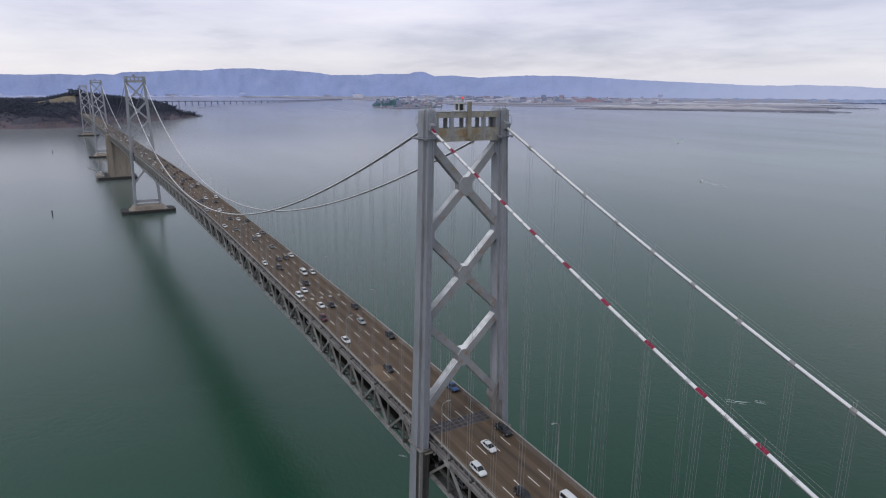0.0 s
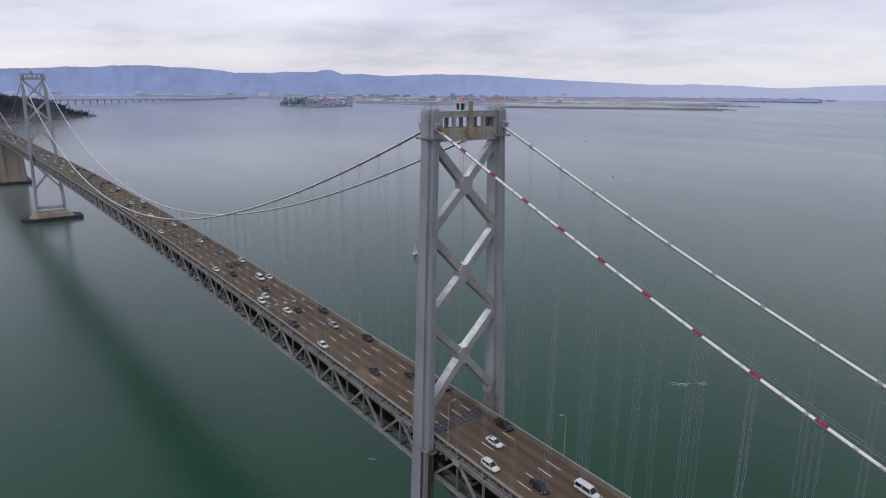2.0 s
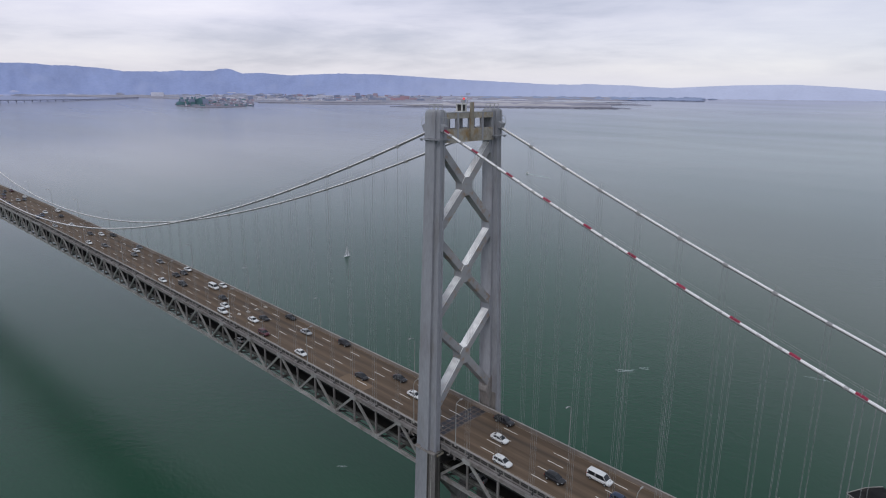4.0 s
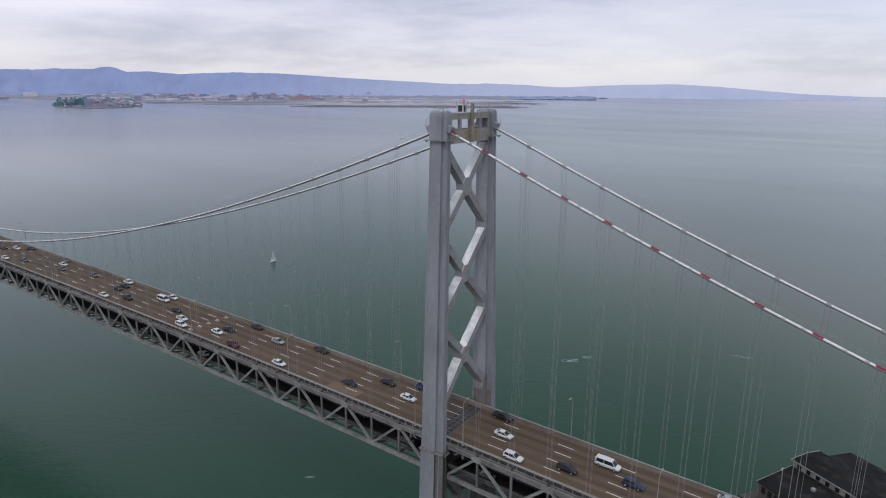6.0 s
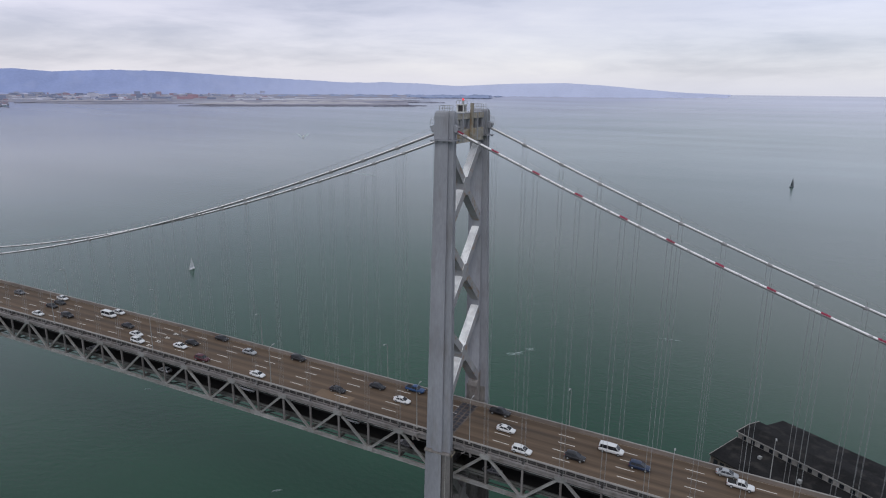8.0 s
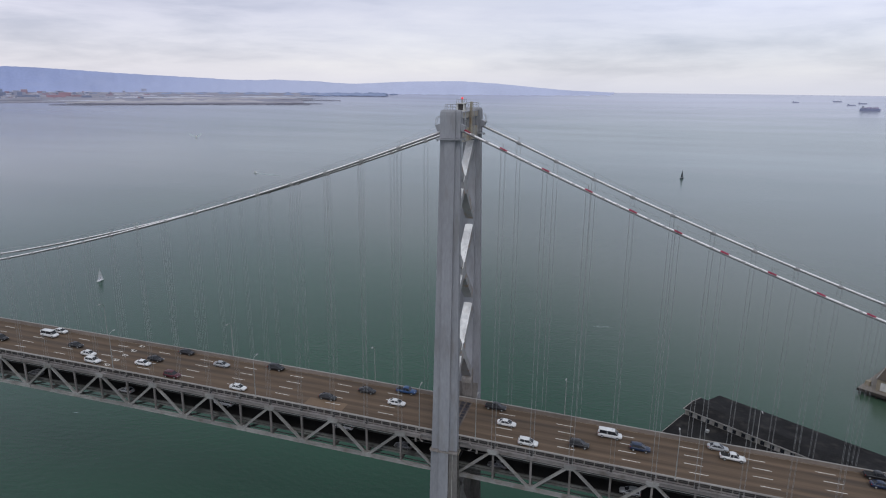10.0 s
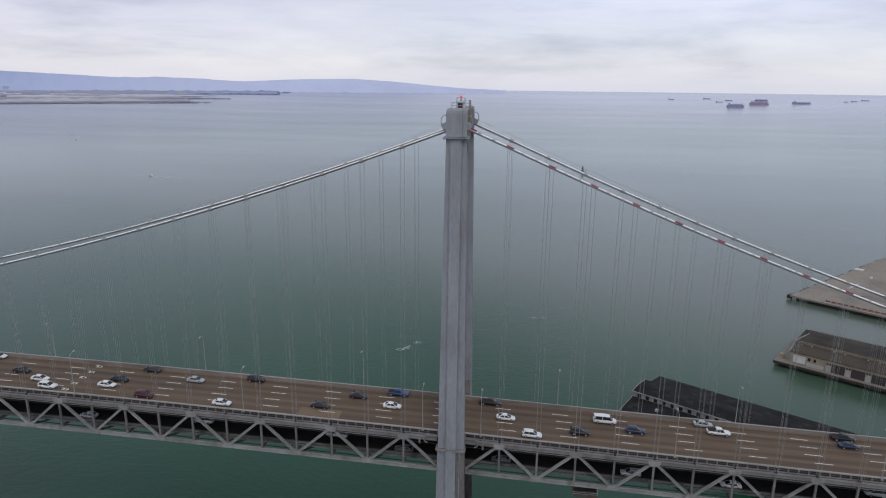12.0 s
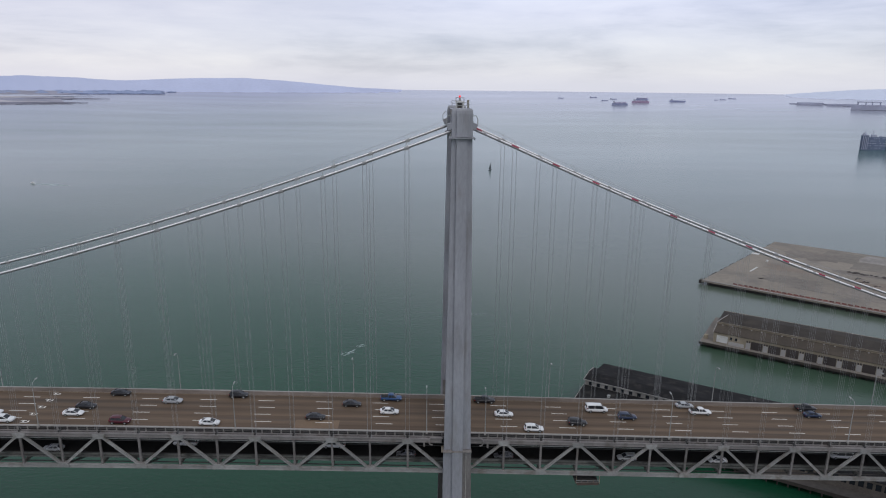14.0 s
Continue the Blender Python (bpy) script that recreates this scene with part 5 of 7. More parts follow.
def main_cables():
    band = bmesh.new()
    tube(band, [(0, 0, -0.45), (0, 0, 0.45)], 0.318, 10)
    box(band, 0.3, 0.48, -0.14, 0.14, -0.5, 0.5)
    band = mesh_of("band", band, BAND)
    joint = bmesh.new()
    tube(joint, [(0, 0, -0.35), (0, 0, 0.35)], 0.31, 10)
    joint = mesh_of("wrap_joint", joint, BAND)
    cover = bmesh.new()
    loft(cover, [[(-r * math.cos(a), r * math.sin(a), z) for a in [radians(-72 + 24 * k) for k in range(7)]] + [(-0.2 * math.cos(a), 0.2 * math.sin(a), z) for a in (radians(70), radians(-70))] for z, r in ((-0.85, 0.31), (-0.78, 0.39), (0.78, 0.39), (0.85, 0.31))])
    cover = mesh_of("red_cover", cover, RED)
    post = bmesh.new()
    tube(post, [(0, -0.42, 1.35), (0, -0.42, 0.36), (0, 0.42, 0.36), (0, 0.42, 1.35)], 0.035, 4)
    post = mesh_of("rope_post", post, GALV)
    for s in (-1, 1):
        root = thing("main_cable", cable_point(0, s), "white-wrapped main suspension cable" + (" with red covers towards the city end" if s < 0 else ""), "bridge cable", "main cables")
        for x0, x1 in ((2.0, 320.0), (-1.6, -687.0), (-691.0, -1018.0), (-1054.0, -1381.0), (-1385.0, -2070.0), (-2074.0, -2330.0)):
            bm = bmesh.new()
            tube(bm, [tuple(cable_point(x, s)) for x in stations(x0, x1, 8.0)], 0.30, 14)
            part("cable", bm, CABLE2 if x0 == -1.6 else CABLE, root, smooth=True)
            if x0 > -10:
                for yy in (-0.42, 0.42):
                    bm = bmesh.new()
                    tube(bm, [tuple(cable_point(x, s, 1.3) + Vector((0, yy, 0))) for x in stations(x0, x1 if x1 > 0 else -400, 9.0)], 0.014, 4)
                    part("hand_rope", bm, GALV, root)
        for direction, count in ((-1, 76), (1, 34)):
            for k in range(count):
                x = direction * (FIRST + STEP * k)
                p = cable_point(x, s)
                q = cable_point(x + 0.5, s)
                m, _ = span(p, q)
                m.translation = p
                if s > 0 or direction < 0:
                    place("band", band, root, m)
                top = p.z - 0.3
                foot = on(x, s * (HALF + 0.35), U_DZ + 0.4)
                if top - foot.z > 0.8:
                    # each rope is looped over the cable, both ends running down to the truss
                    for dx in (-0.45, 0.45):
                        bm = bmesh.new()
                        tube(bm, [(x + dx, foot.y - 0.3, foot.z), (x + dx, p.y - 0.36, p.z), (x + dx, p.y, p.z + 0.39), (x + dx, p.y + 0.36, p.z), (x + dx, foot.y + 0.3, foot.z)], 0.021, 4)
                        part("suspender", bm, ROPE, root)
                if abs(x) < 330 and k % 2 == 0:
                    place("rope_post", post, root, Matrix.Translation(p))
        if s < 0:
            for k in range(36):
                x = 3.6 if k == 0 else FIRST + STEP * (k - 1)
                if x > 300:
                    break
                m, _ = span(cable_point(x, s), cable_point(x + 0.5, s))
                place("red_cover", cover, root, m)
        for k in range(60):
            x = 5.0 + 3.05 * k
            if s < 0 and k % 3 != 2:
                m, _ = span(cable_point(x, s), cable_point(x + 0.5, s))
                place("wrap_joint", joint, root, m)
    # plain far suspenders
    for s in (-1, 1):
        bm = bmesh.new()
        for k in range(36):
            x = SPAN - 2 * MID - (FIRST + PANEL * k)
            p = cable_point(x, s)
            beam(bm, tuple(p), tuple(on(x, s * HALF, U_DZ)), 0.11, 0.11)
        for k in range(17):
            for x in (-SPAN - FIRST - PANEL * k, SPAN - 2 * MID + FIRST + PANEL * k):
                beam(bm, tuple(cable_point(x, s)), tuple(on(x, s * HALF, U_DZ)), 0.11, 0.11)
        solo("far_suspenders", bm, ROPE, "thin suspender ropes of the far spans", "cable", kind="stuff")


main_cables()


# ---- road markings ----
def markings():
    dash = bmesh.new()
    box(dash, -2.05, 2.05, -0.085, 0.085, 0.0, 0.012)
    dash = mesh_of("lane_dash", dash, PAINTW)
    rest = bmesh.new()
    for k in range(-150, 20):
        for i, y in enumerate((-5.25, -1.75, 1.75, 5.25)):
            x = (-3.6 if k < 1 else -2.2) + 14.63 * k + (0.9, 0.0, 0.3, -0.5)[i]
            a, b = on(x - 1, y, 0.006), on(x + 1, y, 0.006)
            p = (a + b) / 2
            slope = math.degrees(math.atan2(a.z - b.z, 2.0))
            if -215 < x < 150:
                place("lane_dash", dash, ROAD, Matrix.Translation(p) @ pose(0, 0, 0, 0, slope, 0))
            elif x < 0:
                obox(rest, Matrix.Translation(p) @ pose(0, 0, 0, 0, slope, 0), 1.85, 0.09, 0.01)
    tagged(part("far_lane_dashes", rest, PAINTW, ROAD), kind="stuff")
    for s in (-1, 1):
        bm = bmesh.new()
        ribbon(bm, ALL_X, [(s * 8.14, 0.012), (s * 8.22, 0.012), (s * 8.22, -0.05), (s * 8.14, -0.05)][::s])
        part("edge_line", bm, EDGEPAINT, ROAD, "worn edge line")
    # worn legend in each lane: plain bars
    bar, short = bmesh.new(), bmesh.new()
    box(bar, -0.7, 0.7, -0.07, 0.07, 0, 0.012)
    box(short, -0.16, 0.16, -0.36, 0.36, 0, 0.012)
    bar, short = mesh_of("legend_bar", bar, PAINTW), mesh_of("legend_bar", short, PAINTW)
    for lane in range(-2, 3):
        for dx, dy, me in ((0.0, -0.4, bar), (0.75, 0.1, short), (-0.35, 0.15, short), (-0.5, 0.5, bar)):
            place("legend_bar", me, ROAD, Matrix.Translation(on(-101.4 + dx, lane * 3.5 + dy, 0.006)) @ pose(0, 0, 0, 0, 1.9, 0))
    bm = bmesh.new()
    xs = stations(-38.8, -28.2, 2.0)
    ribbon(bm, xs, [(-7.9, 0.006), (-4.1, 0.006), (-4.1, -0.05), (-7.9, -0.05)])
    part("patch", bm, PATCH, ROAD, "tan resurfaced patch")
    # expansion joint by the tower: rows of dark plates
    bm = bmesh.new()
    ribbon(bm, stations(-2.5, 2.1, 1.5), [(-8.0, 0.003), (8.1, 0.003), (8.1, -0.05), (-8.0, -0.05)])
    part("joint_bed", bm, JOINTBED, ROAD, "worn concrete joint strip")
    plate = bmesh.new()
    box(plate, -0.52, 0.52, -0.62, 0.62, 0, 0.02)
    plate = mesh_of("joint_plate", plate, PLATE)
    for i in range(3):
        for j in range(10):
            place("joint_plate", plate, ROAD, Matrix.Translation(on(-1.65 + 1.42 * i, -7.2 + 1.6 * j, 0.006)) @ pose(0, 0, 0, 0, 2.1, 0))


JOINTBED = material("worn_joint_concrete", (0.125, 0.10, 0.085), 0.85, 0.0, 0.5, 0.25, (0.06, 0.05, 0.045), 0.6)
PLATE = material("dark_joint_plate", (0.033, 0.032, 0.040), 0.5, 0.3, 1.0, 0.2, per_piece=0.3)
markings()


# ---- street lamps ----
def street_lamp():
    root = thing("street_lamp", (0, 0, 0), "tall grey galvanised street lamp on the bridge parapet", "street lamp", "street lamps along the bridge")
    bm = bmesh.new()
    rings = []
    for z, r in ((0, 0.11), (4, 0.09), (10.3, 0.06)):
        rings.append([(r * math.cos(k * math.pi / 4), r * math.sin(k * math.pi / 4), z) for k in range(8)])
    loft(bm, rings)
    part("pole", bm, GALV, root)
    bm = bmesh.new()
    box(bm, -0.22, 0.22, -0.22, 0.22, -0.1, 0.35)
    part("base", bm, BARRIER, root)
    bm = bmesh.new()
    tube(bm, [(0, 0, 10.2), (0, 0.22, 10.8), (0, 0.7, 11.1), (0, 1.5, 11.25)], 0.055, 6)
    part("arm", bm, GALV, root)
    bm = bmesh.new()
    loft(bm, [[(0.17 * w, y, 11.25 + 0.12 * h) for w, h in ((-1, 0), (-0.7, 1), (0.7, 1), (1, 0), (0.6, -0.5), (-0.6, -0.5))] for y in (1.3, 1.5, 2.05, 2.2)])
    head = part("lamp_head", bm, GALV, root)
    bm = bmesh.new()
    loft(bm, [[(0.11 * w, y, 11.2 - 0.1 * h) for w, h in ((-1, 0), (-0.6, 1), (0.6, 1), (1, 0))] for y in (1.52, 2.05)])
    part("lens", bm, LAMPGLASS, head)
    return root


def lamps():
    proto = street_lamp()
    spots = [(s * (7.0 + 45.0 * k), -1) for s in (-1, 1) for k in range(0, 8)] + [(-7.0 - 45.0 * k, -1) for k in range(8, 15)]
    spots += [(s * (26.0 + 45.0 * k), 1) for s in (-1, 1) for k in range(0, 7)] + [(-26.0 - 45.0 * k, 1) for k in range(7, 15)]
    first = True
    for x, s in spots:
        m = Matrix.Translation(on(x, s * 9.25, 0.0)) @ pose(0, 0, 0, 0, 0, 0 if s < 0 else 180)
        if first:
            proto.matrix_basis = m
            first = False
        else:
            copy_thing(proto, m)


lamps()


# ---- vehicles ----
PAINTS = {"white": (0.74, 0.74, 0.73), "black": (0.018, 0.018, 0.021), "silver": (0.38, 0.39, 0.40), "grey": (0.12, 0.12, 0.125), "navy": (0.020, 0.035, 0.075),
          "blue": (0.025, 0.075, 0.19), "maroon": (0.085, 0.012, 0.022), "red": (0.27, 0.025, 0.03), "tan": (0.26, 0.22, 0.18)}
TYRE = material("tyre_rubber", (0.02, 0.02, 0.02), 0.9, 0.0, 2.0, 0.1, bump=0)
HEADL = material("headlamp_glass", (0.75, 0.77, 0.78), 0.2, 0.0, 1.0, 0.05, bump=0)
TAILL = material("tail_lamp_red", (0.32, 0.015, 0.015), 0.3, 0.0, 1.0, 0.05, bump=0)


def section(x, w, z0, z1):
    """Half-rounded body section: tucked sill, bulging side, shoulder and crowned deck."""
    h = z1 - z0
    half = [(0.86, 0.0), (0.97, 0.18), (1.0, 0.48), (0.985, 0.74), (0.93, 0.90), (0.70, 0.985), (0.30, 1.02)]
    return [(x, w * a, z0 + h * b) for a, b in half] + [(x, -w * a, z0 + h * b) for a, b in half[::-1]]


SHAPES = {
    # body stations (x, half width, sill, deck); glass: tail, rear roof, front roof, cowl; belt, roof height, half width at belt and roof; axle, wheel radius
    "sedan": ([(-2.36, 0.62, 0.50, 0.86), (-2.26, 0.80, 0.34, 0.97), (-1.9, 0.88, 0.26, 1.02), (-1.2, 0.91, 0.22, 1.0), (0.4, 0.91, 0.22, 0.97), (1.1, 0.90, 0.22, 0.95), (1.8, 0.87, 0.25, 0.84), (2.2, 0.78, 0.30, 0.74), (2.38, 0.60, 0.40, 0.64)],
              (-1.95, -1.0, 0.22, 1.28), (0.96, 1.45, 0.83, 0.62), 1.42, 0.33),
    "suv": ([(-2.32, 0.74, 0.55, 1.06), (-2.24, 0.88, 0.38, 1.14), (-1.7, 0.95, 0.32, 1.13), (0.2, 0.96, 0.30, 1.10), (1.15, 0.95, 0.30, 1.08), (1.95, 0.92, 0.34, 0.98), (2.28, 0.82, 0.40, 0.88), (2.42, 0.64, 0.50, 0.78)],
            (-2.26, -1.85, 0.25, 1.28), (1.08, 1.70, 0.88, 0.70), 1.43, 0.38),
    "van": ([(-2.86, 0.84, 0.52, 1.25), (-2.78, 0.97, 0.40, 1.32), (-1.8, 1.0, 0.34, 1.32), (0.9, 1.0, 0.34, 1.30), (1.7, 0.99, 0.34, 1.24), (2.45, 0.95, 0.37, 1.08), (2.75, 0.84, 0.44, 0.98), (2.88, 0.66, 0.52, 0.86)],
            (-2.80, -2.62, 1.05, 1.95), (1.26, 2.12, 0.95, 0.80), 1.78, 0.38),
    "pickup": ([(-2.78, 0.84, 0.58, 1.04), (-2.72, 0.94, 0.46, 1.12), (-1.8, 0.97, 0.40, 1.12), (0.2, 0.97, 0.38, 1.12), (1.25, 0.97, 0.38, 1.12), (2.2, 0.95, 0.40, 1.04), (2.62, 0.86, 0.46, 0.96), (2.78, 0.70, 0.56, 0.86)],
               (-0.86, -0.62, 0.62, 1.42), (1.09, 1.80, 0.88, 0.70), 1.78, 0.40),
}
WHEEL = bmesh.new()
for r, z0, z1 in ((1.0, -0.11, 0.11), (0.62, 0.105, 0.125), (0.62, -0.125, -0.105)):
    loft(WHEEL, [[(r * math.cos(k * math.pi / 6), z, r * math.sin(k * math.pi / 6)) for k in range(12)] for z in (z0, z1)])
WHEEL = mesh_of("wheel", WHEEL, TYRE)
WHEEL_RIM = bmesh.new()
loft(WHEEL_RIM, [[(0.58 * math.cos(k * math.pi / 6), z, 0.58 * math.sin(k * math.pi / 6)) for k in range(12)] for z in (-0.135, 0.135)])
WHEEL_RIM = mesh_of("rim", WHEEL_RIM, GALV)


def vehicle(kind, colour):
    body, (tail, rear, front, cowl), (belt, high, wb, wt_), axle, wr = SHAPES[kind]
    paint = material("car_paint_" + colour, PAINTS[colour], 0.28, 0.0, 1.0, 0.04, None, 0, 0, spec=0.5)
    word = {"sedan": "sedan", "suv": "sport utility vehicle", "van": "passenger van", "pickup": "pickup truck"}[kind]
    root = thing({"sedan": "car", "suv": "suv", "van": "van", "pickup": "pickup_truck"}[kind], (0, 0, 0), colour + " " + word + " in the bridge traffic", "car" if kind in ("sedan", "suv") else word.split()[-1], "traffic on the bridge")
    bm = bmesh.new()
    loft(bm, [section(*b) for b in body])
    part("body", bm, paint, root, smooth=True)
    # dark glass all round, then the painted roof skin and pillars over it
    bm = bmesh.new()
    mid = (rear + front) / 2
    loft(bm, [[(x, -w0, belt - 0.06), (x, w0, belt - 0.06), (x, w1, z), (x, -w1, z)] for x, w0, w1, z in ((tail, wb * 0.92, wb * 0.90, belt), (rear, wb, wt_, high - 0.05), (mid, wb, wt_ + 0.02, high - 0.01), (front, wb, wt_, high - 0.05), (cowl, wb * 0.95, wb * 0.93, belt - 0.02))])
    part("glasshouse", bm, GLASSD, root, "dark tinted glass")
    bm = bmesh.new()
    rings = []
    for x, w, z in ((rear - 0.12, wt_ * 0.93, high - 0.10), (rear + 0.12, wt_ + 0.04, high), (mid, wt_ + 0.06, high + 0.035), (front - 0.12, wt_ + 0.04, high), (front + 0.10, wt_ * 0.93, high - 0.09)):
        rings.append([(x, w, z - 0.10), (x, w * 0.97, z - 0.03), (x, w * 0.8, z + 0.015), (x, 0.0, z + 0.04), (x, -w * 0.8, z + 0.015), (x, -w * 0.97, z - 0.03), (x, -w, z - 0.10)])
    loft(bm, rings)
    part("roof", bm, paint, root, smooth=True)
    for s in (-1, 1):
        for p, q, w in (((cowl - 0.05, wb * 0.94, belt), (front, wt_ + 0.01, high - 0.06), 0.09), ((mid + 0.1, wb + 0.005, belt - 0.05), (mid + 0.05, wt_ + 0.035, high - 0.05), 0.09), ((tail + 0.22, wb * 0.95, belt), (rear - 0.02, wt_ + 0.01, high - 0.06), 0.30 if kind != "pickup" else 0.14)):
            bm = bmesh.new()
            beam(bm, (p[0], s * p[1], p[2]), (q[0], s * q[1], q[2]), w, 0.05)
            part("pillar", bm, paint, root)
    for sx in (-1, 1):
        for s in (-1, 1):
            wheel = place("wheel", WHEEL, root, Matrix.Translation((sx * axle, s * (body[3][1] - 0.10), wr)) @ Matrix.Diagonal((wr, 1, wr, 1)))
            rim = new("rim", WHEEL_RIM)
            rim.parent = wheel
    for s in (-1, 1):
        bm = bmesh.new()
        e = body[-2]
        box(bm, e[0] - 0.2, e[0] + 0.04, s * (e[1] - 0.17) - 0.15, s * (e[1] - 0.17) + 0.15, e[3] - 0.17, e[3] - 0.03)
        part("headlight", bm, HEADL, root)
        bm = bmesh.new()
        e = body[1]
        box(bm, e[0] - 0.06, e[0] + 0.15, s * (e[1] - 0.13) - 0.13, s * (e[1] - 0.13) + 0.13, e[3] - 0.24, e[3] - 0.07)
        part("taillight", bm, TAILL, root)
    if kind == "pickup":
        bm = bmesh.new()
        box(bm, -2.6, -0.9, -0.78, 0.78, 1.10, 1.15)
        part("bed", bm, TYRE, root)
    return root


PROTOS = {}


def park(kind, colour, x, y, dz=0.0, turn=0):
    a, b = on(x - 2, y, dz), on(x + 2, y, dz)
    m = Matrix.Translation((a + b) / 2 + Vector((0, 0, 0.01))) @ pose(0, 0, 0, 0, math.degrees(math.atan2(a.z - b.z, 4)), 0) @ pose(0, 0, 0, 0, 0, turn)
    if (kind, colour) in PROTOS:
        return copy_thing(PROTOS[kind, colour], m)
    ob = vehicle(kind, colour)
    ob.matrix_basis = m
    PROTOS[kind, colour] = ob
    return ob


# lanes from the near side (-2) to the far side (2)
TRAFFIC = """
-2 suv:white:19.1 suv:white:125 sedan:white:-58.7 suv:white:-106.1 sedan:white:-153.7 sedan:white:-234 sedan:silver:-283 suv:maroon:-79.5
-1 suv:black:30.7 sedan:black:-34.2 sedan:white:-92 sedan:white:-110.9 suv:black:-143.7 sedan:grey:-223.9 
0 sedan:white:12.7 suv:navy:44.5 sedan:white:-16.3 sedan:black:-90.7 sedan:black:-119 sedan:black:-156.9 sedan:grey:-198.6 sedan:black:-252.5 sedan:white:-280
1 van:white:37.5 pickup:white:65.2 sedan:navy:95.7 sedan:black:-26 sedan:silver:-71 van:white:-132.4 sedan:black:-157.6 sedan:grey:-180.2 sedan:white:-204.9 sedan:white:-247.7
2 sedan:silver:62.4 pickup:black:95.9 pickup:blue:-16.1 suv:black:-55.5 sedan:black:-85.4 sedan:white:-131.9 sedan:white:-161.2 sedan:grey:-210.5 sedan:black:-242.1 pickup:black:8.5
"""


def traffic():
    for line in TRAFFIC.strip().split("\n"):
        lane, *cars = line.split()
        for c in cars:
            kind, colour, x = c.split(":")
            park(kind, colour, float(x), int(lane) * 3.5)
    rnd = random.Random(11)
    for lane in range(-2, 3):
        x = -300.0 - rnd.uniform(0, 25)
        while x > -1300:
            park(rnd.choice(("sedan", "sedan", "suv", "suv")), rnd.choice(("white", "black", "black", "grey", "silver", "white", "maroon", "navy")), x, lane * 3.5 + rnd.uniform(-0.3, 0.3))
            x -= rnd.uniform(30, 78)
    # lower deck, running the other way
    for kind, colour, x, y in (("van", "white", -66, -3.5), ("sedan", "silver", -96, -6.6), ("sedan", "grey", 12, -6.8), ("suv", "silver", 43, -6.6), ("van", "white", -30, -3.4), ("sedan", "white", 66, -6.8), ("suv", "grey", -128, -6.7), ("van", "white", 100, -3.6), ("sedan", "grey", -12, -6.8)):
        park(kind, colour, x, y, LOW_ROAD, 180)


traffic()


# ---- fittings where the trusses meet the tower ----
def tower_fittings():
    for s in (-1, 1):
        for d in (-1, 1):
            root = thing("wind_link", on(d * 6, s * HALF, -1.6), "pale steel link and bracket between truss and tower", "bridge bearing", "links at the tower")
            bm = bmesh.new()
            beam(bm, on(d * 3.2, s * 10.4, -0.55), on(d * 6.2, s * 10.4, -0.55), 0.22, 0.4)
            part("link_bar", bm, TRUSSDK, root)
            bm = bmesh.new()
            tube(bm, [on(d * (5.6 + 0.9 * math.cos(t)), s * 10.6, -1.35 + 1.0 * math.sin(t)) for t in [math.pi * (0.5 - k / 8) for k in range(9)]], 0.17, 8)
            part("hoop", bm, TRUSSDK, root)
            bm = bmesh.new()
            beam(bm, on(d * 7.6, s * HALF, -0.8), on(d * 7.6, s * HALF, -3.0), 0.4, 0.55)
            part("hanger", bm, TRUSSDK, root)
            bm = bmesh.new()
            beam(bm, on(d * 4.2, s * HALF, -8.9), on(d * 9.4, s * HALF, -9.2), 0.2, 0.4)
            part("lower_link", bm, TRUSSDK, root)
            bm = bmesh.new()
            beam(bm, on(d * 3.3, s * 9.6, -3.3), on(d * 3.3, s * 11.8, -3.3), 0.5, 0.45, (0, 0, 1))
            part("bearing", bm, STRUT, root)
    root = thing("work_platform", on(32, -10, -10.5), "rusty hanging work platform under the truss", "scaffold")
    bm = bmesh.new()
    a, b = on(29.2, -10, -11.3), on(34.9, -10, -11.3)
    box(bm, a.x, b.x, a.y - 1.6, a.y + 2.5, b.z, b.z + 0.18)
    part("floor", bm, DARKSTEEL, root)
    for y in (-1.6, 2.5):
        for z in (0.55, 1.0):
            bm = bmesh.new()
            beam(bm, (a.x, a.y + y, b.z + z), (b.x, a.y + y, b.z + z), 0.07, 0.07)
            part("rail", bm, GALV, root)
        for k in range(5):
            bm = bmesh.new()
            x = a.x + (b.x - a.x) * k / 4
            beam(bm, (x, a.y + y, b.z), (x, a.y + y, b.z + (1.05 if k % 4 else 2.2)), 0.08, 0.08)
            part("post", bm, RUST, root)
    bm = bmesh.new()
    box(bm, a.x + 0.2, b.x - 0.2, a.y - 1.68, a.y - 1.64, b.z - 0.25, b.z + 0.5)
    part("toe_board", bm, PLATFORM, root)


PLATFORM = material("brown_netting", (0.085, 0.062, 0.05), 0.9, 0.0, 1.0, 0.2)
tower_fittings()


# ---- city piers ----
PO, PA, PN = Vector((150.4, 186.1, 0)), Vector((0.819, -0.574, 0)), Vector((0.574, 0.819, 0))


def pier_pt(a, n, z):
    return PO + PA * a + PN * n + Vector((0, 0, z))


def pier_frame(origin, degrees):
    global PO, PA, PN
    c, s = math.cos(radians(degrees)), math.sin(radians(degrees))
    PO, PA, PN = Vector((*origin, 0)), Vector((c, s, 0)), Vector((-s, c, 0))


def prism(bm, a0, a1, profile):
    """A cross-section (across, height) carried along the pier."""
    loft(bm, [[pier_pt(a, n, z) for n, z in profile] for a in (a0, a1)])


def pbox(bm, a0, a1, n0, n1, z0, z1):
    prism(bm, a0, a1, [(n0, z0), (n1, z0), (n1, z1), (n0, z1)])


PILE_MESH = bmesh.new()
tube(PILE_MESH, [(0, 0, -3), (0, 0, 2.4)], 0.28, 8)
PILE_MESH = mesh_of("pile", PILE_MESH, PILE)


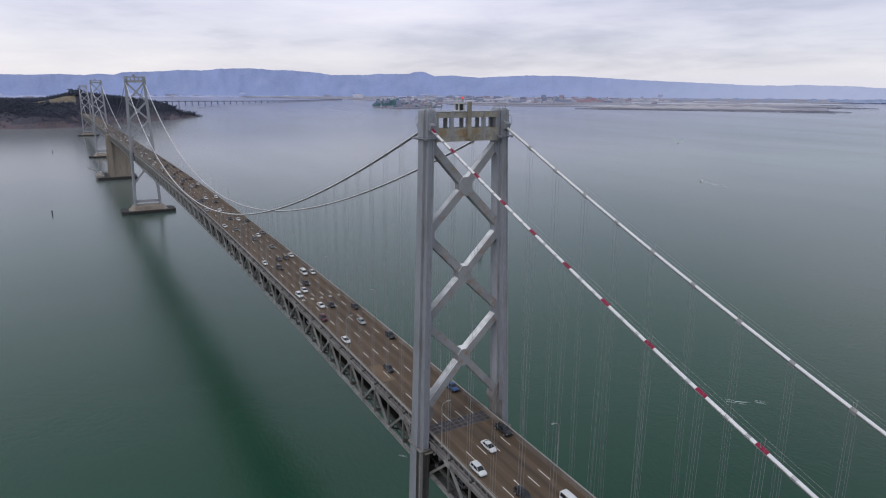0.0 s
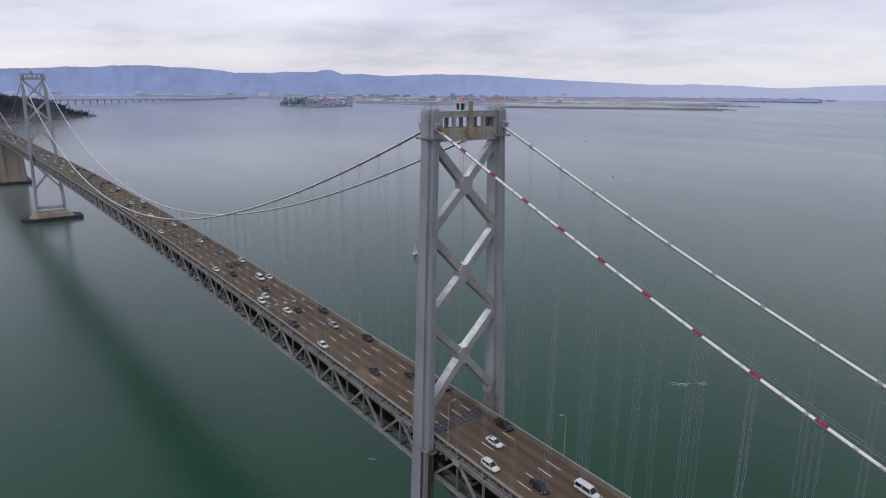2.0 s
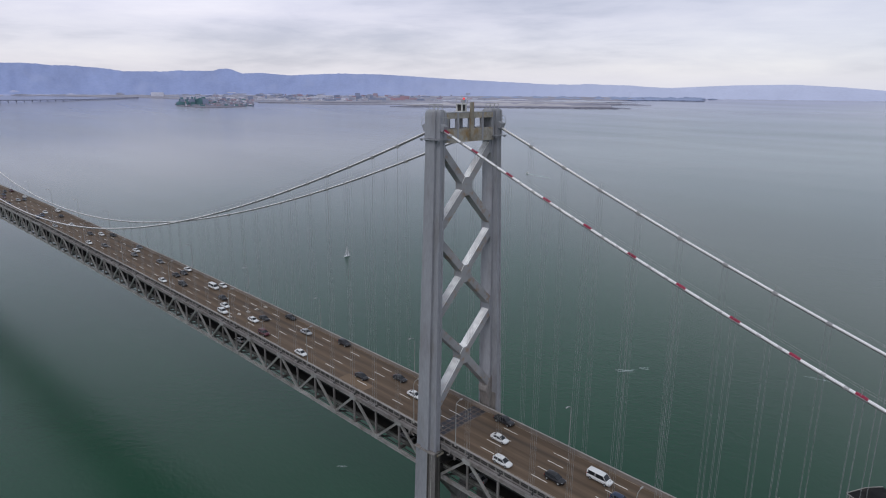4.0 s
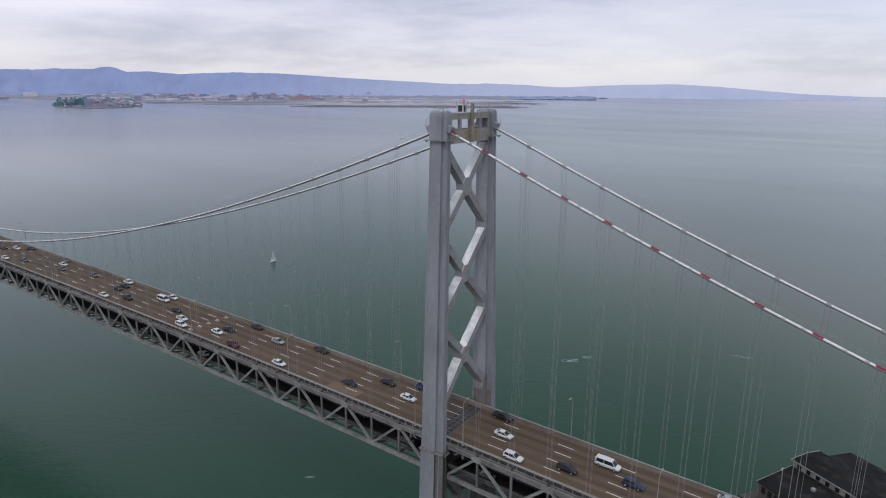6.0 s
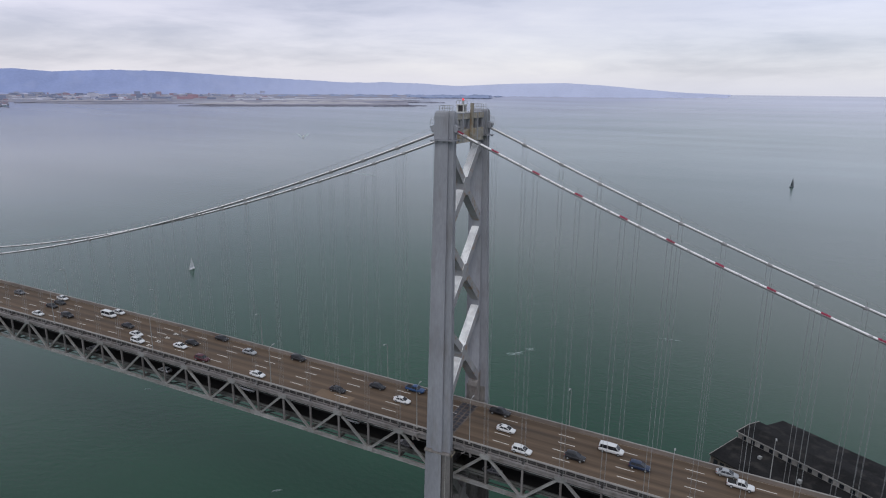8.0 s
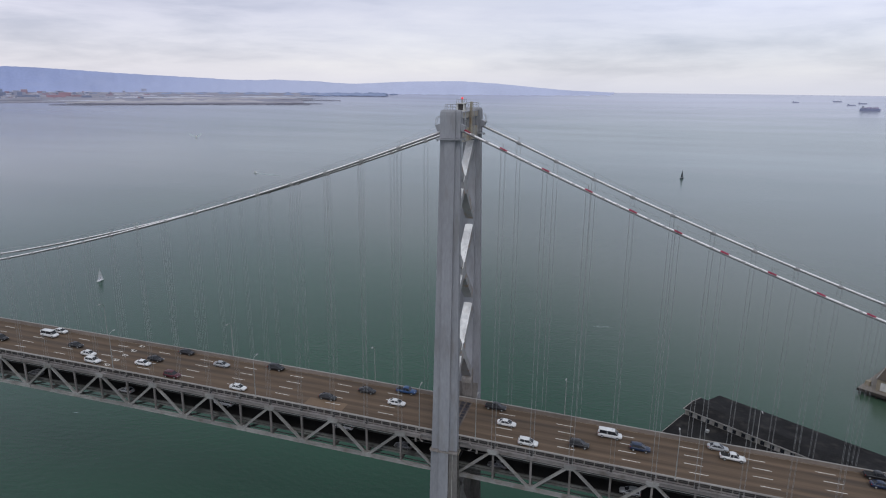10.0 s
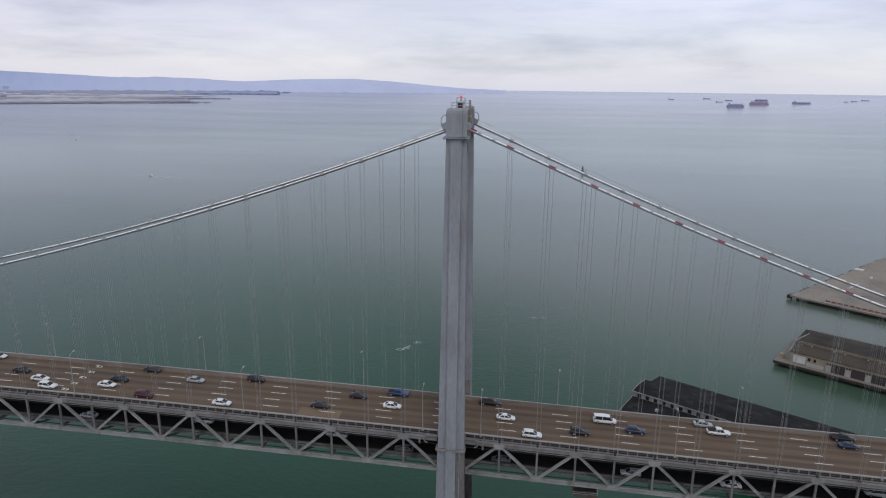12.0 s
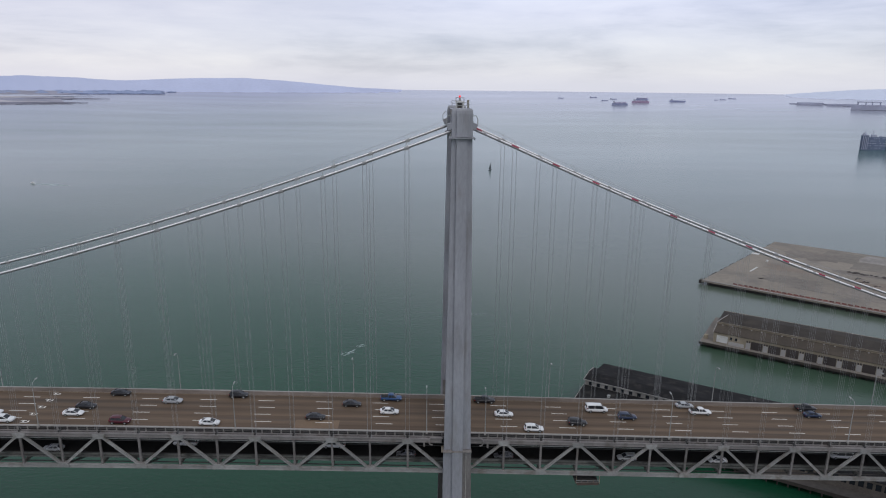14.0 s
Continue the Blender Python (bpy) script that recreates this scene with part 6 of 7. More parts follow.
def pier_base(name, a0, a1, n0, n1, label, top=None):
    root = thing(name, pier_pt(a0, n0, 0), label, "pier", "city piers")
    bm = bmesh.new()
    pbox(bm, a0, a1, n0, n1, 2.2, 3.0)
    part("deck", bm, top or PIERDECK2, root)
    bm = bmesh.new()
    pbox(bm, a0 + 2.5, a1, n0 + 2.5, n1 - 2.5, -2, 2.2)
    part("core", bm, WETCONC, root)
    bm = bmesh.new()
    pbox(bm, a0 - 0.25, a1, n0 - 0.25, n0, 1.7, 2.95)
    part("fender", bm, PILE, root)
    for k in range(int((a1 - a0) / 3.6)):
        place("pile", PILE_MESH, root, Matrix.Translation(pier_pt(a0 + 0.8 + 3.6 * k, n0 + 0.6, 0)))
    for k in range(int((n1 - n0) / 3.6)):
        place("pile", PILE_MESH, root, Matrix.Translation(pier_pt(a0 + 0.6, n0 + 1.5 + 3.6 * k, 0)))
    return root


def window_row(root, a0, step, count, n, z0, z1, w, mat=GLASSD, name="window", out=-0.06):
    bm = bmesh.new()
    hexa(bm, [PA * x + PN * y + Vector((0, 0, z)) for z in (0, z1 - z0) for x, y in ((-w / 2, out), (w / 2, out), (w / 2, 0.1), (-w / 2, 0.1))])
    me = mesh_of(name, bm, mat)
    for k in range(count):
        place(name, me, root, Matrix.Translation(pier_pt(a0 + step * k, n, z0)))


def shed_dark():
    """Broad shed with black tar roofs, a clerestory and a white side wall."""
    pier_base("wharf", -31, 235, -126, -69, "timber-fendered wharf on dark piles under a black-roofed shed", DARKAPRON)
    A0, A1, W0, C0, RD, C1, W1 = -28, 230, -121, -105, -98, -91.5, -74
    root = thing("pier_shed", pier_pt(A0, W0, 3), "long grey-walled pier shed with black tar roofs", "warehouse", "pier sheds")
    bm = bmesh.new()
    prism(bm, A0, A1, [(W0, 3), (W1, 3), (W1, 8.8), (W0, 8.8)])
    part("wall", bm, DARKWALL, root)
    bm = bmesh.new()
    pbox(bm, A0 - 0.12, A0, W0, W1, 3.0, 8.75)
    part("end_wall", bm, GREYWALL, root, "pale painted end wall")
    for k in range(11):
        bm = bmesh.new()
        n = W0 + 2.2 + 4.2 * k
        pbox(bm, A0 - 0.2, A0 - 0.1, n, n + 1.7, 5.0, 7.4)
        part("window", bm, GLASSD, root)
    for n0, n1, z0, z1 in ((W0 - 0.5, C0, 8.8, 10.9), (C1, W1 + 0.5, 10.9, 8.8)):
        bm = bmesh.new()
        prism(bm, A0 - 0.4, A1, [(n0, z0), (n1, z1), (n1, z1 + 0.25), (n0, z0 + 0.25)])
        part("aisle_roof", bm, ROOF, root)
    bm = bmesh.new()
    prism(bm, A0, A1, [(C0, 8.8), (C1, 8.8), (C1, 13.6), (C0, 13.6)])
    part("clerestory", bm, CLERE, root)
    window_row(root, A0 + 2.6, 3.6, 68, C0, 11.3, 12.9, 1.5)
    window_row(root, A0 + 2.2, 2.6, 60, W0, 5.4, 7.8, 1.7)
    # gabled monitor roof
    bm = bmesh.new()
    q = [pier_pt(A0 - 0.5, C0 - 0.6, 13.6), pier_pt(A1, C0 - 0.6, 13.6), pier_pt(A1, C1 + 0.6, 13.6), pier_pt(A0 - 0.5, C1 + 0.6, 13.6), pier_pt(A0 - 0.5, RD, 14.4), pier_pt(A1, RD, 14.4)]
    q = [bm.verts.new(v) for v in q]
    for f in ((0, 1, 5, 4), (1, 2, 5), (2, 3, 4, 5), (3, 0, 4), (3, 2, 1, 0)):
        bm.faces.new([q[i] for i in f])
    part("main_roof", bm, ROOF, root, "black tar roof")
    # pale coping on the end gable and roof edge
    for p, r in (((A0 - 0.5, C0 - 0.6, 13.75), (A0 - 0.5, RD, 14.5)), ((A0 - 0.5, RD, 14.5), (A0 - 0.5, C1 + 0.6, 13.75)), ((A0 - 0.4, W0 - 0.5, 9.0), (A0 - 0.4, C0, 11.1)), ((A0 - 0.5, C0 - 0.6, 13.7), (A1, C0 - 0.6, 13.7))):
        bm = bmesh.new()
        beam(bm, pier_pt(*p), pier_pt(*r), 0.25, 0.22, (0, 0, 1))
        part("coping", bm, CLERE, root)
    for k in range(7):
        bm = bmesh.new()
        pbox(bm, A0 + 12 + 16 * k, A0 + 13.2 + 16 * k, C0 - 6 - (k % 3) * 2, C0 - 4.8 - (k % 3) * 2, 9.5, 11.4)
        part("roof_vent", bm, GALV, root)


def shed_grey():
    """Lower grey-roofed shed with big cargo doors between pale piers."""
    pier_base("wharf", 0, 225, 0, 47, "concrete wharf on dark piles under a grey-roofed shed")
    A0, A1, W0, C0, RD, C1, W1 = 6.5, 222, 3.2, 12.4, 23.5, 34.6, 43.8
    root = thing("pier_shed", pier_pt(A0, W0, 3), "long tan pier shed with grey roofs and dark cargo doors", "warehouse", "pier sheds")
    bm = bmesh.new()
    prism(bm, A0, A1, [(W0, 3), (W1, 3), (W1, 9), (C1, 10.9), (C0, 10.9), (W0, 9)])
    part("wall", bm, SHEDWALL, root)
    for n0, n1, z0, z1 in ((W0 - 0.4, C0, 8.95, 10.95), (C1, W1 + 0.4, 10.95, 8.95)):
        bm = bmesh.new()
        prism(bm, A0 - 0.3, A1, [(n0, z0), (n1, z1), (n1, z1 + 0.2), (n0, z0 + 0.2)])
        part("aisle_roof", bm, ROOF2, root)
    bm = bmesh.new()
    prism(bm, A0, A1, [(C0, 10.9), (C1, 10.9), (C1, 12.2), (C0, 12.2)])
    part("clerestory", bm, SHEDWALL, root)
    bm = bmesh.new()
    q = [bm.verts.new(pier_pt(a, n, z)) for a, n, z in ((A0 - 0.3, C0 - 0.4, 12.1), (A1, C0 - 0.4, 12.1), (A1, C1 + 0.4, 12.1), (A0 - 0.3, C1 + 0.4, 12.1), (A0 + 3.6, RD, 13.6), (A1, RD, 13.6))]
    for f in ((0, 1, 5, 4), (1, 2, 5), (2, 3, 4, 5), (3, 0, 4), (3, 2, 1, 0)):
        bm.faces.new([q[i] for i in f])
    part("main_roof", bm, ROOF3, root, "dark weathered felt roof")
    vent = bmesh.new()
    box(vent, -0.35, 0.35, -0.25, 0.25, 0, 0.45)
    vent = mesh_of("roof_vent", vent, PIERLIGHT)
    for k in range(42):
        if k % 7 in (2, 5):
            continue
        place("roof_vent", vent, root, Matrix.Translation(pier_pt(A0 + 3 + 5.0 * k, C0 - 0.9, 10.75)))
    door, pillar, cap = bmesh.new(), bmesh.new(), bmesh.new()
    hexa(door, [PA * x + PN * y + Vector((0, 0, z)) for z in (0, 4.5) for x, y in ((-2.9, -0.1), (2.9, -0.1), (2.9, 0.2), (-2.9, 0.2))])
    hexa(pillar, [PA * x + PN * y + Vector((0, 0, z)) for z in (0, 3.5) for x, y in ((-1.15, -0.35), (1.15, -0.35), (1.15, 0.1), (-1.15, 0.1))])
    hexa(cap, [PA * x + PN * y + Vector((0, 0, z)) for z in (3.6, 4.6) for x, y in ((-0.95, -0.4), (-0.25, -0.4), (-0.25, 0.1), (-0.95, 0.1))])
    hexa(cap, [PA * x + PN * y + Vector((0, 0, z)) for z in (3.6, 4.6) for x, y in ((0.25, -0.4), (0.95, -0.4), (0.95, 0.1), (0.25, 0.1))])
    door, pillar, cap = mesh_of("cargo_door", door, DOORDARK), mesh_of("pillar", pillar, PIERLIGHT), mesh_of("lamp_box", cap, DOORDARK)
    for k in range(23):
        a = 24.5 + 8.6 * k
        place("pillar", pillar, root, Matrix.Translation(pier_pt(a, W0, 3.0)))
        place("lamp_box", cap, root, Matrix.Translation(pier_pt(a, W0, 3.0)))
        place("cargo_door", door, root, Matrix.Translation(pier_pt(a + 4.3, W0, 3.0)))
    bm = bmesh.new()
    pbox(bm, 8.2, 14.0, W0 - 0.15, W0, 3.6, 7.6)
    part("white_panel", bm, WHITEWALL, root, "white painted wall panel")
    bm = bmesh.new()
    pbox(bm, 14.5, 22.5, W0 - 0.12, W0, 3.0, 5.0)
    part("pale_band", bm, PIERLIGHT, root)
    window_row(root, 15.6, 2.6, 2, W0, 6.0, 7.6, 1.2)
    for p, r in (((A0 - 0.3, C0 - 0.4, 12.25), (A0 + 3.6, RD, 13.75)), ((A0 - 0.3, W0 - 0.4, 9.2), (A0 - 0.3, C0, 11.2))):
        bm = bmesh.new()
        beam(bm, pier_pt(*p), pier_pt(*r), 0.22, 0.2, (0, 0, 1))
        part("coping", bm, PIERLIGHT, root)
    bm = bmesh.new()
    pbox(bm, 1.0, 3.0, 6, 8, 3.0, 5.2)
    part("mooring_hut", bm, SHEDWALL, root)


def open_pier():
    """Wide empty concrete pier with stains, pale slabs and a row of red barriers."""
    o, a3, n3 = Vector((202.2, 301.7, 0)), Vector((0.76, -0.65, 0)), Vector((0.711, 0.703, 0))

    def at(a, n, z):
        return o + a3 * a + n3 * n + Vector((0, 0, z))

    def slab(bm, a0, a1, n0, n1, z0, z1):
        hexa(bm, [at(a, n, z) for z in (z0, z1) for a, n in ((a0, n0), (a1, n0), (a1, n1), (a0, n1))])

    root = thing("open_pier", at(0, 0, 0), "wide empty stained concrete pier with red barriers along its edge", "pier", "city piers")
    bm = bmesh.new()
    slab(bm, 0, 320, 0, 172, 2.4, 3.5)
    part("deck", bm, PIERDECK, root)
    bm = bmesh.new()
    slab(bm, 3, 320, 3, 169, -2, 2.4)
    part("core", bm, WETCONC, root)
    for k in range(80):
        place("pile", PILE_MESH, root, Matrix.Translation(at(1 + 4.0 * k, 0.8, 0)))
    for k in range(43):
        place("pile", PILE_MESH, root, Matrix.Translation(at(0.8, 1 + 4.0 * k, 0)))
    rnd = random.Random(2)

    def patch(i, a0, a1, n0, n1, mat, jag):
        """A worn slab or stain with an uneven outline."""
        bm = bmesh.new()
        outline = []
        for (p, q), (r, t) in (((a0, n0), (a1, n0)), ((a1, n0), (a1, n1)), ((a1, n1), (a0, n1)), ((a0, n1), (a0, n0))):
            for k in range(6):
                f = k / 6
                outline.append((p + (r - p) * f + rnd.uniform(-jag, jag), q + (t - q) * f + rnd.uniform(-jag, jag)))
        loft(bm, [[at(u, v, z) for u, v in outline] for z in (3.45, 3.51 + 0.006 * i)])
        part("slab_patch", bm, mat, root)

    for i, spec_ in enumerate(((44, 72, 128, 164, PIERDECK2, 1.0), (72.5, 118, 138, 166, PIERLIGHT2, 1.5), (30, 66, 30, 52, STAIN, 4.0), (80, 120, 30, 50, STAIN, 3.0), (56, 120, 23, 26, STAIN, 0.7), (40, 120, 99, 100.2, PIERLIGHT2, 0.3),
                               (64, 120, 90, 97.5, STAIN, 1.6), (20, 60, 120, 150, STAIN, 5.0), (24, 118, 1.2, 6.5, REDSTRIP, 0.5), (24, 70, 66, 84, PIERWARM, 5.0), (84, 120, 56, 78, PIERWARM, 4.0), (72, 120, 110, 136, PIERDECK2, 1.2))):
        patch(i, *spec_)
    for nm, a0, a1, n0, n1, h in (("white_beam", 17.5, 18.5, 48, 65, 0.4), ("white_slab", -0.6, 5.4, 108, 113, 0.5), ("white_hut", 17.2, 18.6, 88, 90.5, 1.3)):
        bm = bmesh.new()
        slab(bm, a0, a1, n0, n1, 3.5, 3.5 + h)
        part(nm, bm, WHITEWALL, root, "white painted")
    barrier = bmesh.new()
    loft(barrier, [[a3 * x + n3 * y + Vector((0, 0, z)) for y, z in ((-0.3, 0), (0.3, 0), (0.26, 0.2), (0.12, 0.45), (0.1, 0.9), (-0.1, 0.9), (-0.12, 0.45), (-0.26, 0.2))] for x in (-1.3, 1.3)])
    barrier = mesh_of("barrier", barrier, REDBAR)
    for k in range(44):
        place("barrier", barrier, root, Matrix.Translation(at(22 + 3.6 * k, 4.0, 3.5)))
    bm = bmesh.new()
    slab(bm, 0.2, 320, 0.1, 0.5, 3.5, 3.8)
    part("edge_kerb", bm, PIERLIGHT, root)
    bm = bmesh.new()
    slab(bm, -2.2, 0, 0.5, 5, 0.8, 3.3)
    part("corner_fender", bm, PILE, root)
    for k in range(34):
        # heaps of broken concrete
        if k < 22:
            a, n, w = rnd.uniform(70, 112), rnd.uniform(94.5, 99), 2.2
        else:
            a, n, w = rnd.choice(((84, 79), (90, 72), (97, 67))) + (1.3,)
            a, n = a + rnd.uniform(-3, 3), n + rnd.uniform(-2, 2)
        c = at(a, n, 3.4)
        bm = bmesh.new()
        bmesh.ops.create_icosphere(bm, subdivisions=1, radius=1.0, matrix=Matrix.Translation(c) @ Matrix.Diagonal((w * rnd.uniform(0.5, 1.4), w * rnd.uniform(0.4, 1.0), rnd.uniform(0.4, 1.1), 1)))
        for v in bm.verts:
            v.co += Vector((rnd.uniform(-0.3, 0.3), rnd.uniform(-0.3, 0.3), rnd.uniform(-0.15, 0.2)))
        part("debris_pile", bm, DOORDARK, root)
    # broken pile heads standing along the outer end
    for k in range(60):
        bm = bmesh.new()
        n = 3 + 2.8 * k + rnd.uniform(-0.8, 0.8)
        if rnd.random() < 0.45:
            bm.free()
            continue
        slab(bm, -0.5 - rnd.uniform(0, 1.0), 0.3, n, n + rnd.uniform(0.8, 2.4), 2.0, 3.45 + rnd.uniform(-0.6, 0.1))
        part("edge_timber", bm, PILE, root)


PIERLIGHT2 = material("worn_pale_slab", (0.30, 0.275, 0.25), 0.9, 0.0, 0.08, 0.25, (0.19, 0.165, 0.145), 0.6)
REDSTRIP = material("rusty_pier_edge", (0.20, 0.135, 0.105), 0.9, 0.0, 0.1, 0.25, (0.23, 0.19, 0.16), 0.6)
STAIN = material("stained_slab", (0.195, 0.170, 0.145), 0.9, 0.0, 0.07, 0.25, (0.215, 0.18, 0.15), 0.8)
PIERWARM = material("warm_worn_slab", (0.225, 0.182, 0.145), 0.9, 0.0, 0.07, 0.18, (0.17, 0.145, 0.125), 0.7)
REDBAR = material("red_plastic_barrier", (0.18, 0.06, 0.052), 0.6, 0.0, 1.0, 0.2, per_piece=0.3)
pier_frame((146.7, 190.6), -32.5)
shed_dark()
pier_frame((150.4, 186.1), -35.0)
shed_grey()
open_pier()


# ---- boats, ships and marks on the water ----
FOAM = material("foam", (0.46, 0.53, 0.52), 0.9, 0.0, 0.4, 0.2, (0.25, 0.33, 0.31), 0.5, 0.1, spec=0.1)
SAIL = material("sail_cloth", (0.68, 0.68, 0.68), 0.8, 0.0, 1.0, 0.05)
DARKSAIL = material("dark_sail_cloth", (0.03, 0.035, 0.045), 0.8, 0.0, 1.0, 0.05)
BOATHULL = material("boat_hull", (0.78, 0.78, 0.78), 0.4, 0.0, 1.0, 0.05)


def hull(bm, length, beam_, height, m):
    pts = []
    for f, w in ((-0.5, 0.75), (-0.2, 1.0), (0.2, 0.95), (0.42, 0.5), (0.5, 0.04)):
        x = f * length
        y = w * beam_ / 2
        pts.append([m @ Vector(p) for p in ((x, -y, height), (x, -y * 0.6, -0.4), (x, y * 0.6, -0.4), (x, y, height))])
    loft(bm, pts)


def sailboat(x, y, turn, sail_mat, h, label):
    m = Matrix.Translation((x, y, 0)) @ pose(0, 0, 0, 0, 0, turn)
    root = thing("sailboat", (x, y, 0), label, "sailboat", "boats on the bay")
    bm = bmesh.new()
    hull(bm, h * 0.8, h * 0.25, h * 0.09, m)
    part("hull", bm, BOATHULL if sail_mat is SAIL else DARKSAIL, root)
    bm = bmesh.new()
    beam(bm, m @ Vector((0.05 * h, 0, 0.05 * h)), m @ Vector((0.05 * h, 0, h * 1.1)), 0.14, 0.14)
    part("mast", bm, GALV, root)
    for nm, pts in (("mainsail", ((0.03, 0.16), (0.03, 1.08), (-0.36, 0.18))), ("jib", ((0.08, 0.95), (0.38, 0.12), (0.08, 0.14)))):
        bm = bmesh.new()
        loft(bm, [[m @ Vector((a * h, yy + 0.12 * h * (0.5 - abs(b - 0.5)), b * h)) for a, b in pts] for yy in (-0.05, 0.05)])
        part(nm, bm, sail_mat, root)
    return root


sailboat(-332, 223, 100, SAIL, 8.5, "white sloop under sail on the bay")
sailboat(118, 962, 60, DARKSAIL, 13, "dark-sailed yacht under sail on the bay")


def motorboat(x, y, turn, size, wake, spread):
    m = Matrix.Translation((x, y, 0)) @ pose(0, 0, 0, 0, 0, turn)
    root = thing("motorboat", (x, y, 0), "small white motorboat trailing a wake", "motorboat", "boats on the bay")
    bm = bmesh.new()
    hull(bm, size, size * 0.3, size * 0.12, m)
    part("hull", bm, BOATHULL, root)
    bm = bmesh.new()
    obox(bm, m @ Matrix.Translation((-0.05 * size, 0, size * 0.2)), size * 0.18, size * 0.1, size * 0.09)
    part("cabin", bm, WHITEWALL, root)
    bm = bmesh.new()
    n = 14
    rnd = random.Random(int(abs(x)))
    for s in (-1, 1):
        prev = None
        for k in range(n + 1):
            f = k / n
            cx, cy = -size * 0.4 - f * wake, s * (size * 0.12 + f * wake * spread)
            w = (0.6 + 1.2 * f) * (1 - f) ** 0.5 * size * 0.16 + 0.05
            row = [bm.verts.new(m @ Vector((cx, cy + w * (1 + rnd.uniform(-0.3, 0.3)), 0.06))), bm.verts.new(m @ Vector((cx, cy - w * (1 + rnd.uniform(-0.3, 0.3)), 0.06)))]
            if prev:
                bm.faces.new((prev[0], prev[1], row[1], row[0]))
            prev = row
    tagged(solo("wake", bm, FOAM, "white foam wake behind a boat", "foam", kind="stuff"))


motorboat(-1100, 1365, -52, 19, 150, 0.10)
motorboat(-556, 787, 162, 9, 60, 0.006)


def foam_streak(x, y, turn, length):
    rnd = random.Random(int(x * 7 + y))
    m = Matrix.Translation((x, y, 0)) @ pose(0, 0, 0, 0, 0, turn)
    bm = bmesh.new()
    # a few thin wavering trails and their broken ends
    for k in range(5):
        u, v = rnd.uniform(-0.5, -0.05) * length, rnd.gauss(0, length * 0.08)
        run, drift, prev = rnd.uniform(0.25, 0.7) * length, rnd.uniform(-0.25, 0.25), None
        for i in range(11):
            f = i / 10
            w = length * 0.022 * math.sin(math.pi * min(f + 0.04, 0.97)) * rnd.uniform(0.3, 1.5)
            cx, cy = u + run * f, v + drift * run * f + 0.05 * length * noise.noise((f * 3, k, x))
            row = [bm.verts.new(m @ Vector((cx, cy + w, 0.05))), bm.verts.new(m @ Vector((cx, cy - w, 0.05)))]
            if prev:
                bm.faces.new((prev[0], prev[1], row[1], row[0]))
            prev = row
    solo("foam_patch", bm, FOAM, "thin broken streak of white foam on the water", "foam", kind="stuff")


for spot in ((-46, 180, 40, 14), (28, 239, 20, 12), (-82, 24, 60, 5), (-40, 190, 35, 8), (-190, 60, 30, 4)):
    foam_streak(*spot)


def channel_marker(x, y, h):
    root = thing("channel_marker", (x, y, 0), "dark channel marker post standing in the bay", "marker", "channel markers")
    bm = bmesh.new()
    tube(bm, [(x, y, -2), (x, y, h)], h * 0.12, 8)
    part("post", bm, PILE, root)
    bm = bmesh.new()
    obox(bm, Matrix.Translation((x, y, h * 0.85)), h * 0.17, h * 0.17, h * 0.14)
    part("board", bm, PILE, root)


channel_marker(-721, -103, 4.5)
channel_marker(-1533, -112, 5)


def cargo_ship(az_, el, length, height, colour, loaded):
    x, y, z, d = far_at(az_, el)
    height *= 0.8
    m = Matrix.Translation((x, y, z)) @ pose(0, 0, 0, 0, 0, -az_ + (6 if loaded else -8))
    root = thing("cargo_ship", (x, y, z), "hazy anchored cargo ship" + (" stacked with containers" if loaded else " riding empty"), "ship", "anchored ships")
    bm = bmesh.new()
    hull(bm, length, length * 0.16, height * 0.5, m)
    # hull, house and container tints carry painted haze
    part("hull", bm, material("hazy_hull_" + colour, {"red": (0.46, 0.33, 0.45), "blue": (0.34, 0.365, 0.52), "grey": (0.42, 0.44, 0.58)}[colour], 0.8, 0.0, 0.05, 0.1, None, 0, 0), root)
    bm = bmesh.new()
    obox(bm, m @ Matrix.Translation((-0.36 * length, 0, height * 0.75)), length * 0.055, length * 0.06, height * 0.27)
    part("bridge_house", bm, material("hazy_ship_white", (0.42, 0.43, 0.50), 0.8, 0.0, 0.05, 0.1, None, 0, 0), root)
    if loaded:
        for k in range(6):
            bm = bmesh.new()
            hh = height * (0.2 + 0.08 * ((k * 7) % 3))
            obox(bm, m @ Matrix.Translation(((-0.24 + 0.115 * k) * length, 0, height * 0.5 + hh / 2)), length * 0.052, length * 0.07, hh / 2)
            part("container_stack", bm, material("hazy_containers", (0.42, 0.38, 0.50), 0.8, 0.0, 0.3, 0.3, None, 0, 0), root)


for spec_ in ((11.72, -0.97, 34, 8, "grey", False), (14.46, -0.88, 46, 8, "grey", False), (15.4, -1.12, 42, 8, "grey", False), (16.1, -1.0, 42, 9, "grey", False), (16.6, -1.47, 88, 26, "blue", True), (18.3, -1.25, 100, 24, "red", True), (18.45, -1.0, 74, 18, "blue", True),
              (21.25, -1.13, 92, 20, "blue", False), (24.2, -0.95, 20, 7, "grey", False), (24.7, -0.9, 34, 8, "grey", False), (25.4, -0.82, 44, 8, "grey", False)):
    cargo_ship(*spec_)


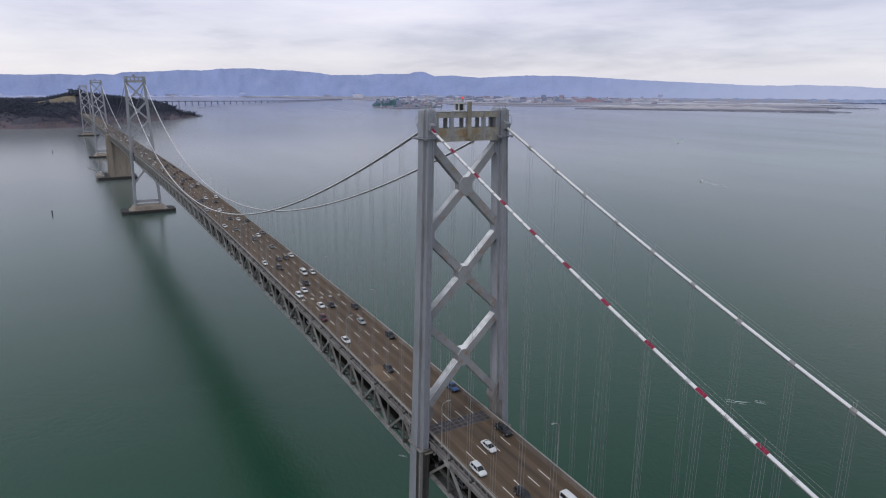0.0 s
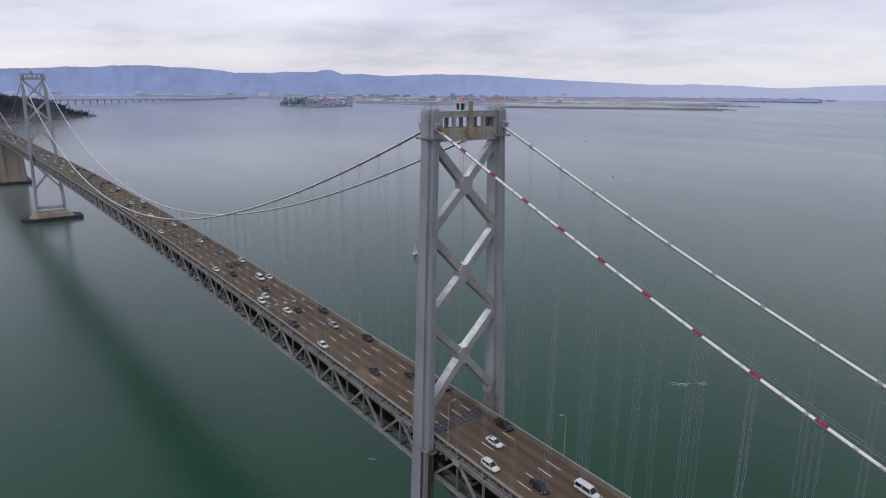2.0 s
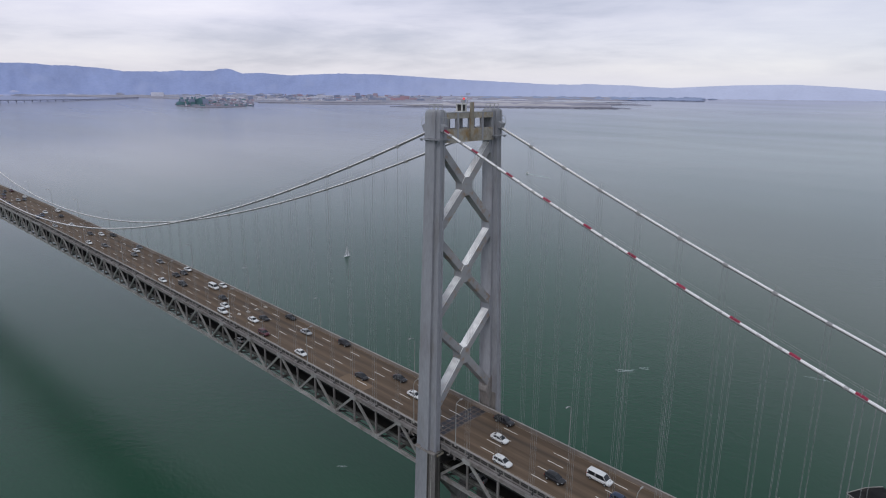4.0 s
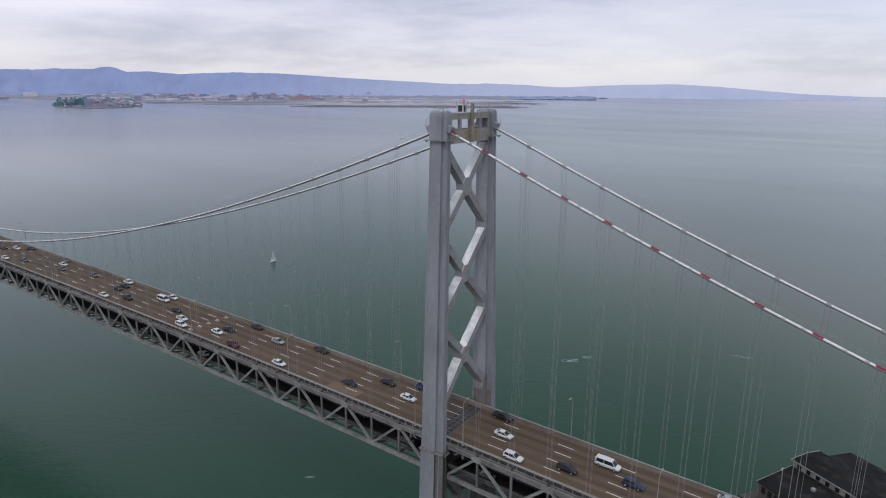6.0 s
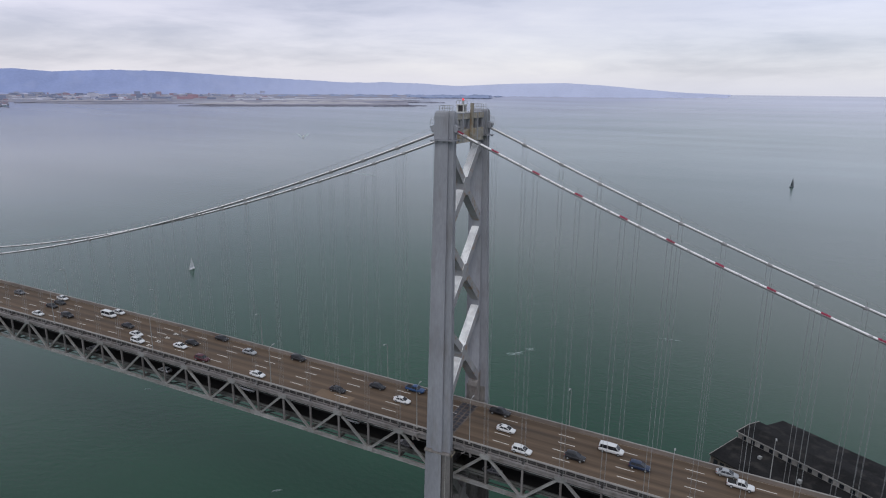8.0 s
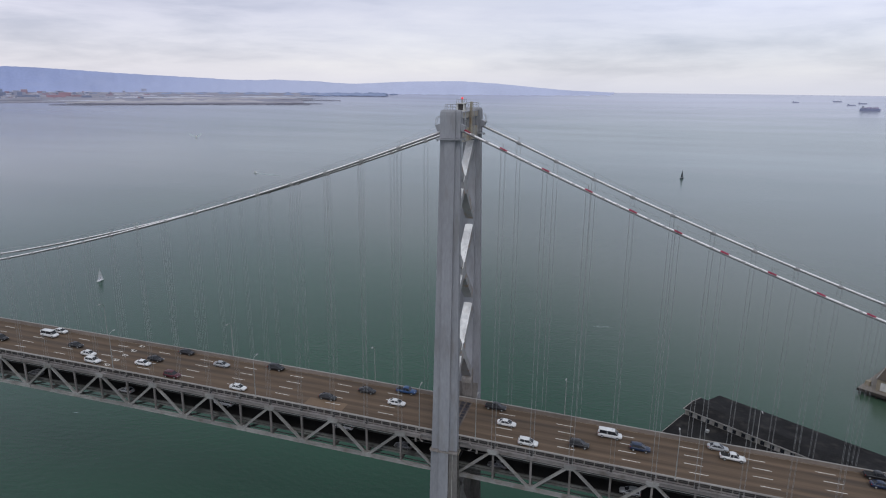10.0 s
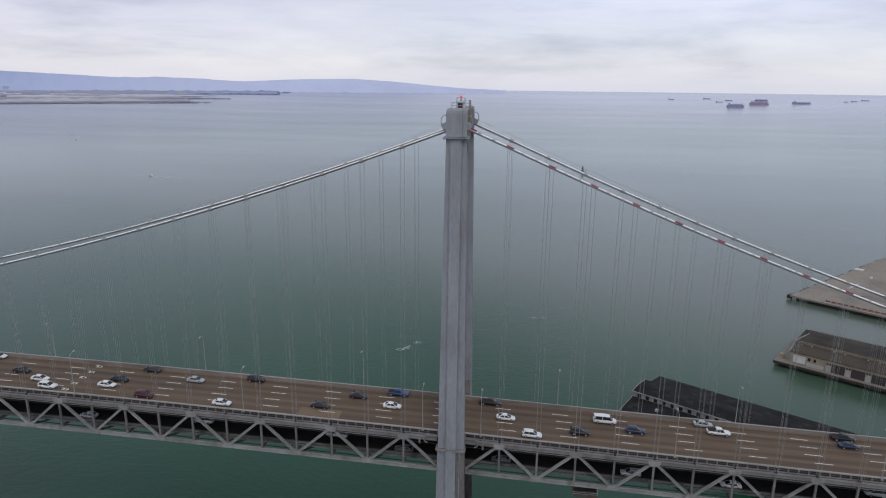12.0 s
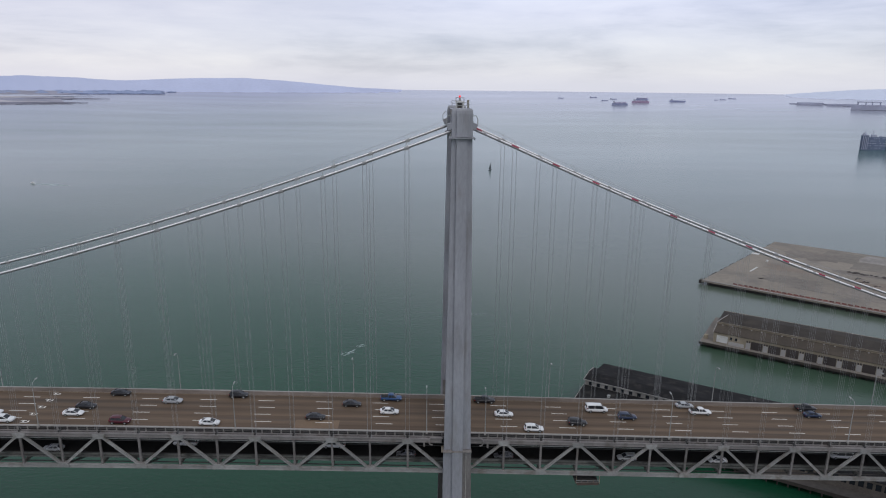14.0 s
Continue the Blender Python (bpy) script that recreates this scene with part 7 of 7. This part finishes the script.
def south_wharf():
    """Hazy wharf with sheds and a gantry, and a tall dark ship lying nearer."""
    # one grey for the whole wharf, lightened to give haze
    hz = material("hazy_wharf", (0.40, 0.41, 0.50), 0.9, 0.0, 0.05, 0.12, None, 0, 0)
    base = far_at(33.5, -1.25)
    root = thing("far_wharf", base[:3], "hazy grey wharf with long sheds and a portal crane", "wharf")
    for a0, a1, el, h, nm in ((30.0, 31.8, -1.17, 13, "shed"), (32.0, 34.0, -1.2, 10, "shed"), (33.6, 40.0, -1.45, 22, "shed"), (35.9, 42.0, -1.2, 30, "shed"), (29.5, 44.0, -1.12, 3, "quay")):
        bm = bmesh.new()
        p, q = far_at(a0, el), far_at(a1, el)
        beam(bm, (p[0], p[1], p[2] + h / 2), (q[0], q[1], q[2] + h / 2), 30, h, (0, 0, 1))
        part(nm, bm, hz, root)
    for a in (34.0, 34.9):
        for da in (0, 0.5):
            bm = bmesh.new()
            p = far_at(a + da, -1.40)
            beam(bm, (p[0], p[1], p[2]), (p[0], p[1], p[2] + 36), 4, 4, (1, 0, 0))
            part("crane_leg", bm, hz, root)
    bm = bmesh.new()
    p, q = far_at(33.9, -1.40), far_at(35.5, -1.40)
    beam(bm, (p[0], p[1], p[2] + 35), (q[0], q[1], q[2] + 35), 6, 4, (0, 0, 1))
    part("crane_beam", bm, hz, root)
    dark = material("dark_navy_hull", (0.115, 0.145, 0.215), 0.7, 0.0, 0.05, 0.2, None, 0, 0)
    ship = thing("floating_dock", (1100, 1390, 0), "tall dark blue floating dry dock with deckhouses", "dry dock")
    for dx, w, h in ((0, 16, 35), (62, 16, 35)):
        bm = bmesh.new()
        box(bm, 1064 + dx, 1064 + dx + w, 1378, 1384, -2, h)
        part("side_wall", bm, dark, ship)
        for k in range(4):
            bm = bmesh.new()
            x = 1065 + dx + 4.2 * k
            box(bm, x, x + 1.2, 1377.2, 1378, 2, h - 2)
            part("wall_rib", bm, hz, ship)
        bm = bmesh.new()
        box(bm, 1063 + dx, 1065 + dx + w, 1377.4, 1384, h, h + 1.0)
        part("wall_top", bm, hz, ship)
    bm = bmesh.new()
    box(bm, 1080, 1126, 1380, 1388, -2, 31)
    part("vessel", bm, dark, ship)
    opening = bmesh.new()
    box(opening, -1.1, 1.1, -0.4, 0.0, -0.9, 0.9)
    opening = mesh_of("opening", opening, hz)
    rnd = random.Random(4)
    for row in range(5):
        for k in range(11):
            if rnd.random() < 0.35:
                continue
            place("opening", opening, ship, Matrix.Translation((1083 + 4.1 * k + rnd.uniform(-0.6, 0.6), 1380, 5 + 5.6 * row)))
    for x, h in ((1069, 11), (1074, 7), (1090, 12), (1131, 10)):
        bm = bmesh.new()
        beam(bm, (x, 1381, 30), (x, 1381, 36 + h), 0.9, 0.9)
        part("mast", bm, hz, ship)
    for k, (dx, w, h) in enumerate(((3, 5, 4), (24, 11, 6), (44, 7, 3), (66, 5, 5))):
        bm = bmesh.new()
        base_z = 31 if k in (1, 2) else 36
        box(bm, 1064 + dx, 1064 + dx + w, 1380, 1384, base_z, base_z + h)
        part("deckhouse", bm, hz, ship)


south_wharf()
